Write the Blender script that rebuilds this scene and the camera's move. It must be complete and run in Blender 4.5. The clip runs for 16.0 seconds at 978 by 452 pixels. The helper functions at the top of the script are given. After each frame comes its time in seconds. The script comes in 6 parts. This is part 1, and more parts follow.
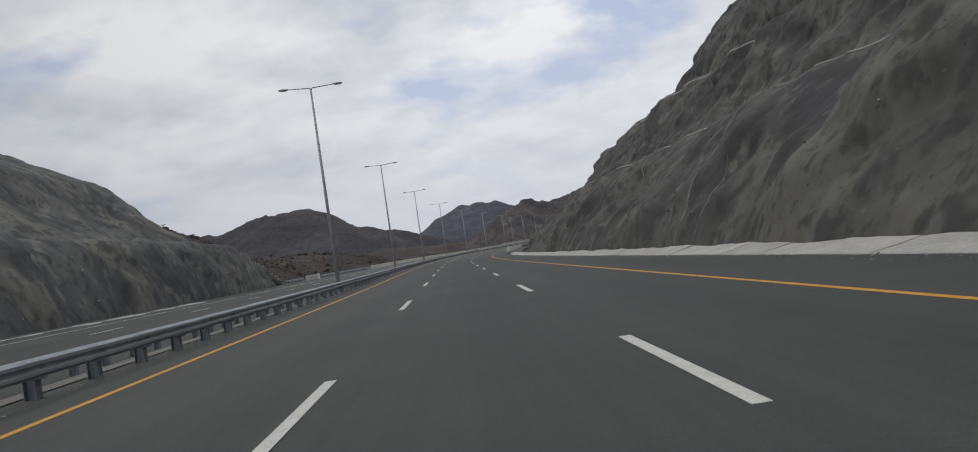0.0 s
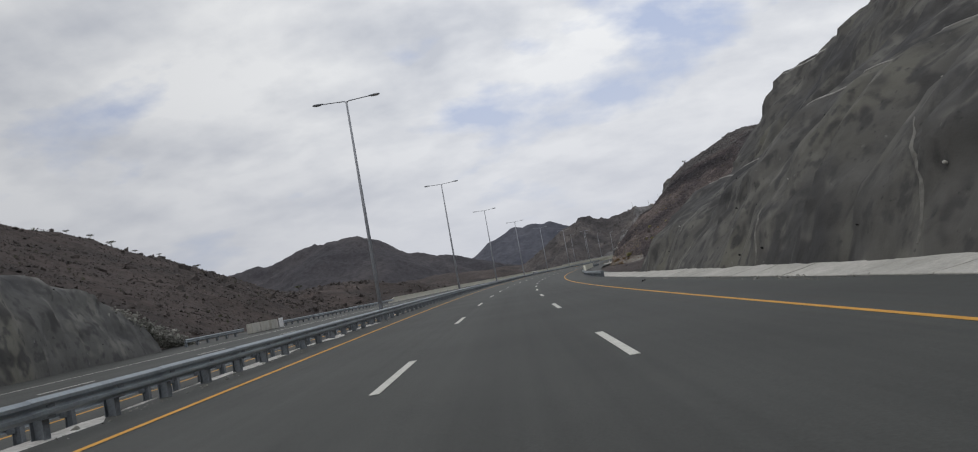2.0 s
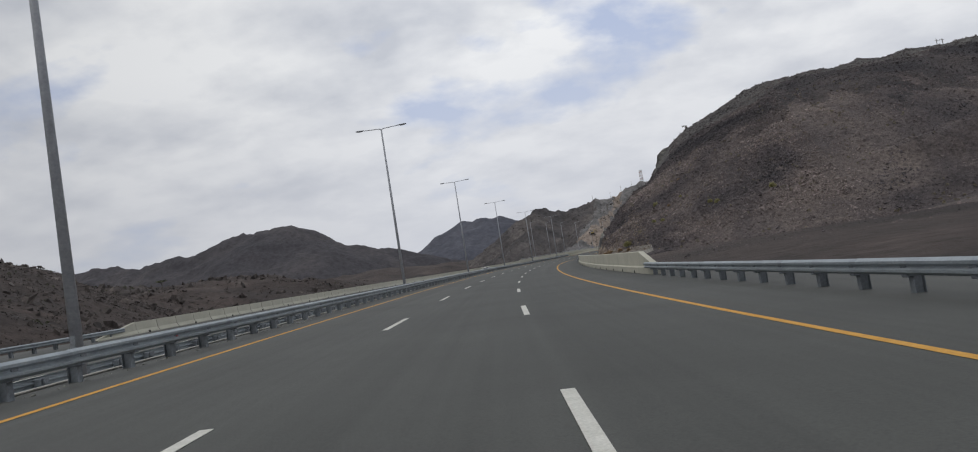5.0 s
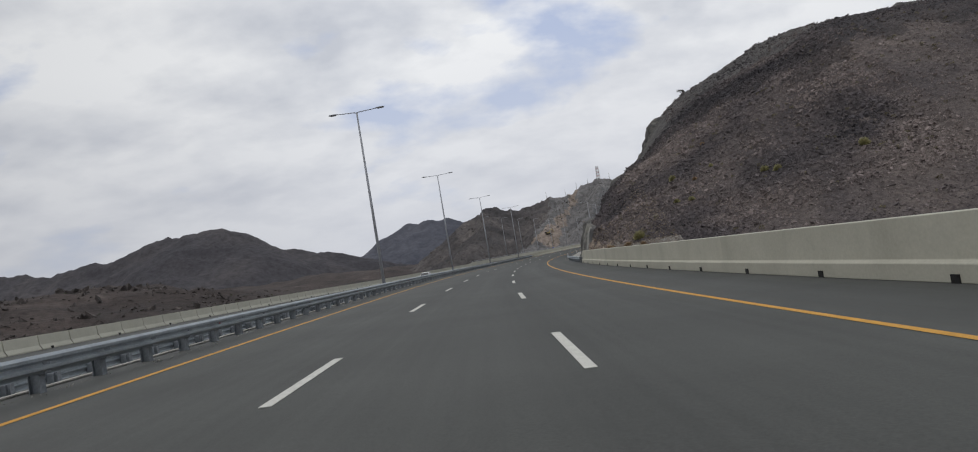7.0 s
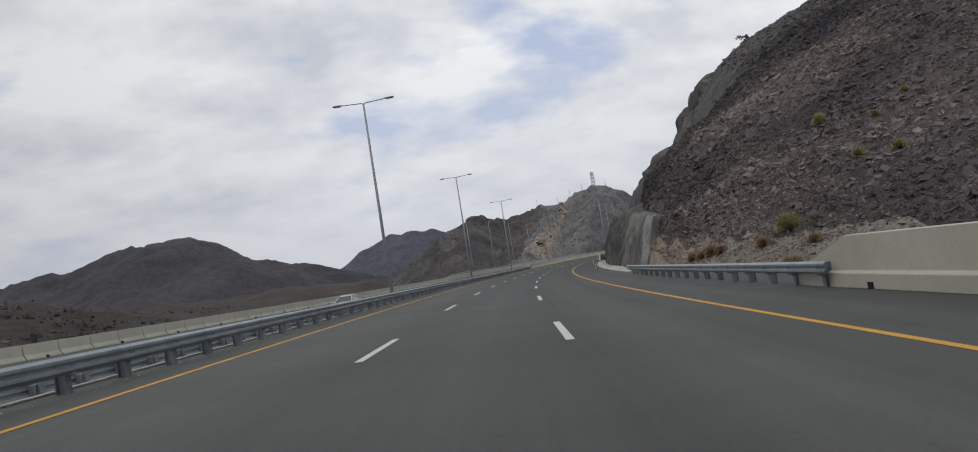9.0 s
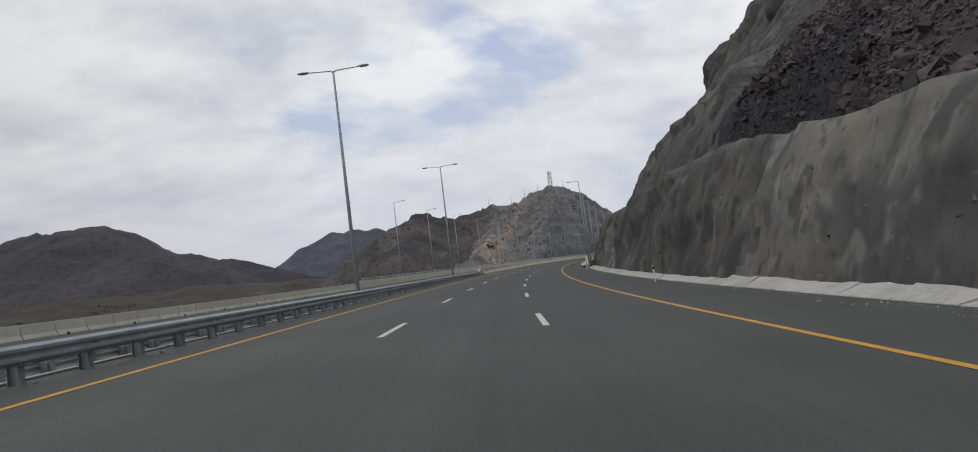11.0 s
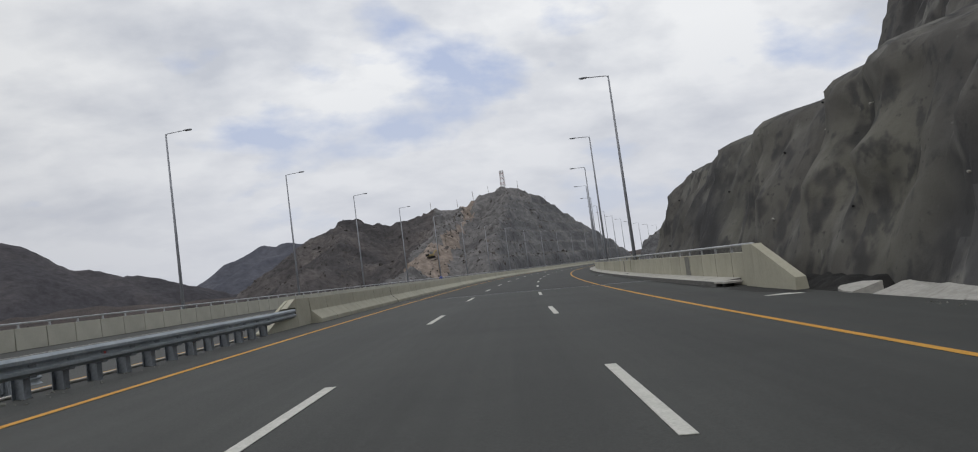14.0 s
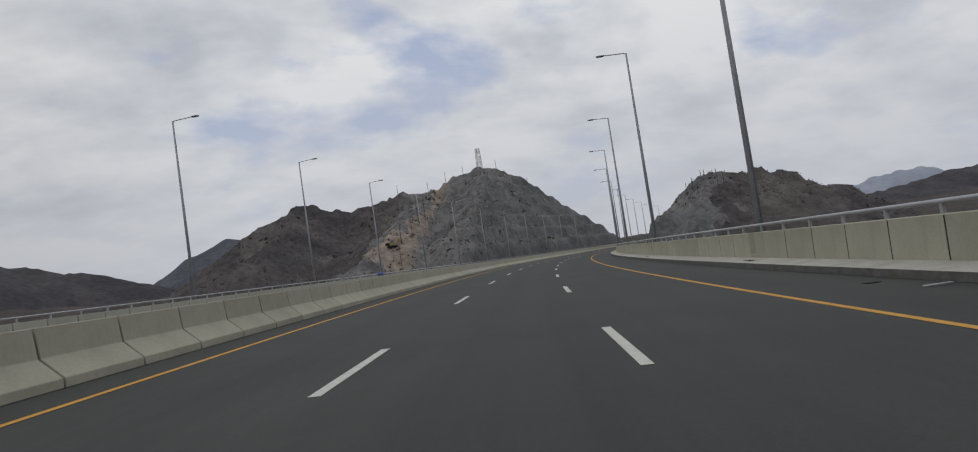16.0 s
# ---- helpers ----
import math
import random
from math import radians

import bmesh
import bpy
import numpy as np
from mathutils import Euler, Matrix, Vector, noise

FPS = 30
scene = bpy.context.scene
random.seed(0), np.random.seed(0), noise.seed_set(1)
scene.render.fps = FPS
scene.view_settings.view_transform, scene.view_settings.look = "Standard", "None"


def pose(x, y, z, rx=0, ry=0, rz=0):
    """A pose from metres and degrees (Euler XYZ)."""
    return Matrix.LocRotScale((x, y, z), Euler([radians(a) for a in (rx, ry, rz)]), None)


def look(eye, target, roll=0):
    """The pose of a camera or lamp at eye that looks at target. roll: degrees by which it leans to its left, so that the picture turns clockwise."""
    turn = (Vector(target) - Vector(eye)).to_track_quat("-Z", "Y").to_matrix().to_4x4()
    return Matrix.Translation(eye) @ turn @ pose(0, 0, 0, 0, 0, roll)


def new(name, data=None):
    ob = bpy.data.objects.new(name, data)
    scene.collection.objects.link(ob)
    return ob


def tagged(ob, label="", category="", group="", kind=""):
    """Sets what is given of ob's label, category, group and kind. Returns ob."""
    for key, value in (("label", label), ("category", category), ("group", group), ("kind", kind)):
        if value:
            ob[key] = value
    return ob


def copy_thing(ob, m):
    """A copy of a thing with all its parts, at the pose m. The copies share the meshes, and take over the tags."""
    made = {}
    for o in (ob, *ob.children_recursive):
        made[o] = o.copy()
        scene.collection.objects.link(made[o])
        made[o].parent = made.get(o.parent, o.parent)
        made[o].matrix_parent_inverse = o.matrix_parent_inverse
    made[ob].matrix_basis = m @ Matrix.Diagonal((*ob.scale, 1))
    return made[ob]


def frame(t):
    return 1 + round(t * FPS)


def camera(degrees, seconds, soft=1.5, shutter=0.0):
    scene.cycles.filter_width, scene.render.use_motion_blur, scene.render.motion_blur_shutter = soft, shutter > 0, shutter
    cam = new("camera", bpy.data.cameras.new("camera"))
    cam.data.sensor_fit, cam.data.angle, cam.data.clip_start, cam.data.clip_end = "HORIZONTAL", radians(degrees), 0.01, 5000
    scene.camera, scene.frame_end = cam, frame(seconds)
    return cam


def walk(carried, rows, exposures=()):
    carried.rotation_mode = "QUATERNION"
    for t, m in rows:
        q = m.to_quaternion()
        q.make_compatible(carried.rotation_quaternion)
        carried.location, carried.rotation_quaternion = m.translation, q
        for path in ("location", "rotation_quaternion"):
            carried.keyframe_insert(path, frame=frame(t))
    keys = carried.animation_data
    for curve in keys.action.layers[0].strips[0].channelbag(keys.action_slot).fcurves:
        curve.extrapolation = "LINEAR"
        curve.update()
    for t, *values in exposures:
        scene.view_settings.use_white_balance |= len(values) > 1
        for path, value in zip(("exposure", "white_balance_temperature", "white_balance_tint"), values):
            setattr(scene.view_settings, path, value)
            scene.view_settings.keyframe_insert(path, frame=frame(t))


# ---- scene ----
cam = camera(69.83, 16.0, 1.05)
PATH = [
    (0.0, pose(-0.14, 1.15, 1.29, 91.39, 8.44, 0.01)),
    (0.5, pose(-0.72, 14.80, 1.15, 92.17, 6.88, -0.81)),
    (1.0, pose(-1.33, 28.37, 1.03, 92.82, 7.39, -1.70)),
    (1.5, pose(-1.95, 41.87, 0.91, 93.25, 7.38, -0.97)),
    (2.0, pose(-2.49, 55.28, 0.80, 94.08, 10.21, 4.52)),
    (2.5, pose(-3.02, 68.65, 0.69, 93.47, 8.60, 2.31)),
    (3.0, pose(-3.41, 82.02, 0.58, 92.75, 9.08, 2.34)),
    (5.5, pose(-4.19, 149.45, 0.11, 93.05, 9.70, -0.72)),
    (6.0, pose(-4.12, 163.08, 0.04, 92.44, 10.29, -1.70)),
    (6.5, pose(-3.82, 176.69, -0.02, 92.80, 8.85, -3.06)),
    (7.0, pose(-3.26, 190.34, -0.08, 92.69, 9.56, -4.05)),
    (7.5, pose(-2.43, 204.01, -0.14, 93.06, 9.89, -5.69)),
    (8.0, pose(-1.33, 217.77, -0.19, 92.90, 10.59, -7.05)),
    (8.5, pose(-0.12, 231.40, -0.24, 93.60, 7.58, -7.49)),
    (9.0, pose(1.39, 245.14, -0.29, 93.55, 9.17, -5.20)),
    (9.5, pose(2.99, 258.89, -0.35, 93.74, 8.89, -5.81)),
    (10.0, pose(4.84, 272.70, -0.42, 93.28, 8.04, -7.08)),
    (12.5, pose(16.96, 341.78, -0.73, 93.47, 7.25, -11.59)),
    (13.0, pose(20.08, 355.42, -0.76, 93.59, 7.56, -11.74)),
    (13.5, pose(23.30, 369.10, -0.76, 93.99, 8.29, -12.35)),
    (14.0, pose(26.72, 382.67, -0.76, 93.98, 7.59, -13.81)),
    (14.5, pose(30.42, 396.34, -0.75, 93.79, 8.31, -14.18)),
    (15.0, pose(34.31, 409.98, -0.74, 93.33, 7.59, -15.15)),
    (15.5, pose(38.44, 423.55, -0.71, 93.51, 6.27, -16.10)),
    (16.0, pose(42.81, 437.15, -0.69, 93.00, 8.45, -15.46)),
]
walk(cam, PATH, [(0.0, 0.0), (13.5, 0.0), (15.0, -0.1), (16.0, -0.26)])

# ---- light ----
SUN_EL, SUN_ROT = radians(52), radians(235)
world = bpy.data.worlds.new("sky")
scene.world = world
world.use_nodes = True
wn, wl = world.node_tree.nodes, world.node_tree.links
wn.clear()


def wnode(kind, **kw):
    n = wn.new(kind)
    for k, v in kw.items():
        n.inputs[k].default_value = v
    return n


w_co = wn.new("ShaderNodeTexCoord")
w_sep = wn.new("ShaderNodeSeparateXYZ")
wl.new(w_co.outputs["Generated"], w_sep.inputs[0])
w_up = wn.new("ShaderNodeMath")
w_up.operation, w_up.inputs[1].default_value = "MAXIMUM", 0.0
wl.new(w_sep.outputs[2], w_up.inputs[0])
w_add = wn.new("ShaderNodeMath")
w_add.operation, w_add.inputs[1].default_value = "ADD", 0.34
wl.new(w_up.outputs[0], w_add.inputs[0])
w_div = wn.new("ShaderNodeVectorMath")
w_div.operation = "DIVIDE"
wl.new(w_co.outputs["Generated"], w_div.inputs[0])
w_comb = wn.new("ShaderNodeCombineXYZ")
for k in range(2):
    wl.new(w_add.outputs[0], w_comb.inputs[k])
w_comb.inputs[2].default_value = 1.0
wl.new(w_comb.outputs[0], w_div.inputs[1])
w_map = wn.new("ShaderNodeMapping")
w_map.inputs["Location"].default_value = (3.1, 0.7, 0.0)
w_map.inputs["Scale"].default_value = (1.0, 1.15, 0.0)
wl.new(w_div.outputs[0], w_map.inputs[0])
w_n1 = wnode("ShaderNodeTexNoise", Scale=2.1, Detail=10.0, Roughness=0.52, Distortion=0.1)
w_n2 = wnode("ShaderNodeTexNoise", Scale=2.9, Detail=10.0, Roughness=0.50, Distortion=0.1)
for n in (w_n1, w_n2):
    wl.new(w_map.outputs[0], n.inputs["Vector"])
w_cover = wn.new("ShaderNodeValToRGB")          # where the cloud is thin, blue shows
w_cover.color_ramp.elements[0].position, w_cover.color_ramp.elements[0].color = 0.36, (0.05, 0.05, 0.05, 1)
w_cover.color_ramp.elements[1].position, w_cover.color_ramp.elements[1].color = 0.47, (1, 1, 1, 1)
w_gap = wn.new("ShaderNodeVectorMath")          # the one wide break in the cloud, ahead over the road
w_gap.operation, w_gap.inputs[1].default_value = "DISTANCE", (0.12, 0.93, 0.325)
wl.new(w_co.outputs["Generated"], w_gap.inputs[0])
w_thin = wn.new("ShaderNodeMapRange")
w_thin.inputs["From Min"].default_value, w_thin.inputs["From Max"].default_value = 0.02, 0.20
w_thin.inputs["To Min"].default_value, w_thin.inputs["To Max"].default_value = -0.085, 0.03
wl.new(w_gap.outputs["Value"], w_thin.inputs[0])
w_sum = wn.new("ShaderNodeMath")
w_sum.operation = "ADD"
wl.new(w_n1.outputs[0], w_sum.inputs[0])
wl.new(w_thin.outputs[0], w_sum.inputs[1])
wl.new(w_sum.outputs[0], w_cover.inputs[0])
w_tone = wn.new("ShaderNodeValToRGB")           # grey bellies and white tops of the cloud
w_tone.color_ramp.elements[0].position, w_tone.color_ramp.elements[0].color = 0.36, (0.56, 0.588, 0.650, 1)
w_tone.color_ramp.elements[1].position, w_tone.color_ramp.elements[1].color = 0.57, (0.850, 0.864, 0.885, 1)
w_n3 = wnode("ShaderNodeTexNoise", Scale=6.0, Detail=8.0, Roughness=0.52, Distortion=0.1)
wl.new(w_map.outputs[0], w_n3.inputs["Vector"])
w_puff = wn.new("ShaderNodeMix")
w_puff.inputs["Factor"].default_value = 0.30
wl.new(w_n2.outputs[0], w_puff.inputs["A"])
wl.new(w_n3.outputs[0], w_puff.inputs["B"])
wl.new(w_puff.outputs["Result"], w_tone.inputs[0])
w_sky = wn.new("ShaderNodeTexSky")
w_sky.sky_type = "NISHITA"
w_sky.sun_disc = False
w_sky.sun_elevation, w_sky.sun_rotation = SUN_EL, SUN_ROT
w_scale = wn.new("ShaderNodeVectorMath")
w_scale.operation = "SCALE"
w_scale.inputs[3].default_value = 0.10
wl.new(w_sky.outputs[0], w_scale.inputs[0])
w_pale = wn.new("ShaderNodeMix")
w_pale.data_type = "RGBA"
w_pale.inputs["Factor"].default_value = 0.75
w_pale.inputs["B"].default_value = (0.53, 0.60, 0.80, 1)
wl.new(w_scale.outputs[0], w_pale.inputs["A"])
w_mix = wn.new("ShaderNodeMix")
w_mix.data_type = "RGBA"
wl.new(w_cover.outputs[0], w_mix.inputs["Factor"])
wl.new(w_pale.outputs["Result"], w_mix.inputs["A"])
wl.new(w_tone.outputs[0], w_mix.inputs["B"])
w_hor = wn.new("ShaderNodeMapRange")            # even pale veil towards the horizon
w_hor.inputs["From Min"].default_value, w_hor.inputs["From Max"].default_value = 0.02, 0.30
w_hor.inputs["To Min"].default_value, w_hor.inputs["To Max"].default_value = 0.85, 0.0
wl.new(w_up.outputs[0], w_hor.inputs[0])
w_veil = wn.new("ShaderNodeMix")
w_veil.data_type = "RGBA"
w_veil.inputs["B"].default_value = (0.585, 0.605, 0.665, 1)
wl.new(w_hor.outputs[0], w_veil.inputs["Factor"])
wl.new(w_mix.outputs["Result"], w_veil.inputs["A"])
w_bg = wn.new("ShaderNodeBackground")
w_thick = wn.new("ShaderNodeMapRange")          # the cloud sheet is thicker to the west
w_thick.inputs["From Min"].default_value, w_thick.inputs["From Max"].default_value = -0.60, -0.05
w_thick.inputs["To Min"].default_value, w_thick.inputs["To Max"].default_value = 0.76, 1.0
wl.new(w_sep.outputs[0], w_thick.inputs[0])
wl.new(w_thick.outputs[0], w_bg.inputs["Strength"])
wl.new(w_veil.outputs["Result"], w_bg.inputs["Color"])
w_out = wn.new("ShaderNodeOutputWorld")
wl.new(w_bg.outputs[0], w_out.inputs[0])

sun_data = bpy.data.lights.new("sun", "SUN")
sun_data.energy, sun_data.angle, sun_data.color = 0.6, radians(25), (1.0, 0.96, 0.9)
sun = new("sun", sun_data)
sun.matrix_world = look((0, 0, 200), (0 - 100 * math.sin(SUN_ROT), 0 - 100 * math.cos(SUN_ROT), 200 - 100 * math.tan(SUN_EL)))


# ---- materials ----
def mat(name, ramp, scale=1.0, rough=0.85, bump=0.3, bump_scale=12.0, fine=0.35, fine_scale=9.0, stretch=(1, 1, 1),
        metal=0.0, vary=0.0, island=False, streak=None, warp=0.0, bump_dist=0.05, spec=0.3):
    """A surface of two scales of noise through a ramp of colours, with grain, bump and, if asked, streaks."""
    m = bpy.data.materials.new(name)
    m.use_nodes = True
    nt = m.node_tree
    nd, ln = nt.nodes, nt.links
    bs = nd["Principled BSDF"]
    co = nd.new("ShaderNodeTexCoord")
    mp = nd.new("ShaderNodeMapping")
    mp.inputs["Scale"].default_value = stretch
    ln.new(co.outputs["Object"], mp.inputs[0])
    n1 = nd.new("ShaderNodeTexNoise")
    n1.inputs["Scale"].default_value, n1.inputs["Detail"].default_value = scale, 7.0
    n1.inputs["Roughness"].default_value, n1.inputs["Distortion"].default_value = 0.6, warp
    ln.new(mp.outputs[0], n1.inputs["Vector"])
    rp = nd.new("ShaderNodeValToRGB")
    els = rp.color_ramp.elements
    while len(els) < len(ramp):
        els.new(0.5)
    for e, (p, c) in zip(els, ramp):
        e.position, e.color = p, (*c, 1)
    ln.new(n1.outputs[0], rp.inputs[0])
    n2 = nd.new("ShaderNodeTexNoise")
    n2.inputs["Scale"].default_value, n2.inputs["Detail"].default_value, n2.inputs["Roughness"].default_value = fine_scale, 6.0, 0.65
    ln.new(co.outputs["Object"], n2.inputs["Vector"])
    mr = nd.new("ShaderNodeMapRange")
    mr.inputs["From Min"].default_value, mr.inputs["From Max"].default_value = 0.3, 0.7
    mr.inputs["To Min"].default_value, mr.inputs["To Max"].default_value = 1 - fine, 1 + fine
    ln.new(n2.outputs[0], mr.inputs[0])
    mul = nd.new("ShaderNodeVectorMath")
    mul.operation = "SCALE"
    ln.new(rp.outputs[0], mul.inputs[0])
    ln.new(mr.outputs[0], mul.inputs[3])
    col = mul.outputs[0]
    if streak:
        s_col, s_scale, s_lo, s_hi, s_amt = streak
        mp2 = nd.new("ShaderNodeMapping")
        mp2.inputs["Scale"].default_value = (s_scale, s_scale, s_scale * 0.06)
        ln.new(co.outputs["Object"], mp2.inputs[0])
        n3 = nd.new("ShaderNodeTexNoise")
        n3.inputs["Scale"].default_value, n3.inputs["Detail"].default_value, n3.inputs["Distortion"].default_value = 1.0, 5.0, 0.6
        ln.new(mp2.outputs[0], n3.inputs["Vector"])
        sr = nd.new("ShaderNodeMapRange")
        sr.inputs["From Min"].default_value, sr.inputs["From Max"].default_value = s_lo, s_hi
        sr.inputs["To Max"].default_value = s_amt
        ln.new(n3.outputs[0], sr.inputs[0])
        mx = nd.new("ShaderNodeMix")
        mx.data_type = "RGBA"
        mx.inputs["B"].default_value = (*s_col, 1)
        ln.new(sr.outputs[0], mx.inputs["Factor"])
        ln.new(col, mx.inputs["A"])
        col = mx.outputs["Result"]
    if vary:
        src = nd.new("ShaderNodeNewGeometry").outputs["Random Per Island"] if island else nd.new("ShaderNodeObjectInfo").outputs["Random"]
        vr = nd.new("ShaderNodeMapRange")
        vr.inputs["To Min"].default_value, vr.inputs["To Max"].default_value = 1 - vary, 1 + vary
        ln.new(src, vr.inputs[0])
        m2 = nd.new("ShaderNodeVectorMath")
        m2.operation = "SCALE"
        ln.new(col, m2.inputs[0])
        ln.new(vr.outputs[0], m2.inputs[3])
        col = m2.outputs[0]
    ln.new(col, bs.inputs["Base Color"])
    bs.inputs["Roughness"].default_value, bs.inputs["Metallic"].default_value = rough, metal
    bs.inputs["Specular IOR Level"].default_value = spec
    if bump:
        n4 = nd.new("ShaderNodeTexNoise")
        n4.inputs["Scale"].default_value, n4.inputs["Detail"].default_value, n4.inputs["Roughness"].default_value = bump_scale, 8.0, 0.65
        ln.new(co.outputs["Object"], n4.inputs["Vector"])
        bp = nd.new("ShaderNodeBump")
        bp.inputs["Strength"].default_value, bp.inputs["Distance"].default_value = bump, bump_dist
        ln.new(n4.outputs[0], bp.inputs["Height"])
        ln.new(bp.outputs[0], bs.inputs["Normal"])
    return m


def g3(v, r=1.0, b=1.0):
    return (v * r, v, v * b)


def asphalt(name, level, ages):
    """Paving with long wheel tracks, patches and grain; ages: (station / 1000, tone) for stretches laid at other times."""
    m = mat(name, [(0.3, g3(level * 0.86, 0.97, 0.93)), (0.7, g3(level * 1.14, 0.97, 0.93))], 0.25, 0.80, 0.4, 70.0, 0.20, 32.0, bump_dist=0.008, spec=0.35)
    nd, ln = m.node_tree.nodes, m.node_tree.links
    bs = nd["Principled BSDF"]
    col = bs.inputs["Base Color"].links[0].from_socket
    uv = nd.new("ShaderNodeUVMap")
    uv.uv_map = "along"
    for sc, lo, hi, detail in (((0.62, 0.006, 1), 0.84, 1.16, 3.0), ((5.0, 0.05, 1), 0.93, 1.07, 4.0)):
        mp = nd.new("ShaderNodeMapping")
        mp.inputs["Scale"].default_value = sc
        ln.new(uv.outputs[0], mp.inputs[0])
        nz = nd.new("ShaderNodeTexNoise")
        nz.inputs["Scale"].default_value, nz.inputs["Detail"].default_value = 1.0, detail
        ln.new(mp.outputs[0], nz.inputs["Vector"])
        mr = nd.new("ShaderNodeMapRange")
        mr.inputs["From Min"].default_value, mr.inputs["From Max"].default_value = 0.3, 0.7
        mr.inputs["To Min"].default_value, mr.inputs["To Max"].default_value = lo, hi
        ln.new(nz.outputs[0], mr.inputs[0])
        mu = nd.new("ShaderNodeVectorMath")
        mu.operation = "SCALE"
        ln.new(col, mu.inputs[0])
        ln.new(mr.outputs[0], mu.inputs[3])
        col = mu.outputs[0]
    sep = nd.new("ShaderNodeSeparateXYZ")               # paler to the left: grazing sky sheen put into the colour
    ln.new(uv.outputs[0], sep.inputs[0])
    sky_sheen = nd.new("ShaderNodeMapRange")
    sky_sheen.inputs["From Min"].default_value, sky_sheen.inputs["From Max"].default_value = -7.0, 2.0
    sky_sheen.inputs["To Min"].default_value, sky_sheen.inputs["To Max"].default_value = 1.20, 1.0
    ln.new(sep.outputs[0], sky_sheen.inputs[0])
    varied = nd.new("ShaderNodeVectorMath")
    varied.operation = "SCALE"
    ln.new(col, varied.inputs[0])
    ln.new(sky_sheen.outputs[0], varied.inputs[3])
    col = varied.outputs[0]
    if ages:
        dv = nd.new("ShaderNodeMath")
        dv.operation, dv.inputs[1].default_value = "DIVIDE", 1000.0
        ln.new(sep.outputs[1], dv.inputs[0])
        rp = nd.new("ShaderNodeValToRGB")
        while len(rp.color_ramp.elements) < len(ages):
            rp.color_ramp.elements.new(0.5)
        for e, (p, v) in zip(rp.color_ramp.elements, ages):
            e.position, e.color = p, (v * 0.5, v * 0.5, v * 0.5, 1)
        ln.new(dv.outputs[0], rp.inputs[0])
        mm = nd.new("ShaderNodeVectorMath")
        mm.operation = "MULTIPLY"
        ln.new(col, mm.inputs[0])
        ln.new(rp.outputs[0], mm.inputs[1])
        m2 = nd.new("ShaderNodeVectorMath")
        m2.operation, m2.inputs[3].default_value = "SCALE", 2.0
        ln.new(mm.outputs[0], m2.inputs[0])
        col = m2.outputs[0]
    ln.new(col, bs.inputs["Base Color"])
    return m


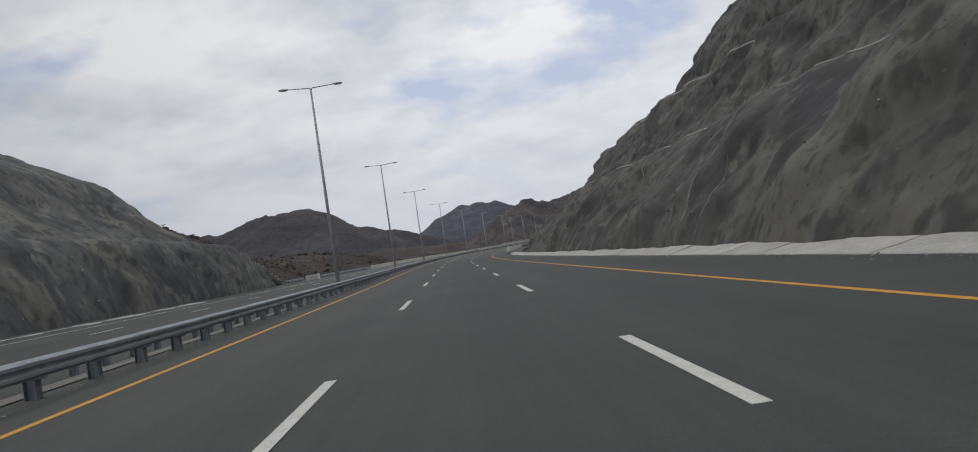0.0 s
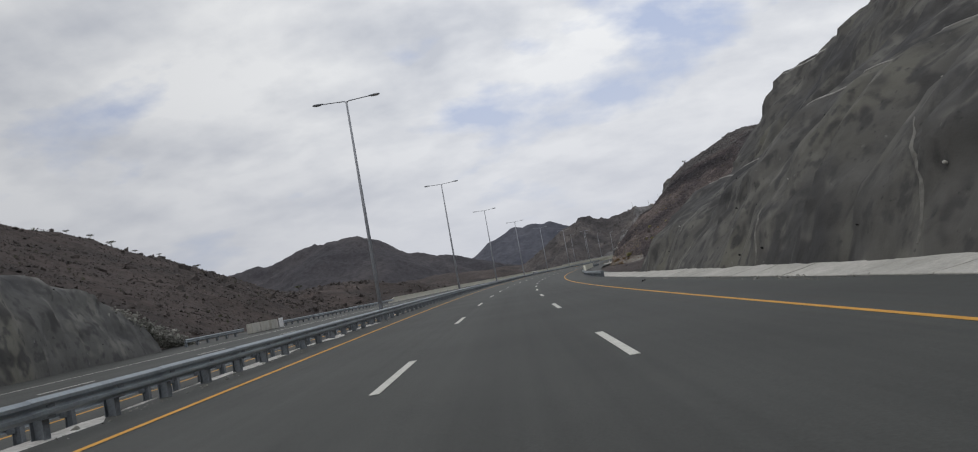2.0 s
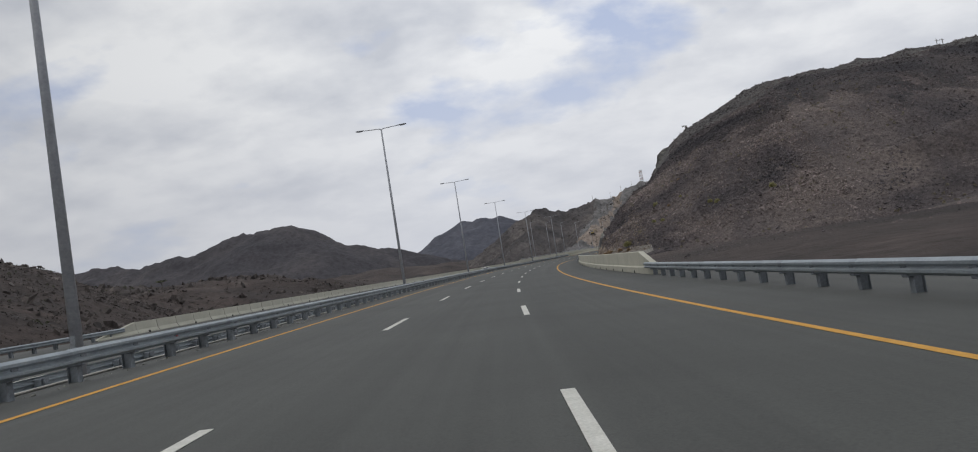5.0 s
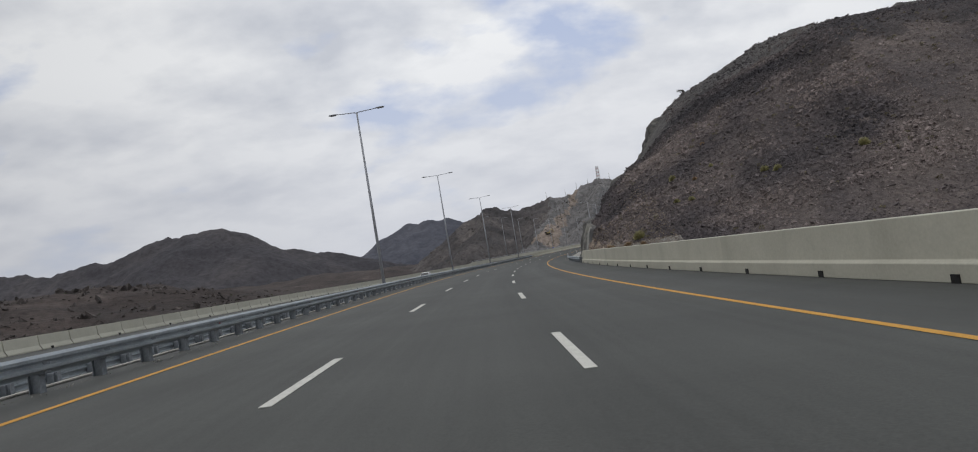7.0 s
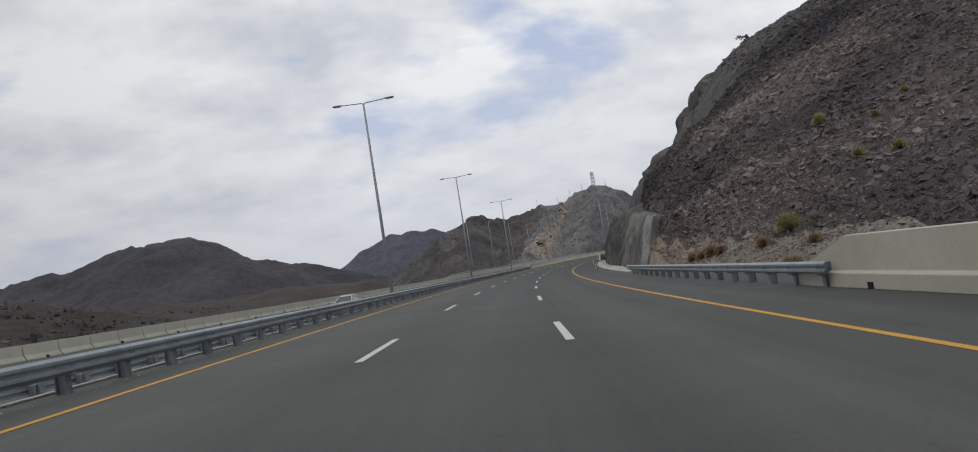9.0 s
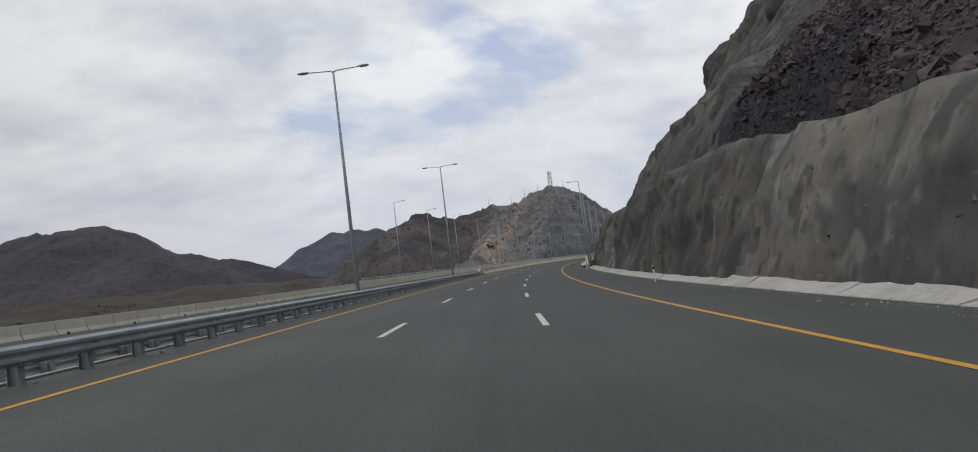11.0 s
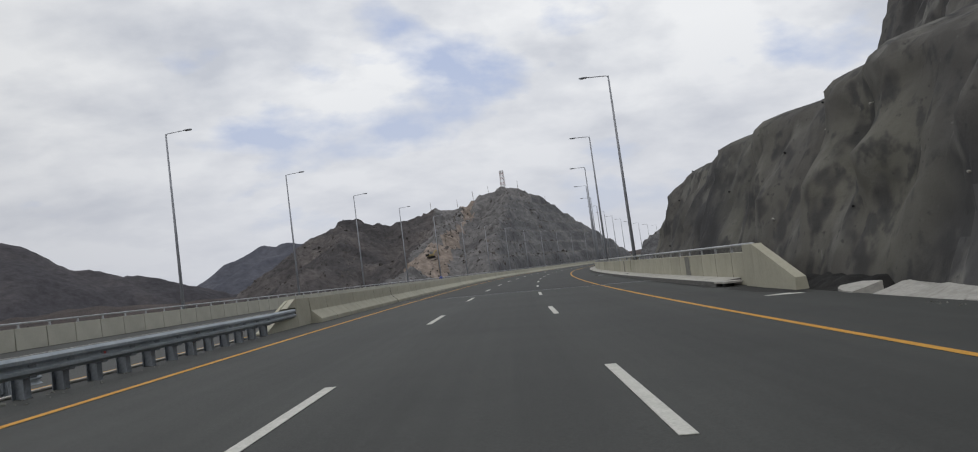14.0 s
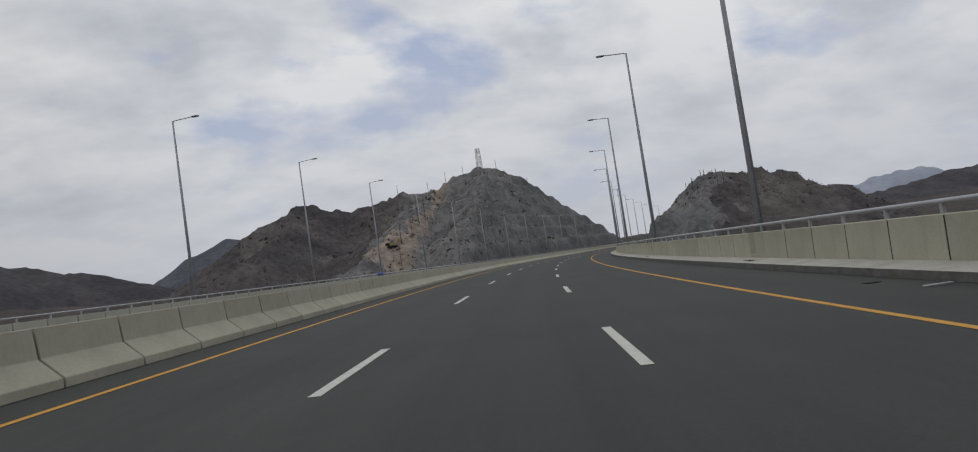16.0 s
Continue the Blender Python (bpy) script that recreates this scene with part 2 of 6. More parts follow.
def shotcrete(name, level, warm=1.0):
    """Sprayed concrete: broad cloudy patches of grey and olive, long stains down the face, pits and a sandy skin."""
    m = bpy.data.materials.new(name)
    m.use_nodes = True
    nd, ln = m.node_tree.nodes, m.node_tree.links
    bs = nd["Principled BSDF"]
    co = nd.new("ShaderNodeTexCoord")

    def noise(scale, detail, rough=0.55, warp=0.0):
        mp = nd.new("ShaderNodeMapping")
        mp.inputs["Scale"].default_value = scale
        ln.new(co.outputs["Object"], mp.inputs[0])
        n = nd.new("ShaderNodeTexNoise")
        n.inputs["Scale"].default_value, n.inputs["Detail"].default_value = 1.0, detail
        n.inputs["Roughness"].default_value, n.inputs["Distortion"].default_value = rough, warp
        ln.new(mp.outputs[0], n.inputs["Vector"])
        return n.outputs[0]

    def blend(fac, lo, hi, amount, a, c):
        mr = nd.new("ShaderNodeMapRange")
        mr.inputs["From Min"].default_value, mr.inputs["From Max"].default_value = lo, hi
        mr.inputs["To Max"].default_value = amount
        mr.interpolation_type = "SMOOTHSTEP"
        ln.new(fac, mr.inputs[0])
        mx = nd.new("ShaderNodeMix")
        mx.data_type = "RGBA"
        ln.new(mr.outputs[0], mx.inputs["Factor"])
        ln.new(a, mx.inputs["A"])
        mx.inputs["B"].default_value = (*c, 1)
        return mx.outputs["Result"]
    base = nd.new("ShaderNodeRGB")
    base.outputs[0].default_value = (level * warm, level * 0.995, level * 0.95 / warm, 1)
    col = base.outputs[0]
    col = blend(noise((0.10, 0.10, 0.10), 3, 0.5, 0.2), 0.42, 0.64, 0.95, col, g3(level * 0.55, 1.0, 1.03))
    col = blend(noise((0.13, 0.13, 0.09), 3, 0.5, 0.2), 0.50, 0.68, 0.85, col, (level * 1.42, level * 1.38, level * 1.17))
    col = blend(noise((0.55, 0.55, 0.09), 5, 0.6, 0.2), 0.52, 0.74, 0.6, col, g3(level * 0.50, 1.0, 1.0))
    col = blend(noise((0.48, 0.48, 0.055), 5, 0.6, 0.3), 0.57, 0.73, 0.7, col, (level * 1.75, level * 1.70, level * 1.52))
    col = blend(noise((0.75, 0.75, 0.55), 2, 0.5, 0.1), 0.52, 0.66, 0.85, col, g3(level * 0.52, 1.02, 1.0))
    col = blend(noise((0.6, 0.6, 0.5), 2, 0.5, 0.1), 0.56, 0.72, 0.7, col, g3(level * 1.6, 1.02, 0.90))
    col = blend(noise((1.6, 1.6, 1.1), 3, 0.5, 0.0), 0.53, 0.68, 0.78, col, g3(level * 0.56))
    col = blend(noise((3.2, 3.2, 3.2), 3, 0.5), 0.64, 0.74, 0.65, col, g3(level * 0.42))
    col = blend(noise((2.3, 2.3, 2.3), 3, 0.5, 0.2), 0.69, 0.77, 0.5, col, g3(level * 2.0, 1.0, 0.95))
    ln.new(col, bs.inputs["Base Color"])
    bs.inputs["Roughness"].default_value, bs.inputs["Specular IOR Level"].default_value = 0.93, 0.25
    b1, b2 = nd.new("ShaderNodeBump"), nd.new("ShaderNodeBump")
    b1.inputs["Strength"].default_value, b1.inputs["Distance"].default_value = 1.0, 0.6
    b2.inputs["Strength"].default_value, b2.inputs["Distance"].default_value = 0.5, 0.06
    ln.new(noise((0.62, 0.62, 0.40), 2, 0.4, 0.0), b1.inputs["Height"])
    ln.new(noise((5.5, 5.5, 5.5), 6, 0.6), b2.inputs["Height"])
    ln.new(b1.outputs[0], b2.inputs["Normal"])
    ln.new(b2.outputs[0], bs.inputs["Normal"])
    return m


M_ASPHALT = asphalt("asphalt", 0.061, ((0.09, 0.86), (0.15, 1.08), (0.29, 1.08), (0.35, 0.84)))
M_ASPHALT_BRIDGE = asphalt("bridge_asphalt", 0.039, ())
M_YELLOW = mat("yellow_line_paint", [(0.3, (0.50, 0.255, 0.035)), (0.7, (0.61, 0.325, 0.055))], 3.0, 0.7, 0.2, 60.0, 0.15, 30.0)
M_WHITE = mat("white_line_paint", [(0.3, (0.50, 0.50, 0.45)), (0.7, (0.64, 0.63, 0.58))], 3.0, 0.7, 0.2, 60.0, 0.15, 30.0)
M_CONCRETE = mat("precast_concrete", [(0.25, (0.321, 0.308, 0.244)), (0.5, (0.396, 0.381, 0.302)), (0.75, (0.454, 0.437, 0.349))], 0.6, 0.9, 0.14, 30.0, 0.06, 14.0, vary=0.07, streak=((0.22, 0.21, 0.18), 2.5, 0.58, 0.78, 0.30), bump_dist=0.012)
M_WALL = mat("pale_smooth_concrete", [(0.25, (0.360, 0.352, 0.293)), (0.5, (0.430, 0.420, 0.353)), (0.75, (0.480, 0.470, 0.398))], 0.5, 0.9, 0.2, 30.0, 0.07, 14.0, vary=0.05, streak=((0.30, 0.29, 0.25), 1.6, 0.58, 0.8, 0.35), bump_dist=0.012)
M_KERB = mat("weathered_concrete", [(0.3, (0.336, 0.325, 0.291)), (0.7, (0.470, 0.459, 0.414))], 0.9, 0.92, 0.4, 25.0, 0.14, 12.0, vary=0.06)
M_KERB_FACE = mat("dark_kerb_face", [(0.3, (0.085, 0.083, 0.078)), (0.7, (0.155, 0.15, 0.14))], 1.3, 0.92, 0.4, 25.0, 0.25, 9.0)
M_SMEAR = mat("grey_cement_smear", [(0.3, (0.15, 0.15, 0.135)), (0.7, (0.22, 0.215, 0.19))], 2.0, 0.92, 0.2, 25.0, 0.2, 9.0)
M_DARK_FILM = mat("dark_film", [(0.3, (0.025, 0.025, 0.024)), (0.7, (0.040, 0.039, 0.036))], 1.5, 0.85, 0.3, 20.0, 0.3, 9.0)
M_APRON = mat("pale_concrete_apron", [(0.3, (0.335, 0.327, 0.296)), (0.5, (0.409, 0.398, 0.365)), (0.7, (0.474, 0.458, 0.426))], 0.7, 0.92, 0.4, 14.0, 0.16, 7.0, vary=0.06)
M_SPILL = mat("dusty_spilled_mortar", [(0.3, (0.36, 0.355, 0.335)), (0.5, (0.50, 0.49, 0.465)), (0.7, (0.62, 0.61, 0.58))], 1.6, 0.95, 0.6, 12.0, 0.25, 7.0)
# black for the darkness inside the drain hole
M_HOLE = mat("hole_black", [(0.3, g3(0.010)), (0.7, g3(0.022, 1.05, 0.9))], 2.0, 0.9, 0.4)
M_STEEL = mat("galvanised_steel", [(0.3, (0.224, 0.254, 0.277)), (0.7, (0.342, 0.378, 0.401))], 1.2, 0.5, 0.05, 40.0, 0.12, 16.0, metal=0.55, vary=0.08, spec=0.5)
M_POST = mat("galvanised_post_steel", [(0.3, (0.163, 0.181, 0.200)), (0.7, (0.250, 0.269, 0.288))], 2.0, 0.6, 0.08, 40.0, 0.2, 16.0, metal=0.4, vary=0.15, spec=0.4)
M_MAST = mat("grey_mast_steel", [(0.3, (0.25, 0.262, 0.285)), (0.7, (0.36, 0.372, 0.40))], 1.0, 0.5, 0.05, 40.0, 0.15, 12.0, metal=0.05)
M_RAIL = mat("grey_painted_handrail", [(0.3, (0.34, 0.35, 0.36)), (0.7, (0.43, 0.44, 0.45))], 1.0, 0.5, 0.05, 40.0, 0.1, 12.0, metal=0.3)
M_SHOT = shotcrete("grey_shotcrete", 0.101, 1.02)
M_SHOT_B = shotcrete("dark_shotcrete", 0.104, 1.04)
M_SHOT_L = shotcrete("grey_bank_shotcrete", 0.128)
M_SHOT_P = shotcrete("pale_shotcrete", 0.152, 1.05)
M_SHOT_N = shotcrete("palest_shotcrete", 0.29)
M_LIP = mat("pale_mortar_lip", [(0.3, (0.26, 0.255, 0.24)), (0.7, (0.38, 0.37, 0.35))], 1.0, 0.95, 0.4, 8.0, 0.25, 3.0)
M_ROCK = mat("brown_scree", [(0.32, (0.042, 0.038, 0.042)), (0.47, (0.085, 0.073, 0.073)), (0.6, (0.126, 0.106, 0.099)), (0.76, (0.191, 0.159, 0.142))], 0.045, 0.96, 1.0, 1.5, 0.45, 1.4, warp=0.6, bump_dist=0.5)
M_BOULDER = mat("dark_brown_rock", [(0.34, (0.054, 0.050, 0.055)), (0.46, (0.095, 0.083, 0.086)), (0.56, (0.174, 0.145, 0.138)), (0.74, (0.259, 0.216, 0.198))], 0.045, 0.93, 0.6, 4.0, 0.3, 3.0, vary=0.38, island=True, bump_dist=0.12)
M_ROCK_D = mat("dusky_purple_scree", [(0.32, (0.032, 0.030, 0.034)), (0.47, (0.052, 0.047, 0.049)), (0.6, (0.077, 0.066, 0.064)), (0.76, (0.120, 0.102, 0.094))], 0.045, 0.96, 1.0, 1.5, 0.45, 1.4, warp=0.6, bump_dist=0.5)
M_BOULDER_D = mat("dusky_purple_rock", [(0.34, (0.041, 0.038, 0.043)), (0.46, (0.069, 0.061, 0.064)), (0.56, (0.108, 0.092, 0.091)), (0.74, (0.168, 0.142, 0.131))], 0.045, 0.93, 0.6, 4.0, 0.3, 3.0, vary=0.38, island=True, bump_dist=0.12)
M_STONE = mat("dusky_stone", [(0.3, (0.044, 0.039, 0.038)), (0.55, (0.080, 0.069, 0.064)), (0.75, (0.14, 0.122, 0.110))], 0.25, 0.95, 0.5, 4.0, 0.3, 3.0, vary=0.4, island=True, bump_dist=0.1)
M_TAN = mat("tan_rubble", [(0.3, (0.156, 0.126, 0.102)), (0.7, (0.276, 0.228, 0.186))], 0.5, 0.95, 0.5, 6.0, 0.3, 4.0, vary=0.3, island=True, bump_dist=0.08)
M_PALE = mat("pale_grey_stone", [(0.3, (0.17, 0.17, 0.15)), (0.7, (0.32, 0.315, 0.285))], 0.6, 0.95, 0.5, 6.0, 0.3, 4.0, vary=0.35, island=True, bump_dist=0.08)
M_BANK = mat("tan_weathered_earth", [(0.25, (0.150, 0.130, 0.107)), (0.45, (0.227, 0.191, 0.153)), (0.6, (0.293, 0.231, 0.178)), (0.8, (0.429, 0.377, 0.312))], 0.5, 0.96, 1.0, 3.5, 0.6, 4.0, warp=0.5, bump_dist=0.25)
M_GREYROCK = mat("bare_grey_rock_face", [(0.25, (0.054, 0.052, 0.052)), (0.5, (0.088, 0.084, 0.081)), (0.8, (0.135, 0.128, 0.12))], 0.22, 0.95, 1.0, 1.3, 0.4, 1.2, warp=0.6, bump_dist=0.35)
M_GRAVEL = mat("grey_gravel", [(0.3, (0.130, 0.122, 0.109)), (0.7, (0.260, 0.247, 0.224))], 0.8, 0.95, 0.9, 14.0, 0.5, 11.0, bump_dist=0.06)
M_EARTH = mat("brown_stony_ground", [(0.25, (0.024, 0.020, 0.020)), (0.45, (0.044, 0.035, 0.032)), (0.6, (0.064, 0.050, 0.045)), (0.8, (0.115, 0.096, 0.084))], 0.035, 0.96, 0.8, 0.9, 0.4, 0.55, warp=0.5, bump_dist=0.5)
M_HILL = mat("far_brown_rock", [(0.25, (0.040, 0.038, 0.042)), (0.45, (0.075, 0.070, 0.071)), (0.6, (0.112, 0.101, 0.098)), (0.8, (0.189, 0.171, 0.157))], 0.025, 0.96, 1.0, 0.35, 0.4, 0.3, warp=0.8, bump_dist=2.0)
# dark far hills: base colour lifted and blued to carry the haze
M_HILL_DARK = mat("far_dark_rock_hazed", [(0.25, (0.040, 0.039, 0.045)), (0.5, (0.057, 0.054, 0.060)), (0.8, (0.088, 0.081, 0.083))], 0.012, 0.96, 0.45, 0.2, 0.3, 0.15, warp=0.6, bump_dist=2.5)
# conical hill: air haze mixed into the rock colour as blue-grey
M_HILL_FAR = mat("far_rock_hazed", [(0.3, (0.062, 0.066, 0.084)), (0.7, (0.098, 0.101, 0.121))], 0.012, 0.96, 0.4, 0.12, 0.25, 0.1, bump_dist=4.0)
M_TOWER = mat("grey_brown_hill_rock", [(0.25, (0.082, 0.079, 0.081)), (0.45, (0.136, 0.133, 0.133)), (0.6, (0.177, 0.171, 0.169)), (0.8, (0.245, 0.238, 0.231))], 0.035, 0.96, 1.0, 0.4, 0.4, 0.35, warp=0.8, bump_dist=1.5)
# range rock: the pale blue of the distant haze is in its base colour
M_RANGE = mat("distant_rock_hazed", [(0.3, (0.26, 0.29, 0.35)), (0.7, (0.32, 0.35, 0.41))], 0.004, 0.96, 0.4, 0.02, 0.12, 0.02, bump_dist=8.0)
M_CUT = mat("grey_cut_rock", [(0.25, (0.066, 0.066, 0.071)), (0.5, (0.115, 0.115, 0.118)), (0.8, (0.215, 0.211, 0.204))], 0.05, 0.96, 1.0, 0.5, 0.4, 0.5, bump_dist=1.0)
M_BUSH = mat("dry_green_shrub", [(0.3, (0.27, 0.255, 0.125)), (0.7, (0.42, 0.395, 0.20))], 3.0, 0.9, 0.0, fine=0.4, vary=0.3, island=True)
M_STRAW = mat("dry_straw_shrub", [(0.3, (0.27, 0.19, 0.115)), (0.7, (0.41, 0.295, 0.185))], 3.0, 0.9, 0.0, fine=0.4, vary=0.3, island=True)
M_TUFT = mat("dusty_olive_tuft", [(0.3, (0.115, 0.10, 0.062)), (0.7, (0.20, 0.175, 0.115))], 3.0, 0.9, 0.0, fine=0.4, vary=0.3, island=True)
M_TREE = mat("dusty_green_foliage", [(0.3, (0.042, 0.048, 0.026)), (0.7, (0.085, 0.090, 0.050))], 3.0, 0.9, 0.0, fine=0.4, vary=0.3, island=True)
M_BARK = mat("grey_brown_bark", [(0.3, (0.08, 0.065, 0.05)), (0.7, (0.14, 0.12, 0.10))], 4.0, 0.95, 0.3)
# real rubber, and also the painted dark of openings, gaps and voids
M_BLACK = mat("black_rubber_and_hollows", [(0.3, g3(0.012)), (0.7, g3(0.022))], 4.0, 0.8, 0.2)
M_RED = mat("red_reflector", [(0.3, (0.35, 0.02, 0.015)), (0.7, (0.45, 0.03, 0.02))], 4.0, 0.35, 0.0, spec=0.6)
M_WHITEPAINT = mat("white_paint", [(0.3, g3(0.62)), (0.7, g3(0.75))], 2.0, 0.6, 0.05)
M_REDPAINT = mat("red_white_tower_paint", [(0.3, (0.34, 0.20, 0.18)), (0.7, (0.42, 0.26, 0.24))], 0.2, 0.7, 0.0)
M_LENS = mat("lamp_glass", [(0.3, g3(0.35)), (0.7, g3(0.42))], 2.0, 0.2, 0.0, spec=0.6)
M_LEDGE = mat("pale_grey_ledge_rubble", [(0.3, (0.076, 0.074, 0.071)), (0.7, (0.170, 0.163, 0.153))], 0.2, 0.96, 0.6, 0.6, 0.3, 0.5, bump_dist=0.8)
M_CRAG = mat("crag_boulder_rock", [(0.3, (0.055, 0.049, 0.047)), (0.55, (0.098, 0.088, 0.082)), (0.75, (0.15, 0.135, 0.12))], 0.08, 0.95, 0.5, 2.0, 0.3, 1.5, vary=0.45, island=True, bump_dist=0.2)
M_SCAR = mat("pale_track_rock", [(0.3, (0.17, 0.138, 0.115)), (0.7, (0.28, 0.235, 0.20))], 0.15, 0.96, 0.6, 0.4, 0.3, 0.3, bump_dist=0.8)


# ---- the line of the road: station s (metres along), offset d (to the right), height h over the carriageway ----
HEAD = ((-200, 2.8), (-60, 2.81), (0, 2.732), (75, 2.778), (150, -0.733), (225, -5.103), (300, -9.551), (375, -14.257), (450, -18.398), (550, -24.501), (700, -33.4), (850, -39.5), (1100, -42.0), (1700, -42.0))
GRADE = ((-200, -1.6), (-60, -1.617), (0, -1.057), (75, -0.732), (150, -0.583), (225, -0.338), (300, -0.529), (375, -0.035), (450, 0.208), (550, -0.149), (700, -0.149), (850, 0.0), (1100, 0.0), (1700, 0.0))
SG = np.arange(-200, 1700.5, 1.0)


def glide(knots, x):
    xk, yk = np.array([k[0] for k in knots], float), np.array([k[1] for k in knots], float)
    m = np.gradient(yk, xk)
    i = np.clip(np.searchsorted(xk, x) - 1, 0, len(xk) - 2)
    w = xk[i + 1] - xk[i]
    u = (x - xk[i]) / w
    return (2*u**3 - 3*u**2 + 1)*yk[i] + (u**3 - 2*u**2 + u)*w*m[i] + (3*u**2 - 2*u**3)*yk[i + 1] + (u**3 - u**2)*w*m[i + 1]


A_S = np.radians(glide(HEAD, SG))
X_S = np.concatenate([[0], np.cumsum(-(np.sin(A_S[1:]) + np.sin(A_S[:-1])) / 2)])
Y_S = np.concatenate([[0], np.cumsum((np.cos(A_S[1:]) + np.cos(A_S[:-1])) / 2)])
G_S = glide(GRADE, SG) / 100
Z_S = np.concatenate([[0], np.cumsum((G_S[1:] + G_S[:-1]) / 2)])
X_S, Y_S, Z_S = X_S - X_S[200], Y_S - Y_S[200], Z_S - Z_S[200]
BANK_S = np.interp(SG, [0, 150, 300, 450], [0.0, 0.047, 0.051, 0.043])
DROP_S = np.interp(SG, [60, 250], [-1.1, -0.9])     # the other carriageway lies lower


def plane(s, d):
    """Height of the ground that carries both carriageways and the strip between."""
    z, b = np.interp(s, SG, Z_S), np.interp(s, SG, BANK_S)
    ours = z - b * d
    other = z - 0.05 * d + np.interp(s, SG, DROP_S)
    k = np.clip((-7.3 - d) / 4.0, 0, 1)
    return ours * (1 - k) + other * k


def R(s, d, h=0.0):
    s, d, h = np.broadcast_arrays(np.asarray(s, float), np.asarray(d, float), np.asarray(h, float))
    a = np.interp(s, SG, A_S)
    return np.stack([np.interp(s, SG, X_S) + d * np.cos(a), np.interp(s, SG, Y_S) + d * np.sin(a), plane(s, d) + h], -1)


def at(s, d, h=0.0, turn=0.0, bank=False):
    """A pose on the road: x to the right, y along, z up."""
    a, g = float(np.interp(s, SG, A_S)), float(np.interp(s, SG, G_S))
    b = float(np.interp(s, SG, BANK_S)) if d > -8 else 0.05
    e = Euler((math.atan(g), math.atan(b) if bank else 0.0, 0)).to_matrix().to_4x4()
    return Matrix.Translation(R(s, d, h)) @ Matrix.Rotation(a + turn, 4, "Z") @ e


def station(x, y):
    """Station and offset of places in the plan."""
    x, y = np.ravel(x), np.ravel(y)
    sub = slice(0, None, 4)
    s, d = np.empty(len(x)), np.empty(len(x))
    for i in range(0, len(x), 4000):
        q = (X_S[sub][None] - x[i:i + 4000, None])**2 + (Y_S[sub][None] - y[i:i + 4000, None])**2
        j = np.argmin(q, 1) * 4
        a = A_S[j]
        dx, dy = x[i:i + 4000] - X_S[j], y[i:i + 4000] - Y_S[j]
        s[i:i + 4000], d[i:i + 4000] = SG[j] - np.sin(a) * dx + np.cos(a) * dy, np.cos(a) * dx + np.sin(a) * dy
    return s, d


# ---- noise for relief ----
def vnoise(x, y, seed=0):
    xi, yi = np.floor(x).astype(np.int64), np.floor(y).astype(np.int64)
    xf, yf = x - xi, y - yi
    u, v = xf*xf*(3 - 2*xf), yf*yf*(3 - 2*yf)

    def hsh(a, b):
        n = (a * 374761393 + b * 668265263 + seed * 1442695041) & 0xFFFFFFFF
        n = ((n ^ (n >> 13)) * 1274126177) & 0xFFFFFFFF
        return ((n ^ (n >> 16)) & 0xFFFF) / 65535.0
    return (hsh(xi, yi)*(1 - u) + hsh(xi + 1, yi)*u)*(1 - v) + (hsh(xi, yi + 1)*(1 - u) + hsh(xi + 1, yi + 1)*u)*v


def fbm(x, y, octaves=5, seed=0, ridged=False):
    out, amp, tot = 0.0, 1.0, 0.0
    for o in range(octaves):
        n = vnoise(x * 2**o + 17.3 * o, y * 2**o - 9.1 * o, seed + o)
        out = out + amp * ((1 - np.abs(2*n - 1)) if ridged else n)
        tot += amp
        amp *= 0.5
    return out / tot


def smooth(x, a, b):
    t = np.clip((x - a) / (b - a), 0, 1)
    return t*t*(3 - 2*t)


# ---- mesh helpers ----
def mesh(name, verts, faces, material, shade=True):
    me = bpy.data.meshes.new(name)
    me.from_pydata([tuple(v) for v in np.asarray(verts).tolist()], [], [tuple(f) for f in faces])
    me.materials.append(material)
    if shade:
        me.polygons.foreach_set("use_smooth", [True] * len(me.polygons))
    me.update()
    return me


def sheet(name, P, material, shade=True):
    """A mesh from a grid of places P[i, j, 3]."""
    ni, nj = P.shape[:2]
    idx = np.arange(ni * nj).reshape(ni, nj)
    f = np.stack([idx[:-1, :-1], idx[:-1, 1:], idx[1:, 1:], idx[1:, :-1]], -1).reshape(-1, 4)
    me = bpy.data.meshes.new(name)
    me.vertices.add(ni * nj)
    me.vertices.foreach_set("co", P.reshape(-1).astype(np.float32))
    me.loops.add(len(f) * 4)
    me.loops.foreach_set("vertex_index", f.reshape(-1).astype(np.int32))
    me.polygons.add(len(f))
    me.polygons.foreach_set("loop_start", np.arange(0, len(f) * 4, 4, dtype=np.int32))
    me.polygons.foreach_set("loop_total", np.full(len(f), 4, dtype=np.int32))
    me.polygons.foreach_set("use_smooth", np.full(len(f), shade))
    me.materials.append(material)
    me.update(calc_edges=True)
    me.validate()
    return me


def bm_mesh(name, bm, material, shade=False):
    me = bpy.data.meshes.new(name)
    bmesh.ops.recalc_face_normals(bm, faces=bm.faces)
    bm.to_mesh(me)
    bm.free()
    me.materials.append(material)
    if shade:
        me.polygons.foreach_set("use_smooth", [True] * len(me.polygons))
    return me


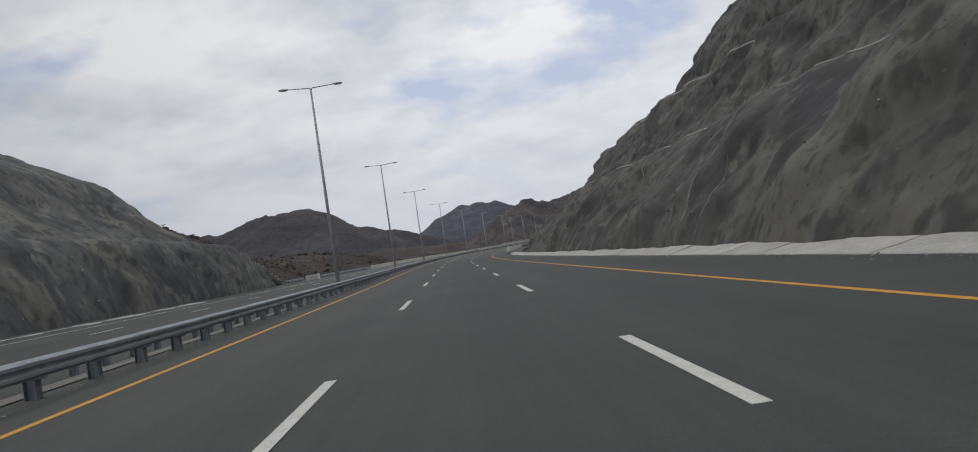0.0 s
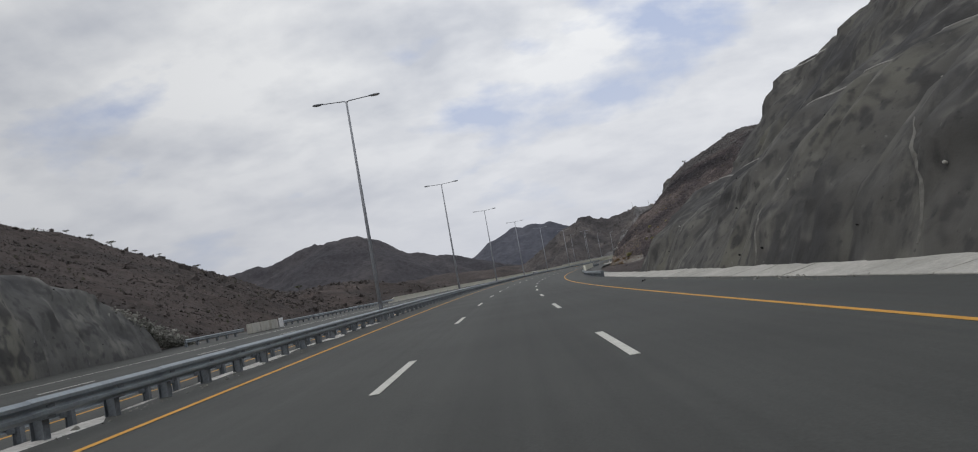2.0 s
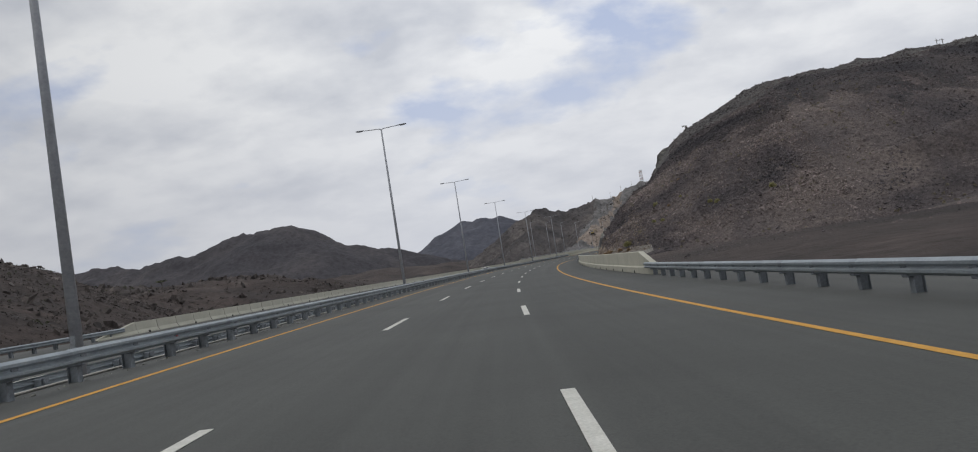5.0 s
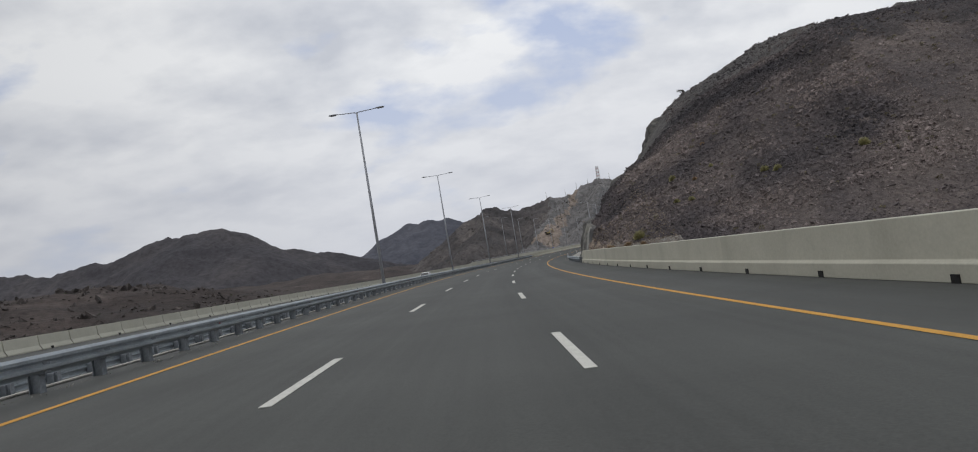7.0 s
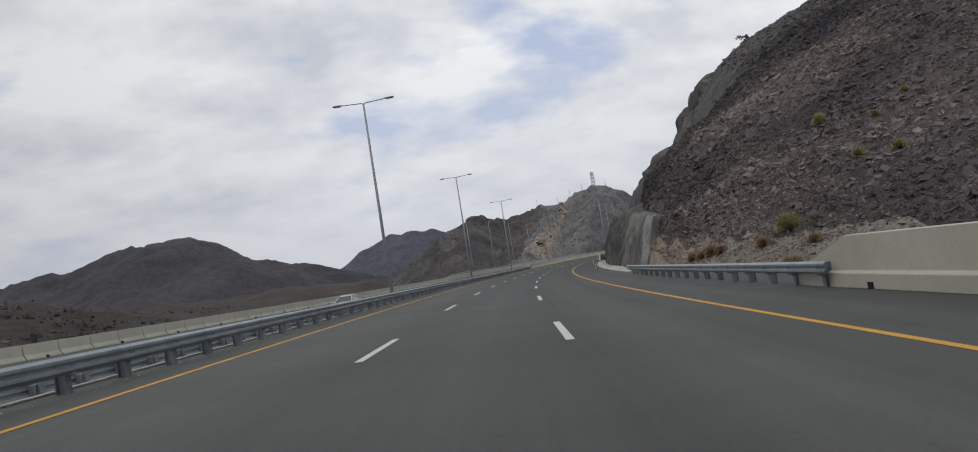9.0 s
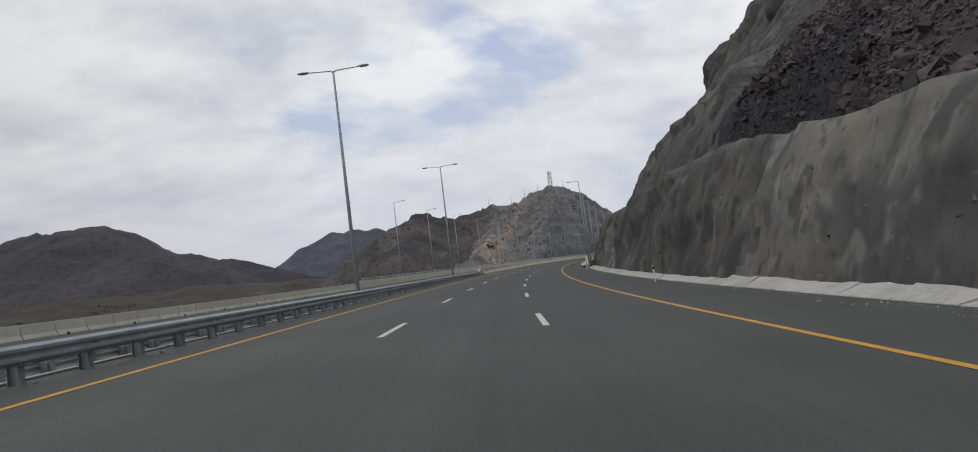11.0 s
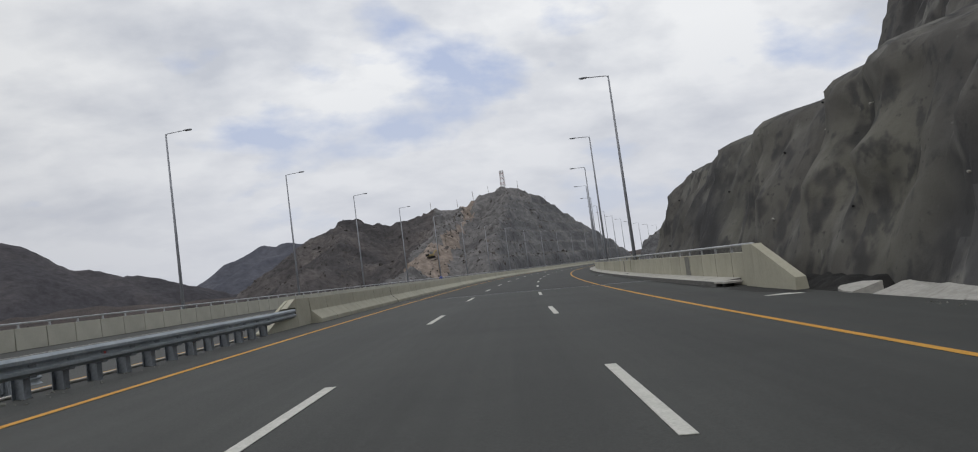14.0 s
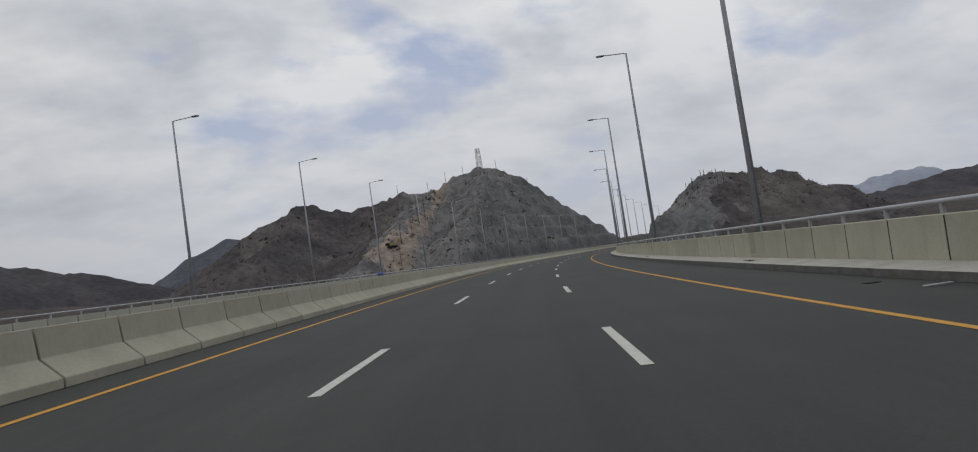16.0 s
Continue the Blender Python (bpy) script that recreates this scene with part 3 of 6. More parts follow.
def part(name, me, parent, m=None, label=""):
    """One mesh object under a thing, at a place in the world."""
    ob = new(name, me)
    ob.parent = parent
    base = parent.matrix_basis if parent.parent is None else parent.parent.matrix_basis @ parent.matrix_basis
    if m is None:
        m = Matrix()
    ob.matrix_basis = base.inverted() @ m
    return tagged(ob, label)


def thing(name, m, label, category, group="", kind=""):
    ob = new(name)
    ob.empty_display_size = 0.2
    ob.matrix_basis = m
    return tagged(ob, label, category, group, kind)


def box(bm, lo, hi, m=None):
    v = [bm.verts.new((x, y, z)) for z in (lo[2], hi[2]) for y in (lo[1], hi[1]) for x in (lo[0], hi[0])]
    for f in ((0, 2, 3, 1), (4, 5, 7, 6), (0, 1, 5, 4), (2, 6, 7, 3), (0, 4, 6, 2), (1, 3, 7, 5)):
        bm.faces.new([v[i] for i in f])
    if m is not None:
        bmesh.ops.transform(bm, matrix=m, verts=v)
    return v


def tube(bm, pts, radii, n=8, cap=True):
    """A tapered tube through places."""
    rings = []
    for i, (p, r) in enumerate(zip(pts, radii)):
        p = Vector(p)
        a, b = Vector(pts[max(i - 1, 0)]), Vector(pts[min(i + 1, len(pts) - 1)])
        q = (b - a).to_track_quat("Z", "Y")
        rings.append([bm.verts.new(p + q @ Vector((r * math.cos(2*math.pi*k/n), r * math.sin(2*math.pi*k/n), 0))) for k in range(n)])
    for u, v in zip(rings, rings[1:]):
        for k in range(n):
            bm.faces.new((u[k], u[(k + 1) % n], v[(k + 1) % n], v[k]))
    if cap:
        bm.faces.new(rings[0][::-1])
        bm.faces.new(rings[-1])


def prism(profile, length, material, name, bevel=0.0, shade=False):
    """A straight piece with the profile (x across, z up), along y, its middle at the origin."""
    bm = bmesh.new()
    a = [bm.verts.new((x, -length / 2, z)) for x, z in profile]
    b = [bm.verts.new((x, length / 2, z)) for x, z in profile]
    bm.faces.new(a)
    bm.faces.new(b[::-1])
    for i in range(len(a)):
        j = (i + 1) % len(a)
        bm.faces.new((a[i], b[i], b[j], a[j]))
    if bevel:
        bmesh.ops.recalc_face_normals(bm, faces=bm.faces)
        bmesh.ops.bevel(bm, geom=list(bm.edges), offset=bevel, segments=1, affect="EDGES")
    return bm_mesh(name, bm, material, shade)


def sweep(profile, s0, s1, d, step, material, name, closed=True, h=0.0, shade=False):
    """A long piece with the profile (offset from d, height), carried along the road."""
    ss = np.linspace(s0, s1, max(2, int((s1 - s0) / step) + 1))
    n = len(profile)
    base = R(ss, d, h)
    a = np.interp(ss, SG, A_S)
    V = np.concatenate([base[:, None, :] + np.stack([px * np.cos(a), px * np.sin(a), np.full(len(ss), pz)], -1)[:, None, :] for px, pz in profile], 1)
    idx = np.arange(len(ss) * n).reshape(len(ss), n)
    faces = []
    for k in range(n if closed else n - 1):
        j = (k + 1) % n
        faces += np.stack([idx[:-1, k], idx[1:, k], idx[1:, j], idx[:-1, j]], -1).tolist()
    if closed:
        faces += [idx[0].tolist(), idx[-1][::-1].tolist()]
    return mesh(name, V.reshape(-1, 3), faces, material, shade)


# ---- ground, one sheet to the horizon ----
def tent(x, y, ridge, slope, power=1.0):
    """Height of a ridge through (x, y, height) with flanks that fall by slope."""
    best = np.full(np.shape(x), -1e9)
    for (x0, y0, h0), (x1, y1, h1) in zip(ridge, ridge[1:]):
        dx, dy = x1 - x0, y1 - y0
        u = np.clip(((x - x0)*dx + (y - y0)*dy) / (dx*dx + dy*dy), 0, 1)
        r = np.hypot(x - x0 - u*dx, y - y0 - u*dy)
        best = np.maximum(best, h0 + u*(h1 - h0) - slope * r**power)
    return best


LEFT_RIDGE = [(tuple(R(s, d)[:2]) + (z,)) for s, d, z in ((40, -122, 39), (150, -126, 39), (210, -130, 35.2), (230, -130, 32.2), (250, -130, 28.2), (270, -130, 23.7), (290, -131, 18.8), (302, -132, 16.5), (325, -140, 8), (350, -150, 3), (380, -165, 1))]


def ground_height(x, y):
    shp = np.shape(x)
    s, d = station(x, y)
    s, d = s.reshape(shp), d.reshape(shp)
    zr = np.interp(s, SG, Z_S)
    base = np.interp(s, [-200, 380, 430, 520, 640, 720, 1700], [-2, -2, -7, -14, -10, -3, -2]) + zr
    base = np.where(d > 0, np.maximum(base, zr - 0.55 - 30 * smooth(s, 240, 330) - 30 * (1 - smooth(s, 60, 100))), base)
    far = np.hypot(x - 0, y - 300)
    roll = (fbm(x / 60, y / 60, 5, 3) - 0.5) * 7 + (fbm(x / 260, y / 260, 4, 8) - 0.45) * 22 * smooth(far, 150, 700)
    hill = tent(x, y, LEFT_RIDGE, 0.52) + (fbm(x / 22, y / 22, 5, 5, True) - 0.55) * 3.0
    land = base + roll * smooth(np.maximum(-d - 30, d - 24), 0, 60) - 3 * smooth(-d, 45, 110)
    land = land + smooth(-d, 110, 420) * (15 + 16 * (fbm(x / 95, y / 95, 4, 12, True) - 0.5)) * smooth(s, 150, 300)
    knoll = smooth(-d, 60, 120) * (1 - smooth(-d, 270, 420)) * smooth(s, 250, 320) * (1 - smooth(s, 430, 480))
    land = land + knoll * (2.5 + 19 * np.maximum(fbm(x / 42, y / 42, 5, 14, True) - 0.45, 0))
    rise = np.interp(-d, [50, 62, 84, 104, 123, 160, 210, 280, 360], [-6, -4, 0.4, 4.2, 7.2, 11.5, 14, 12, -6])
    rise = rise + (fbm(x / 26, y / 26, 5, 16, True) - 0.55) * 7.0 * smooth(-d, 55, 110)
    near = smooth(s, 300, 350) * (1 - smooth(s, 392, 440))
    land = land + near * np.maximum(rise - land, 0)
    land = np.where(d < -28, np.maximum(land, hill * smooth(-d, 30, 44) + land * (1 - smooth(-d, 30, 44))), land)
    cor = np.clip(np.maximum(-31.0 - d, d - 13.5) / 9.0, 0, 1)
    road_bed = plane(s, np.clip(d, -31, 13.5)) - 0.35
    return road_bed * (1 - cor) + land * cor


def graded(lo, a, b, hi, step, grow):
    mid = list(np.arange(a, b + step / 2, step))
    up, w = [], step
    while (up[-1] if up else b) < hi:
        w *= grow
        up.append((up[-1] if up else b) + w)
    dn, w = [], step
    while (dn[-1] if dn else a) > lo:
        w *= grow
        dn.append((dn[-1] if dn else a) - w)
    return np.array(dn[::-1] + mid + up)


gx, gy = graded(-4500, -190, 170, 4500, 3.2, 1.07), graded(-2500, -60, 520, 4800, 3.2, 1.09)
GX, GY = np.meshgrid(gx, gy)
GZ = ground_height(GX, GY)
ground = new("ground", sheet("ground", np.stack([GX, GY, GZ], -1), M_EARTH))
tagged(ground, "dry brown stony desert ground beside the motorway", "ground", kind="structure")

# ---- carriageways, markings ----
S_ALL = np.concatenate([np.arange(-60, 600, 2.0), np.arange(600, 1300, 6.0)])


def strip(name, s, ds, h, material, label, category):
    S, D = np.meshgrid(s, np.array(ds, float), indexing="ij")
    me = sheet(name, R(S, D, h)[:, ::-1], material)
    flat = np.stack([D[:, ::-1], S[:, ::-1]], -1).reshape(-1, 2)
    li = np.empty(len(me.loops), np.int32)
    me.loops.foreach_get("vertex_index", li)
    me.uv_layers.new(name="along").data.foreach_set("uv", flat[li].reshape(-1).astype(np.float32))
    return tagged(new(name, me), label, category, kind="structure")


s_a, s_b = S_ALL[S_ALL <= 428.0], np.concatenate([[428.0], S_ALL[S_ALL > 428.0]])
road = strip("road", s_a, [-7.3, -5.5, -1.8, 1.8, 5.5, 9.42], 0.0, M_ASPHALT, "dark grey asphalt carriageway with three lanes and wide shoulders", "road")
verge = strip("road_verge", np.concatenate([S_ALL[S_ALL < 402], [402.6]]), [9.42, 11.0, 12.5], 0.0, M_ASPHALT, "dusty asphalt verge at the cliff foot", "verge")
road_bridge = strip("road_bridge", s_b, [-7.6, -7.3, -5.5, -1.8, 1.8, 5.5, 8.6], 0.0, M_ASPHALT_BRIDGE, "darker fresh asphalt carriageway on the bridge", "road")
road_other = strip("road_other_way", S_ALL, [-31, -27.5, -24, -20.4, -16.8, -13.1, -11.3], 0.0, M_ASPHALT, "grey asphalt carriageway for the other direction beyond the median", "road")
median = strip("median_strip", s_a, [-11.32, -10.5, -9.3, -8.2, -7.28], 0.02, M_GRAVEL, "grey gravel median strip between the carriageways", "median")


def line(name, d, w, s0, s1, material, label, parent):
    ss = np.linspace(s0, s1, int((s1 - s0) / 2.5) + 1)
    S, D = np.meshgrid(ss, np.array([d - w/2, d + w/2]), indexing="ij")
    return part(name, sheet(name, R(S, D, 0.006)[:, ::-1], material), parent, None, label)


line("edge_line", -5.48, 0.15, -40, 427.5, M_YELLOW, "yellow edge line", road)
line("edge_line", 5.48, 0.15, -40, 427.5, M_YELLOW, "yellow edge line", road)
line("edge_line", -5.48, 0.15, 428.05, 1200, M_YELLOW, "yellow edge line", road_bridge)
line("edge_line", 5.48, 0.15, 428.05, 1200, M_YELLOW, "yellow edge line", road_bridge)
line("edge_line", -13.1, 0.15, 62, 1200, M_YELLOW, "yellow edge line", road_other)
line("edge_line", -24.1, 0.15, -40, 1200, M_WHITE, "pale edge line", road_other)
DASH = prism([(-0.075, 0.0), (0.075, 0.0), (0.075, 0.006), (-0.075, 0.006)], 3.95, M_WHITE, "lane_dash")
for k in range(-2, 60):
    s = 9.82 + 14.811 * k - 1.975
    for d in (-1.825, 1.825):
        part("lane_dash", DASH, road if s < 427 else road_bridge, at(s, d, 0.004, 0, True))
    for d in (-16.8, -20.4):
        part("lane_dash", DASH, road_other, at(s + 5, d, 0.004, 0, True))

# expansion joint at the bridge head
joint = strip("expansion_joint", np.array([427.5, 427.6, 427.95, 428.05]), [-7.6, -3, 0, 3, 8.6], 0.009, M_KERB, "grey steel and mortar expansion joint across the bridge head", "expansion joint")
BAR = prism([(-8.0, 0.0), (8.0, 0.0), (8.0, 0.012), (-8.0, 0.012)], 0.06, M_POST, "joint_bar")
for s in (427.68, 427.88):
    part("joint_bar", BAR, joint, at(s, 0.4, 0.008, 0, True), "dark steel bar")


# ---- guard rails ----
def w_profile(t=0.005):
    pts = [(0.0, 0.0), (0.028, 0.02), (0.075, 0.055), (0.075, 0.105), (0.01, 0.145), (0.01, 0.172), (0.075, 0.212), (0.075, 0.262), (0.028, 0.297), (0.0, 0.317)]
    return pts + [(x - t, z) for x, z in pts[::-1]]


BEAM_L = 3.8
BEAM = prism(w_profile(), BEAM_L + 0.16, M_STEEL, "beam")
BEAM_END = prism(w_profile(), 3.15, M_STEEL, "beam")
bm = bmesh.new()
for lo, hi in (((-0.08, -0.10, -0.6), (0.08, -0.088, 0.62)), ((-0.08, 0.088, -0.6), (0.08, 0.10, 0.62)), ((-0.008, -0.088, -0.6), (0.008, 0.088, 0.62))):
    box(bm, lo, hi)
POST = bm_mesh("post", bm, M_POST)
POST.transform(Matrix.Rotation(math.pi / 2, 4, "Z"))
bm = bmesh.new()
box(bm, (-0.10, -0.09, 0.31), (0.10, 0.09, 0.61))
bmesh.ops.bevel(bm, geom=list(bm.edges), offset=0.012, segments=1, affect="EDGES")
BLOCK = bm_mesh("spacer_block", bm, M_POST)
bm = bmesh.new()
box(bm, (-0.008, -0.03, 0.40), (0.008, 0.03, 0.48))
REFL = bm_mesh("reflector", bm, M_RED)


def guardrail(s0, s1, d, side, label, top=0.66, spacing=1.9, reflect=0, close=0):
    """side: +1 when the beam faces right (traffic to the right of it), -1 when it faces left."""
    g = thing("guardrail", at(s0, d), label, "guardrail", "guardrails along the motorway")
    n = int(round((s1 - s0) / BEAM_L))
    turn = 0 if side > 0 else math.pi
    for i in range(n):
        s = s0 + (i + 0.5) * BEAM_L
        part("beam", BEAM, g, at(s, d + side * 0.19, top - 0.317) @ Matrix.Rotation(turn, 4, "Z"))
    k = 0
    s = s0 + 0.4
    while s < s0 + n * BEAM_L:
        m = at(s, d)
        m = Matrix.Translation(m.translation) @ Matrix.Rotation(float(np.interp(s, SG, A_S)), 4, "Z")
        part("post", POST, g, m)
        part("spacer_block", BLOCK, g, m @ Matrix.Translation((side * 0.12, 0, 0)))
        if reflect and k % reflect == 2:
            part("reflector", REFL, g, m @ Matrix.Translation((side * 0.22, 0, 0.02)), "small red reflector")
        s += spacing * (0.5 if close and s > close else 1.0)
        k += 1
    return g


rail_l = guardrail(-22, 407.5, -7.0, 1, "galvanised steel W-beam guardrail on posts beside the median", reflect=10, close=396)
guardrail(-22, 403, -11.5, -1, "galvanised W-beam guardrail facing the other carriageway across the median")
guardrail(127.5, 174, 8.75, -1, "galvanised W-beam guardrail leading up to a concrete wall")
guardrail(263, 297, 8.75, -1, "galvanised W-beam guardrail running on from the concrete wall")
guardrail(112.5, 124, -27.8, 1, "galvanised W-beam guardrail on the far shoulder of the other carriageway")
guardrail(133.5, 187, -27.8, 1, "galvanised W-beam guardrail on the far shoulder of the other carriageway")


# ---- lamp posts ----
def mast(bm, height, r0, r1):
    tube(bm, [(0, 0, 0), (0, 0, height * 0.5), (0, 0, height)], [r0, (r0 + r1) / 2, r1], 10)


def head_mesh():
    bm = bmesh.new()
    prof = [(-0.40, 0.05, 0.03), (-0.30, 0.11, 0.05), (0.0, 0.16, 0.075), (0.28, 0.15, 0.07), (0.40, 0.08, 0.035)]
    rings = []
    for x, w, h in prof:
        rings.append([bm.verts.new((x, w * math.cos(a), h * math.sin(a))) for a in [2*math.pi*k/10 for k in range(10)]])
    for u, v in zip(rings, rings[1:]):
        for k in range(10):
            bm.faces.new((u[k], u[(k + 1) % 10], v[(k + 1) % 10], v[k]))
    bm.faces.new(rings[0][::-1])
    bm.faces.new(rings[-1])
    return bm_mesh("luminaire", bm, M_MAST, True)


HEAD_M = head_mesh()
bm = bmesh.new()
box(bm, (-0.24, -0.11, -0.085), (0.26, 0.11, -0.06))
bmesh.ops.bevel(bm, geom=list(bm.edges), offset=0.01, segments=1, affect="EDGES")
GLASS_M = bm_mesh("lens", bm, M_LENS)


def lamp_post(m, height, sides, label, group, arm=1.75):
    p = thing("lamp_post", m, label, "lamp post", group)
    bm = bmesh.new()
    mast(bm, height, 0.15, 0.07)
    part("mast", bm_mesh("mast", bm, M_MAST, True), p, m)
    bm = bmesh.new()
    box(bm, (-0.26, -0.26, -0.02), (0.26, 0.26, 0.03))
    bmesh.ops.bevel(bm, geom=list(bm.edges), offset=0.008, segments=1, affect="EDGES")
    part("base_plate", bm_mesh("base_plate", bm, M_POST), p, m)
    bm = bmesh.new()
    box(bm, (-0.06, -0.165, 0.7), (0.06, -0.13, 1.25))
    part("service_door", bm_mesh("service_door", bm, M_POST), p, m)
    for sd in sides:
        bm = bmesh.new()
        tube(bm, [(0, 0, height - 0.12), (sd * 0.15, 0, height + 0.02), (sd * arm, 0, height + 0.10)], [0.045, 0.042, 0.035], 8)
        a = part("arm", bm_mesh("arm", bm, M_MAST, True), p, m)
        h = part("luminaire", HEAD_M, p, m @ Matrix.Translation((sd * (arm + 0.32), 0, height + 0.12)) @ Matrix.Rotation(0 if sd > 0 else math.pi, 4, "Z"))
        part("lens", GLASS_M, h, m @ Matrix.Translation((sd * (arm + 0.32), 0, height + 0.12)) @ Matrix.Rotation(0 if sd > 0 else math.pi, 4, "Z"), "pale glass lens")
    return p


def flat_at(s, d, h=0.0):
    return Matrix.Translation(R(s, d, h)) @ Matrix.Rotation(float(np.interp(s, SG, A_S)), 4, "Z")


H_MED = 15.5 - float(plane(250.7, -9.3) + 0.0 - (np.interp(250.7, SG, Z_S) + 0.05 * 9.3))
first = lamp_post(flat_at(55.85, -9.3, 0.0), H_MED, (-1, 1), "tall grey steel lamp post with two arms in the median", "lamp posts in the median")
for k in range(1, 8):
    copy_thing(first, flat_at(55.85 + 48.705 * k, -9.3, 0.0))
first = lamp_post(flat_at(443.2, 9.9, 0.0), 16.55, (-1,), "tall grey lamp post with one arm behind the bridge parapet", "lamp posts on the bridge", 1.7)
for k in range(1, 13):
    copy_thing(first, flat_at(443.2 + 27.87 * k, 9.9, 0.0))
first = lamp_post(flat_at(444.8, -28.9, 0.2), 16.5, (1,), "tall grey lamp post with one arm at the far parapet", "lamp posts on the bridge", 1.7)
for k in range(1, 13):
    copy_thing(first, flat_at(444.8 + 27.4 * k, -28.9, 0.2))


# ---- concrete barriers and parapets ----
def panels(holder, name, profile, length, s0, s1, d, h, material, joined_from=None, gap=0.02, label="", backing=None):
    """Precast pieces set end to end along the road; far ones are joined."""
    piece = prism(profile, length - gap, material, name, 0.012)
    s = s0 + length / 2
    while s + length / 2 <= (joined_from or s1) + 0.01:
        part(name, piece, holder, at(s, d, h), label)
        s += length
    # black strip added behind the panels so that open joints look dark
    if backing:
        part("joint_seal", sweep(backing, s0 + 0.3, s1 - 0.3, d, 2.5, M_BLACK, "joint_seal", True, h), holder, None, "dark backing strip behind the panel joints")
    if joined_from and joined_from < s1:
        far = part(name + "_run", sweep(profile, s - length / 2, s1, d, 5.0, material, name + "_run", True, h), holder)
        tagged(far, kind="stuff")


# right wall, s 172 to 264: upright face, low plinth, sloped ends
WALL = [(0.0, 0.0), (0.0, 0.34), (0.10, 0.40), (0.13, 1.22), (0.42, 1.22), (0.42, 0.0)]
wall = thing("concrete_wall", at(176.5, 8.75), "smooth pale concrete roadside wall with a low plinth and sloped ends", "wall")
panels(wall, "wall_panel", WALL, 9.55, 176.5, 262.45, 8.75, 0.0, M_WALL, gap=0.03)


def ramp_end(holder, name, s0, s1, d, profile, low, material):
    """An end piece whose top runs from low (at s0) up to the full profile (at s1)."""
    a, b = R(s0, d), R(s1, d)
    ang0, ang1 = float(np.interp(s0, SG, A_S)), float(np.interp(s1, SG, A_S))
    V = []
    for base, ang, k in ((a, ang0, low), (b, ang1, None)):
        for px, pz in profile:
            z = pz if k is None else min(pz, k)
            V.append((base[0] + px*math.cos(ang), base[1] + px*math.sin(ang), base[2] + z))
    n = len(profile)
    F = [tuple(range(n)), tuple(range(2*n - 1, n - 1, -1))] + [(i, n + i, n + (i + 1) % n, (i + 1) % n) for i in range(n)]
    bm = bmesh.new()
    vs = [bm.verts.new(v) for v in V]
    for f in F:
        bm.faces.new([vs[i] for i in f])
    part(name, bm_mesh(name, bm, material), holder)


ramp_end(wall, "wall_end", 171.8, 176.5, 8.75, WALL, 0.36, M_WALL)
ramp_end(wall, "wall_end", 265.6, 262.45, 8.75, WALL, 0.36, M_WALL)
# drain openings are black blocks: the dark inside is only colour
bm = bmesh.new()
box(bm, (-0.03, -0.11, 0.0), (0.02, 0.11, 0.16))
SCUP = bm_mesh("drain_opening", bm, M_BLACK)
for k in range(18):
    part("drain_opening", SCUP, wall, at(178 + 4.9 * k, 8.75), "dark drain opening")

# parapet on the right of the bridge, with kerb and handrail
PAR_R = [(0.0, 0.0), (0.03, 1.26), (0.33, 1.26), (0.36, 0.0)]
parapet = thing("bridge_parapet", at(414, 9.45), "pale precast concrete bridge parapet with a steel handrail on top", "parapet")
SILL = [(0.0, 0.0), (0.01, 0.42), (0.35, 0.42), (0.36, 0.0)]
panels(parapet, "parapet_panel", PAR_R, 2.37, 412.03, 442.84, 9.45, 0.0, M_CONCRETE, gap=0.085, backing=[(0.012, 0.0), (0.041, 1.235), (0.27, 1.235), (0.30, 0.0)])
for k in range(10):
    pole_s = 443.2 + 27.87 * k
    panels(parapet, "sill", SILL, 0.7, pole_s - 0.35, pole_s + 0.35, 9.45, 0.0, M_CONCRETE)
    panels(parapet, "parapet_panel", PAR_R, 1.11, pole_s + 26.42, pole_s + 27.53, 9.45, 0.0, M_CONCRETE)
    panels(parapet, "parapet_panel", PAR_R, 2.37, pole_s + 0.35, pole_s + 26.42, 9.45, 0.0, M_CONCRETE, gap=0.085, backing=[(0.012, 0.0), (0.041, 1.235), (0.27, 1.235), (0.30, 0.0)])
END_R = [(0.0, 0.0), (0.03, 1.53), (0.36, 1.53), (0.40, 0.0)]
ramp_end(parapet, "parapet_end", 407.2, 410.7, 9.12, END_R, 0.38, M_CONCRETE)
panels(parapet, "parapet_block", END_R, 1.27, 410.72, 412.0, 9.18, 0.0, M_CONCRETE)
KERB = [(0.0, 0.0), (0.02, 0.20), (1.0, 0.24), (1.0, 0.0)]
kerb = thing("bridge_kerb", at(413, 8.4), "raised concrete kerb walkway along the bridge parapet", "kerb")
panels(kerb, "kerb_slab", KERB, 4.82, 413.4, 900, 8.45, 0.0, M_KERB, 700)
for me in {c.data for c in kerb.children}:                  # the face to the road gets a much darker grey
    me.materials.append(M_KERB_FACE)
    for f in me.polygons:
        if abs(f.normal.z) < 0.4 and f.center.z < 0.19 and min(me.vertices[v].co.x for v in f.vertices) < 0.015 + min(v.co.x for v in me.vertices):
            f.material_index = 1
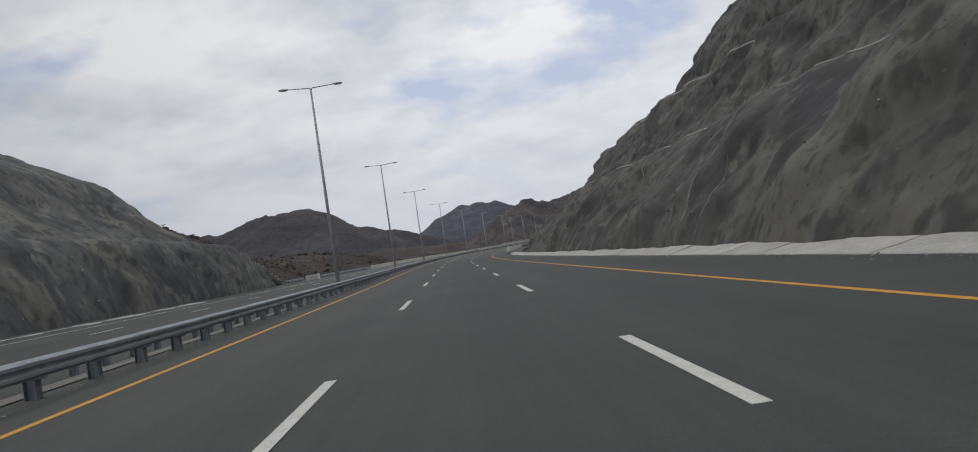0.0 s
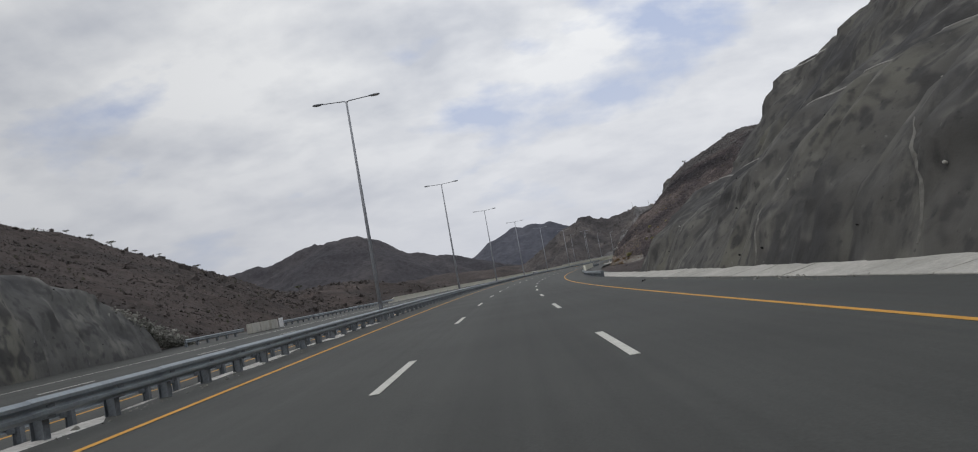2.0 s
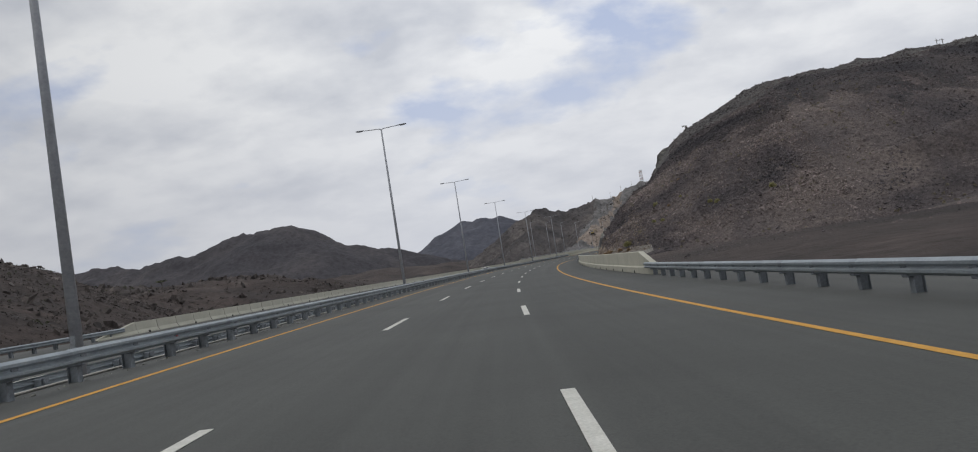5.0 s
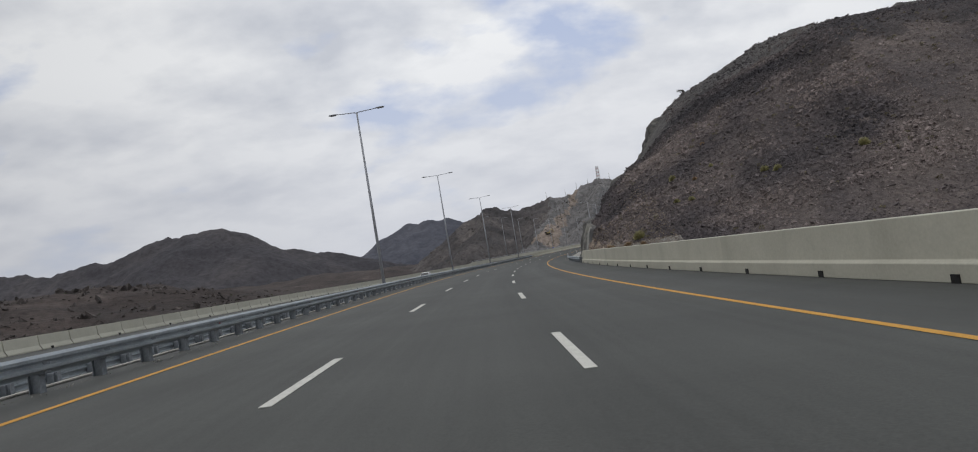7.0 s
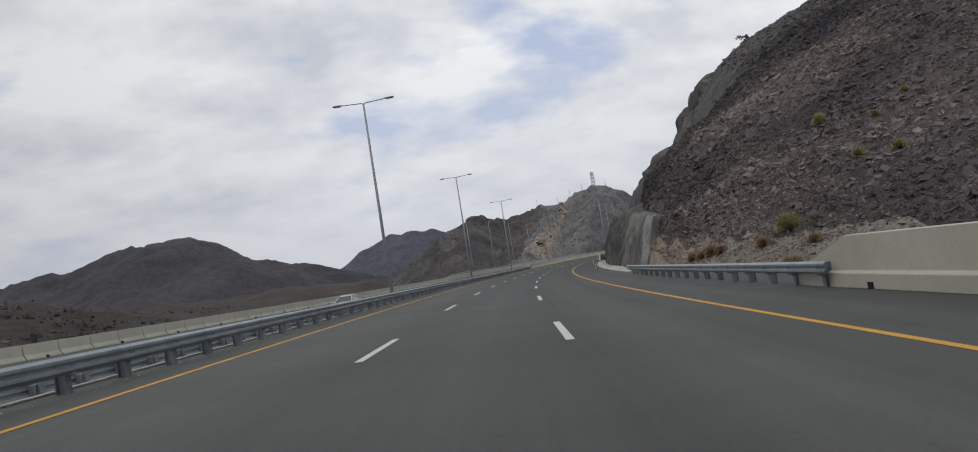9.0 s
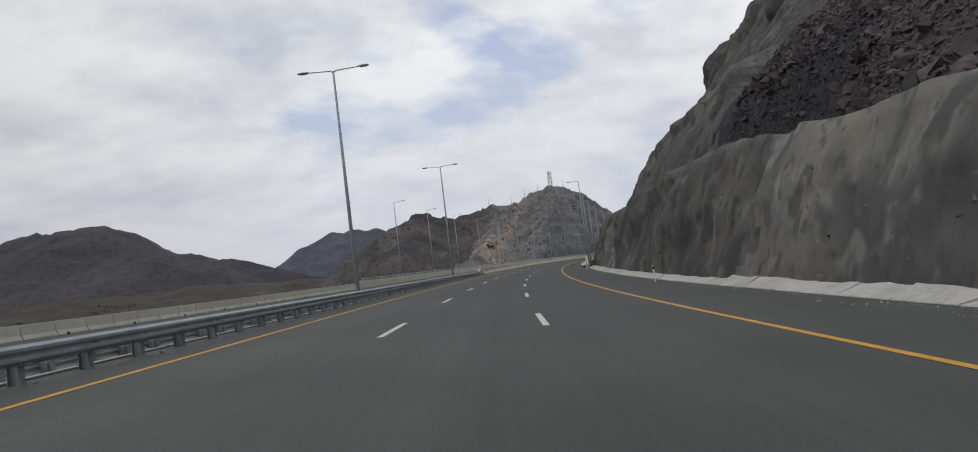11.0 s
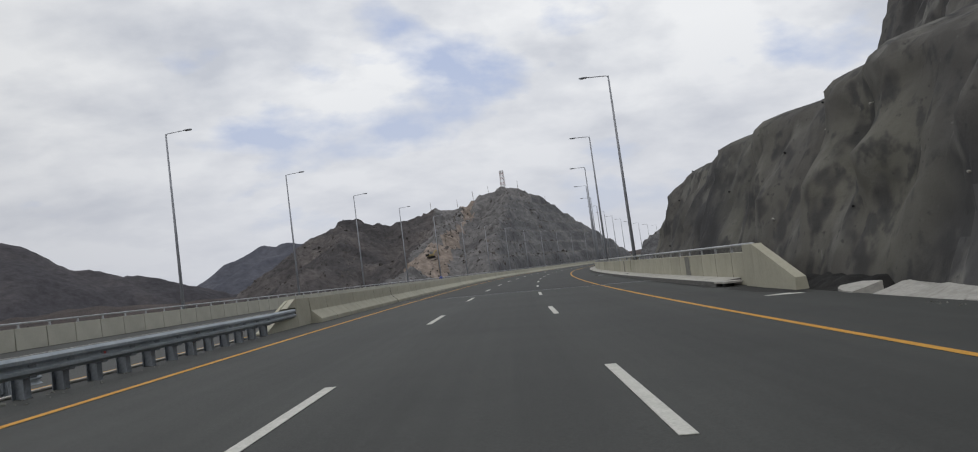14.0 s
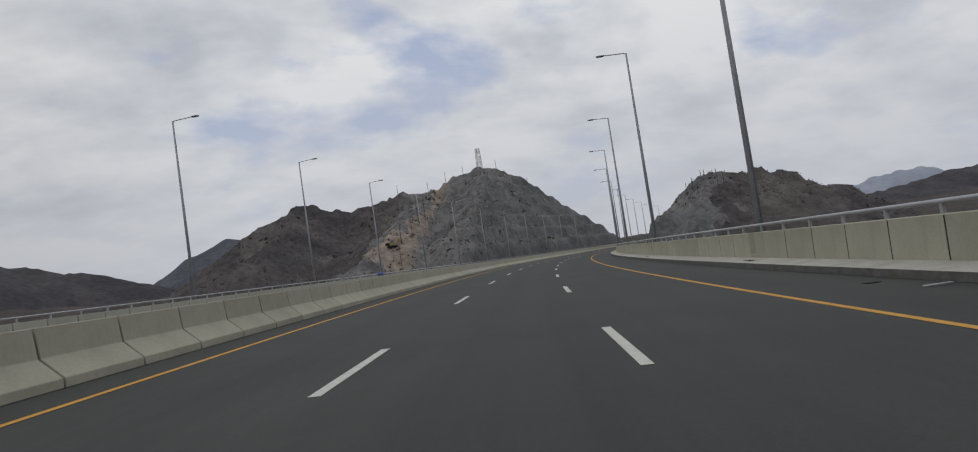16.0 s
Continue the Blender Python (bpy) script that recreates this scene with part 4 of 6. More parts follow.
# loose slab over the open end of the kerb
bm = bmesh.new()
box(bm, (-0.37, -0.46, 0.0), (0.37, 0.46, 0.085))
bmesh.ops.bevel(bm, geom=bm.edges[:], offset=0.012, segments=1, affect="EDGES")
for v in bm.verts:
    v.co.x += 0.03 * math.sin(7 * v.co.y)
slab_m = at(412.92, 8.80, 0.135) @ Matrix.Rotation(0.16, 4, "Z") @ Matrix.Rotation(0.035, 4, "Y")
slab = thing("concrete_slab", slab_m, "loose thin concrete slab lying at the open end of the kerb", "slab")
part("slab", bm_mesh("slab", bm, M_APRON), slab, slab_m)
# added black blocks: the dark gap below the slab, put into colour
for k, (a, b) in enumerate(((-0.25, -0.3), (0.22, 0.3))):
    bm = bmesh.new()
    box(bm, (a - 0.1, b - 0.08, -0.15), (a + 0.1, b + 0.08, 0.0))
    part("support_block", bm_mesh("support_block", bm, M_BLACK), slab, slab_m)


def handrail(s0, s1, d, h, label, spacing=2.41, height=0.28, far=700):
    r = thing("handrail", at(s0, d, h), label, "handrail")
    ss = np.arange(s0, s1, 2.41)
    bm = bmesh.new()
    pts = [tuple(R(s, d, h + height)) for s in ss]
    tube(bm, pts, [0.055] * len(pts), 8)
    part("top_tube", bm_mesh("top_tube", bm, M_RAIL, True), r)
    bm = bmesh.new()
    box(bm, (-0.035, -0.06, -0.02), (0.035, 0.06, height))
    box(bm, (-0.09, -0.10, -0.02), (0.09, 0.10, 0.012))
    st = bm_mesh("stanchion", bm, M_RAIL)
    for s in np.arange(s0 + 0.3, min(s1, far), spacing):
        part("stanchion", st, r, at(float(s), d, h))
    return r


handrail(411.9, 800, 9.62, 1.26, "grey painted steel tube handrail on short stanchions")

# cement smeared down two panels
for s_c, half in ((422.1, 0.62), (447.6, 0.35)):
    hh, off = np.linspace(0.26, 1.23, 16), np.linspace(-1, 1, 9)
    w = half * (0.45 + 0.9 * fbm(hh / 0.4, hh * 0 + s_c, 3, 651))
    SS = s_c + off[None] * w[:, None] + 0.1 * (hh - 0.7)[:, None]
    HH = np.repeat(hh[:, None], 9, 1)
    part("cement_smear", sheet("cement_smear", R(SS, 9.45 + 0.03 * HH / 1.26 - 0.005, HH), M_SMEAR), parapet, None, "grey cement smear")

# barrier on the left of our carriageway from the bridge head on
JERSEY = [(0.0, 0.0), (0.0, 0.16), (-0.37, 0.50), (-0.42, 1.0), (-0.68, 1.0), (-0.68, 0.0)]
bar_l = thing("bridge_barrier", at(409, -6.7), "pale precast concrete safety barrier with a sloped foot", "barrier")
panels(bar_l, "barrier_panel", JERSEY, 2.28, 412.2, 900, -6.72, 0.0, M_CONCRETE, 690, gap=0.04, backing=[(-0.06, 0.0), (-0.06, 0.12), (-0.43, 0.46), (-0.48, 0.94), (-0.62, 0.94), (-0.62, 0.0)])
# slightly proud black slice paints the dark of the open gap
part("expansion_gap", prism([(0.004, 0.0), (0.004, 0.165), (-0.366, 0.505), (-0.416, 1.004), (-0.684, 1.004), (-0.684, 0.0)], 0.11, M_BLACK, "expansion_gap"), bar_l, at(428.16, -6.72), "black slice standing in for the dark expansion gap")
END_L = [(0.0, 0.0), (-0.05, 1.0), (-0.38, 1.0), (-0.43, 0.0)]


def notched_end(holder, name, s0, s1, d, top, material):
    """A sloping end piece with a pocket in its face, into which the guardrail runs."""
    def slope(h):
        return s0 + (s1 - s0) * (h - 0.08) / (top - 0.08)
    front = [(s0, 0.0), (s0, 0.08), (slope(0.37), 0.37), (s1 - 0.1, 0.37), (s1 - 0.1, 0.70), (slope(0.70), 0.70), (s1, top), (s1, 0.0)]
    back = [(s0, 0.0), (s0, 0.08), (s1, top), (s1, 0.0)]
    bm = bmesh.new()
    for shape, da, db in ((front, 0.0, -0.26), (back, -0.26, -0.43)):
        a = [bm.verts.new(tuple(R(s, d + da - 0.05 * h, h))) for s, h in shape]
        b = [bm.verts.new(tuple(R(s, d + db, h))) for s, h in shape]
        bm.faces.new(a)
        bm.faces.new(b[::-1])
        for i in range(len(a)):
            j = (i + 1) % len(a)
            bm.faces.new([a[j], a[i], b[i], b[j]])
    bmesh.ops.recalc_face_normals(bm, faces=bm.faces)
    part(name, bm_mesh(name, bm, material), holder)


notched_end(bar_l, "barrier_end", 407.5, 410.6, -7.1, 1.0, M_CONCRETE)
panels(bar_l, "barrier_block", END_L, 1.58, 410.61, 412.19, -7.1, 0.0, M_CONCRETE)
# last length of beam, turned in to meet the pocket
turn_in = at(408.93, -7.0, 0.66 - 0.317)
part("beam", BEAM_END, rail_l, turn_in @ Matrix.Rotation(0.118, 4, "Z"))

# barrier on the far side of the other carriageway
JERSEY_O = [(0.0, 0.0), (0.0, 0.08), (-0.16, 0.33), (-0.22, 0.95), (-0.42, 0.95), (-0.48, 0.0)]
bar_o = thing("roadside_barrier", at(185, -27.6), "pale concrete safety barrier on the far shoulder", "barrier")
panels(bar_o, "barrier_panel", JERSEY_O, 3.0, 188.5, 413.5, -27.6, 0.0, M_WALL)
ramp_end(bar_o, "barrier_end", 183.5, 188.5, -27.6, JERSEY_O, 0.1, M_WALL)
for k in range(30):
    part("drain_opening", SCUP, bar_o, at(190 + 7.4 * k, -27.6) @ Matrix.Rotation(math.pi, 4, "Z"), "dark drain opening")
par_o = thing("bridge_parapet", at(416, -27.9), "pale concrete parapet with a steel handrail across the bridge", "parapet")
PAR_L = [(0.0, 0.0), (-0.03, 1.25), (-0.33, 1.25), (-0.36, 0.0)]
panels(par_o, "parapet_panel", PAR_L, 2.6, 416.4, 900, -27.9, 0.0, M_WALL, 690)
ramp_end(par_o, "parapet_end", 413.5, 416.4, -27.9, PAR_L, 0.95, M_WALL)
handrail(416.6, 800, -28.08, 1.25, "grey steel tube handrail on the far parapet", 2.6)


# ---- concrete aprons at the foot of the cliffs ----
def apron(s0, s1, d0, width, rise, ragged, label, group):
    """Slabs poured against the cliff foot: straight lower edge, ragged upper edge, joints at uneven steps."""
    a = thing("concrete_apron", at(s0, d0), label, "apron", group)
    rng = random.Random(int(s0) + 500)
    s = s0
    while s < s1 - 1.0:
        e = min(s + rng.uniform(2.2, 4.6), s1)
        ss = np.linspace(s + 0.025, e - 0.025, max(6, int((e - s) / 0.3)))
        top = rise * (1 + ragged * (1.4 * fbm(ss / 1.7, ss * 0, 4, 611) - 0.7)) * (1 + ragged * rng.uniform(-0.25, 0.2))
        w = width * (0.72 + 0.56 * fbm(ss / 1.1, ss * 0 + 5, 4, 617))
        low = d0 + 0.10 * (fbm(ss / 1.5, ss * 0 + 9, 3, 619) - 0.5)
        sink = rng.uniform(-0.012, 0.012)
        prof = [(low, -0.25), (low, 0.012), (low + 0.03, 0.035), (low + w * 0.5, 0.02 + top * 0.5), (low + w * 0.93, 0.02 + top), (low + w, top - 0.01), (low + w + 0.8, top - 0.16), (low + w + 0.8, -0.25)]
        P = np.stack([R(ss, d, 0 * ss + h + sink) for d, h in prof], 1)
        n, k = P.shape[:2]
        f = [(i * k + j, i * k + (j + 1) % k, (i + 1) * k + (j + 1) % k, (i + 1) * k + j) for i in range(n - 1) for j in range(k)]
        f += [tuple(range(k))[::-1], tuple((n - 1) * k + j for j in range(k))]
        bm = bmesh.new()
        v = [bm.verts.new(q) for q in P.reshape(-1, 3)]
        for q in f:
            bm.faces.new([v[i] for i in q])
        part("apron_slab", bm_mesh("apron_slab", bm, M_APRON), a)
        s = e
    return a


apron(-20, 147, 9.05, 1.35, 0.23, 0.4, "sloping pale concrete apron slabs at the cliff foot", "aprons")
apron_far = apron(303.4, 404.0, 9.32, 0.72, 0.23, 1.0, "sloping pale concrete apron slabs with a ragged upper edge", "aprons")
# last slab, cut off aslant before the drain
bm = bmesh.new()
outline = [(404.03, 9.3, 0.03), (404.7, 9.36, 0.04), (405.5, 9.6, 0.06), (406.1, 9.95, 0.10), (405.2, 10.15, 0.22), (404.03, 10.1, 0.26), (404.03, 9.7, 0.14)]
low = [bm.verts.new(tuple(R(s, d, -0.25))) for s, d, h in outline]
up_v = [bm.verts.new(tuple(R(s, d, h))) for s, d, h in outline]
bm.faces.new(low)
bm.faces.new(up_v[::-1])
for i in range(len(low)):
    j = (i + 1) % len(low)
    bm.faces.new([low[i], low[j], up_v[j], up_v[i]])
part("apron_slab", bm_mesh("apron_slab", bm, M_APRON), apron_far)


# ---- sprayed-concrete cliffs ----
def cliff(name, s0, s1, prof, side, material, label, step=0.6, rough=1.0, seed=1, shape=None, lips=(), runs=(), calm=None):
    """A terraced face. prof: (offset, height) from toe to back; shape(S, U, D, H) bends it along the road."""
    ss = np.arange(s0, s1 + step / 2, step)
    pd, ph = np.array([p[0] for p in prof], float), np.array([p[1] for p in prof], float)
    L = np.concatenate([[0], np.cumsum(np.hypot(np.diff(pd), np.diff(ph)))])
    uu = np.arange(0, L[-1] + step / 2, step)
    S, U = np.meshgrid(ss, uu, indexing="ij")
    D, H = np.interp(U, L, pd), np.interp(U, L, ph)
    D, H = shape(S, U, D, H)
    amp = smooth(U, 0.3, 5.0) * rough
    if calm:
        amp = amp * np.interp(S, *calm)
    bulge = (fbm(S / 11, U / 13, 3, seed) - 0.5) * 3.2 + (fbm(S / 3.4, U / 8.0, 4, seed + 7, True) - 0.6) * 1.5 + (fbm(S / 2.2, U / 2.6, 4, seed + 9) - 0.5) * 1.9
    D = D + amp * bulge + (fbm(S / 1.6, S * 0, 3, seed + 30) - 0.5) * 0.9
    H = H + amp * (fbm(S / 9, U / 9, 3, seed + 20) - 0.5) * 1.4
    P = R(S, side * D, 0.0)
    P[..., 2] = plane(S, np.full_like(S, side * float(pd[0]))) + H
    if side > 0:
        P = P[:, ::-1]
    face = tagged(new(name, sheet(name, P, material)), label, "cliff", kind="structure")
    if side > 0:
        P = P[:, ::-1]
    for u_edge, lo, hi, cutoff in lips:
        j = int(round(u_edge / step))
        run = (ss > lo) & (ss < hi) & (fbm(ss / 15.0, ss * 0 + u_edge, 3, seed + 77) > cutoff)
        idx = np.where(run)[0]
        for grp in np.split(idx, np.where(np.diff(idx) > 1)[0] + 1):
            if len(grp) < 5:
                continue
            a, b = P[grp, j], P[grp, j + 1]
            w = (0.03 + 0.55 * fbm(ss[grp] / 1.4, ss[grp] * 0, 4, seed + 80)**1.5)[:, None]
            w[0] = w[-1] = 0.05
            mid, up = a + (b - a) * w, np.array([0, 0, 0.05])
            rows = np.stack([a + up * 0.2, a + up, mid + up, mid - up * 0.5], 1)
            part("mortar_lip", sheet("mortar_lip", rows[:, ::-1] if side > 0 else rows, M_LIP), face)
    NV = np.cross(np.gradient(P, axis=0), np.gradient(P, axis=1))
    NV /= np.linalg.norm(NV, axis=-1, keepdims=True) + 1e-9
    NV *= np.sign(NV[..., 2:3] + 1e-6)

    def on_face(s, u):
        fi, fj = np.clip((s - s0) / step, 0, len(ss) - 1.01), np.clip(u / step, 0, len(uu) - 1.01)
        i, j = np.floor(fi).astype(int), np.floor(fj).astype(int)
        a, c = (fi - i)[..., None], (fj - j)[..., None]
        return P[i, j]*(1-a)*(1-c) + P[i+1, j]*a*(1-c) + P[i, j+1]*(1-a)*c + P[i+1, j+1]*a*c, NV[i, j]
    for k, (s_hi, s_lo, u_lo, u_hi, w) in enumerate(runs):      # mortar that ran down from the ledges; w over 1 gives a broad pale patch
        u = np.arange(u_lo, u_hi, 0.2)
        v = (u - u_lo) / (u_hi - u_lo)
        mid = s_lo + (s_hi - s_lo) * v**1.4 + (fbm(u / 1.5, u * 0 + k, 3, seed + 90) - 0.5) * 0.25
        half = w * (0.65 + 0.3 * fbm(u / 0.7, u * 0 + k, 4, seed + 95)) if w > 1 else 0.6 * w * (0.1 + 1.3 * fbm(u / 0.7, u * 0 + k, 4, seed + 95)**1.4) * np.sin(np.pi * np.clip(v * 0.92 + 0.06, 0, 1))**0.5
        off = np.linspace(-1.0, 1.0, 5 if w < 1 else 21)
        q, nv = on_face(mid[:, None] + off[None] * half[:, None], u[:, None] + 0 * off[None])
        q = q + nv * (0.045 - 0.06 * np.abs(off)[None, :, None]**2)
        part("mortar_run", sheet("mortar_run", q if side > 0 else q[:, ::-1], M_SHOT_N if w > 1 else M_RUN), face)
    rng = np.random.default_rng(seed + 5)
    for s in np.arange(max(s0, 20) + 2, s1 - 12, 4.3 if side > 0 else 9):
        for u in (2.4, 5.2, 7.6, 13.5):
            if rng.random() < 0.45:
                continue
            q, nv = on_face(np.array([s + rng.uniform(-1.6, 1.6)]), np.array([u + rng.uniform(-1.0, 1.0)]))
            z = Vector(nv[0]).to_track_quat("Z", "Y").to_matrix().to_4x4()
            part("weep_pipe", PIPE_DARK if rng.random() < 0.8 else PIPE_PALE, face, Matrix.Translation(q[0]) @ z @ Matrix.Diagonal((*[rng.uniform(0.5, 0.95)] * 3, 1)))
    return face


def pipe_mesh(material):
    bm = bmesh.new()
    tube(bm, [(0, 0, -0.2), (0, 0, 0.07), (0.01, 0, 0.12)], [0.055, 0.055, 0.05], 8)
    return bm_mesh("weep_pipe", bm, material, True)


M_RUN = mat("pale_mortar_run", [(0.3, (0.115, 0.113, 0.104)), (0.7, (0.20, 0.196, 0.18))], 1.4, 0.95, 0.4, 8.0, 0.3, 3.0)
PIPE_DARK, PIPE_PALE = pipe_mesh(M_BLACK), pipe_mesh(M_APRON)


def shape_1(S, U, D, H):
    tilt = np.interp(S, [20, 45, 92, 106, 118], [0.5, 0.3, 0.2, -0.9, -1.0]) * smooth(H, 3, 7) * (1 - smooth(H, 8.5, 12))
    back = np.maximum(S - 118, 0)
    end = np.interp(S, [117, 122, 128, 133], [60, 18, 8, 1.0])
    return D + back**1.3 * 0.75 + np.maximum(H - end, 0) * 0.8, np.where(U < 0.3, H - 4, np.minimum(H + tilt, end + 0.1 * np.maximum(H - end, 0)))


PROF_1 = [(10.6, -0.6), (10.9, 0.3), (12.4, 2.4), (14.7, 4.9), (17.4, 7.0), (18.5, 7.5), (19.9, 7.9), (22.0, 10.0), (24.2, 12.6), (26.0, 14.8), (27.0, 15.5), (30.5, 16.4), (35.6, 18.0), (38.4, 19.4), (39.6, 22.8), (41.2, 25.8), (45.0, 30.6), (51, 36.5), (56, 39.0), (70, 40.0), (100, 30), (165, -6)]
cliff("cliff", -40, 133, PROF_1, 1, M_SHOT, "tall terraced rock cutting covered in grey sprayed concrete", seed=3, shape=shape_1,
      lips=((11.4, -20, 118, 0.20), (22.8, -20, 118, 0.36)),
      runs=((38.5, 35.9, 1.0, 11.2, 0.22), (35.0, 33.2, 1.4, 6.0, 0.10), (60.4, 55.4, 1.8, 11.2, 0.16), (69.0, 67.0, 3.5, 11.2, 0.10), (76.5, 74.0, 1.2, 5.5, 0.22), (88.0, 86.0, 0.8, 5.0, 0.16), (102.2, 101.0, 0.6, 2.6, 0.30), (110.0, 104.8, 0.8, 11.2, 0.20), (113.5, 112.6, 0.6, 3.6, 0.14), (50.0, 47.5, 11.5, 17.0, 0.12)))


def shape_2(S, U, D, H):
    top = np.interp(S, [306, 310.6, 311.8, 318, 328, 336, 345, 355, 362, 372, 380, 432, 436, 439, 441.5, 443, 444.4, 445.6, 446.6, 451.4], [-0.6, 0.5, 4.8, 5.4, 6.0, 6.8, 7.6, 12, 17, 24, 31.5, 31.5, 14, 6.7, 5.7, 4.6, 3.3, 1.6, -0.1, -0.6])
    out = np.interp(S, [306, 312, 320, 335, 365, 395, 420, 434, 440, 444, 447, 449, 451.4], [2.6, 1.2, 1.0, 0.5, 0.2, 0.0, 0.0, -0.2, -0.3, 0.0, 0.6, 1.6, 3.0])
    out = out + smooth(H, 7.3, 8.6) * np.maximum(S - 418.2, 0) * 0.72        # the upper terraces end behind the bridge head
    out = out + smooth(S, 428, 448) * np.clip(H - 3.5, 0, 4) * 0.16
    over = np.maximum(H - top, 0)
    H = np.minimum(H, top + over * np.interp(S, [345, 365], [-0.9, 0.06]))
    return D + out + over * 0.8, H + smooth(S, 400, 425) * smooth(H, 2, 6) * (1 - smooth(H, 8, 14)) * 0.4


PROF_2 = [(10.8, -0.6), (11.0, 0.3), (12.2, 4.0), (13.6, 6.9), (14.5, 7.3), (16.6, 7.9), (19.3, 12.5), (21.4, 16.2), (22.4, 16.8), (25.6, 18.4), (28.8, 21.4), (32.0, 25.0), (33.0, 29.5), (34.2, 31.4), (40, 32.6), (60, 33), (90, 20), (140, -14)]
stub = cliff("cliff", 307, 451.4, PROF_2, 1, M_SHOT_B, "steep rock face covered in dark grey sprayed concrete beside the bridge head", seed=31, shape=shape_2, lips=((9.9, 335, 410, 0.60),), runs=((384, 383.3, 1, 4, 0.10), (340, 339.5, 1, 5, 0.16), (352, 351.5, 1, 7, 0.12), (315.0, 314.4, 0.4, 6.0, 2.6)), calm=([307, 338, 352, 436, 444], [0.3, 0.35, 1.0, 1.0, 0.4]))
stub.data.materials.append(M_SHOT_P)                        # paler on the low end and the foot
where = np.empty(len(stub.data.polygons) * 3)
stub.data.polygons.foreach_get("center", where)
s_f, d_f = station(where[0::3], where[1::3])
low_end = s_f + 9 * (fbm(s_f / 4, where[2::3] / 3, 4, 641) - 0.5) < 335
foot = where[2::3] - np.interp(s_f, SG, Z_S) + 7 * (fbm(s_f / 5, where[2::3] / 4, 5, 643) - 0.5) < np.interp(s_f, [374, 384, 400, 404], [-2, 4.5, 4.5, -2])
stub.data.polygons.foreach_set("material_index", np.where(low_end | foot, 1, 0).astype(np.int32))


def shape_3(S, U, D, H):
    top = np.interp(S, [-60, 87, 91, 95, 101, 104.5, 109, 115, 118, 126], [30, 30, 11, 7.2, 6.9, 5.8, 3.5, 0.7, -0.4, -0.8])
    back = np.maximum(S - 110, 0)
    return D + back**1.3 * 0.6, np.minimum(H, top + 0.05 * (H - top))


PROF_3 = [(28.4, -0.8), (28.6, 0.6), (29.2, 3.0), (30.4, 5.4), (31.4, 6.6), (32.0, 6.9), (33.4, 7.1), (35.8, 9.1), (38.2, 11.2), (39.8, 13.2), (41.2, 15.2), (44.7, 17.2), (52, 20.8), (62, 22.5), (84, 8)]
cliff("cliff", -60, 126, PROF_3, -1, M_SHOT_L, "terraced bank covered in grey sprayed concrete beyond the other carriageway", seed=51, shape=shape_3, rough=0.75)


# ---- the rocky hill on the right ----
def hill_right(S, D):
    """Height over the road of the slope of loose rock: a face that rises northwards, under a rounded crest."""
    foot = np.interp(D, [12, 17, 22, 28, 40, 63, 85, 130], [303, 292, 286, 280.5, 274, 272.5, 272, 275])
    steep = np.interp(D, [12, 17, 22, 28, 40, 63, 85, 130], [0.20, 0.27, 0.33, 0.39, 0.48, 0.66, 0.65, 0.52])
    bank = np.interp(S, [284, 292, 298, 304, 308, 311.5, 313.5], [0.15, 0.28, 0.42, 0.9, 2.0, 2.6, 1.2]) * (D - np.interp(S, [284, 298, 304, 309, 311.5, 313.5], [17, 16, 12.9, 12.4, 12.3, 12.9]))
    bank = np.minimum(bank, np.interp(S, [290, 300, 305, 308, 320], [1.2, 2.2, 3.2, 5.0, 5.5]) + 0.2 * (D - 17)) - 8 * (1 - smooth(S, 278, 290))
    face = np.maximum(steep * (S - foot), bank)
    cap = np.interp(D, [12, 20, 28, 34, 38, 43, 48, 56, 63, 70, 80, 100, 130, 160, 200], [6, 13, 19.5, 28, 32.8, 36.0, 38.0, 41.2, 44.4, 46.4, 46.6, 46.8, 46.8, 42, 26])
    cap = cap - np.maximum(381 - S, 0) * np.interp(D, [24, 30, 38], [0.02, 0.08, 0.22]) - np.maximum(S - np.interp(D, [40, 130], [391, 425]), 0) * 0.55
    k = 1.4
    h = -k * np.log(np.exp(-np.clip(face, -60, 80) / k) + np.exp(-np.clip(cap, -60, 80) / k))
    h = np.minimum(h, np.interp(S, [285, 304, 307, 314], [0.9, 1.4, 2.7, 3.0]) * (D - 12.2 - 2.2 * smooth(S, 318, 334)) + 0.4)
    n = (fbm(S / 15, D / 15, 5, 61, True) - 0.55) * 2.6 + (fbm(S / 3.0, D / 3.0, 4, 66, True) - 0.5) * 0.8
    n = n + smooth(S, 345, 360) * (fbm(S / 5, D / 5, 5, 69, True) - 0.6) * 1.5
    return h + n * smooth(h, 0.3, 6)


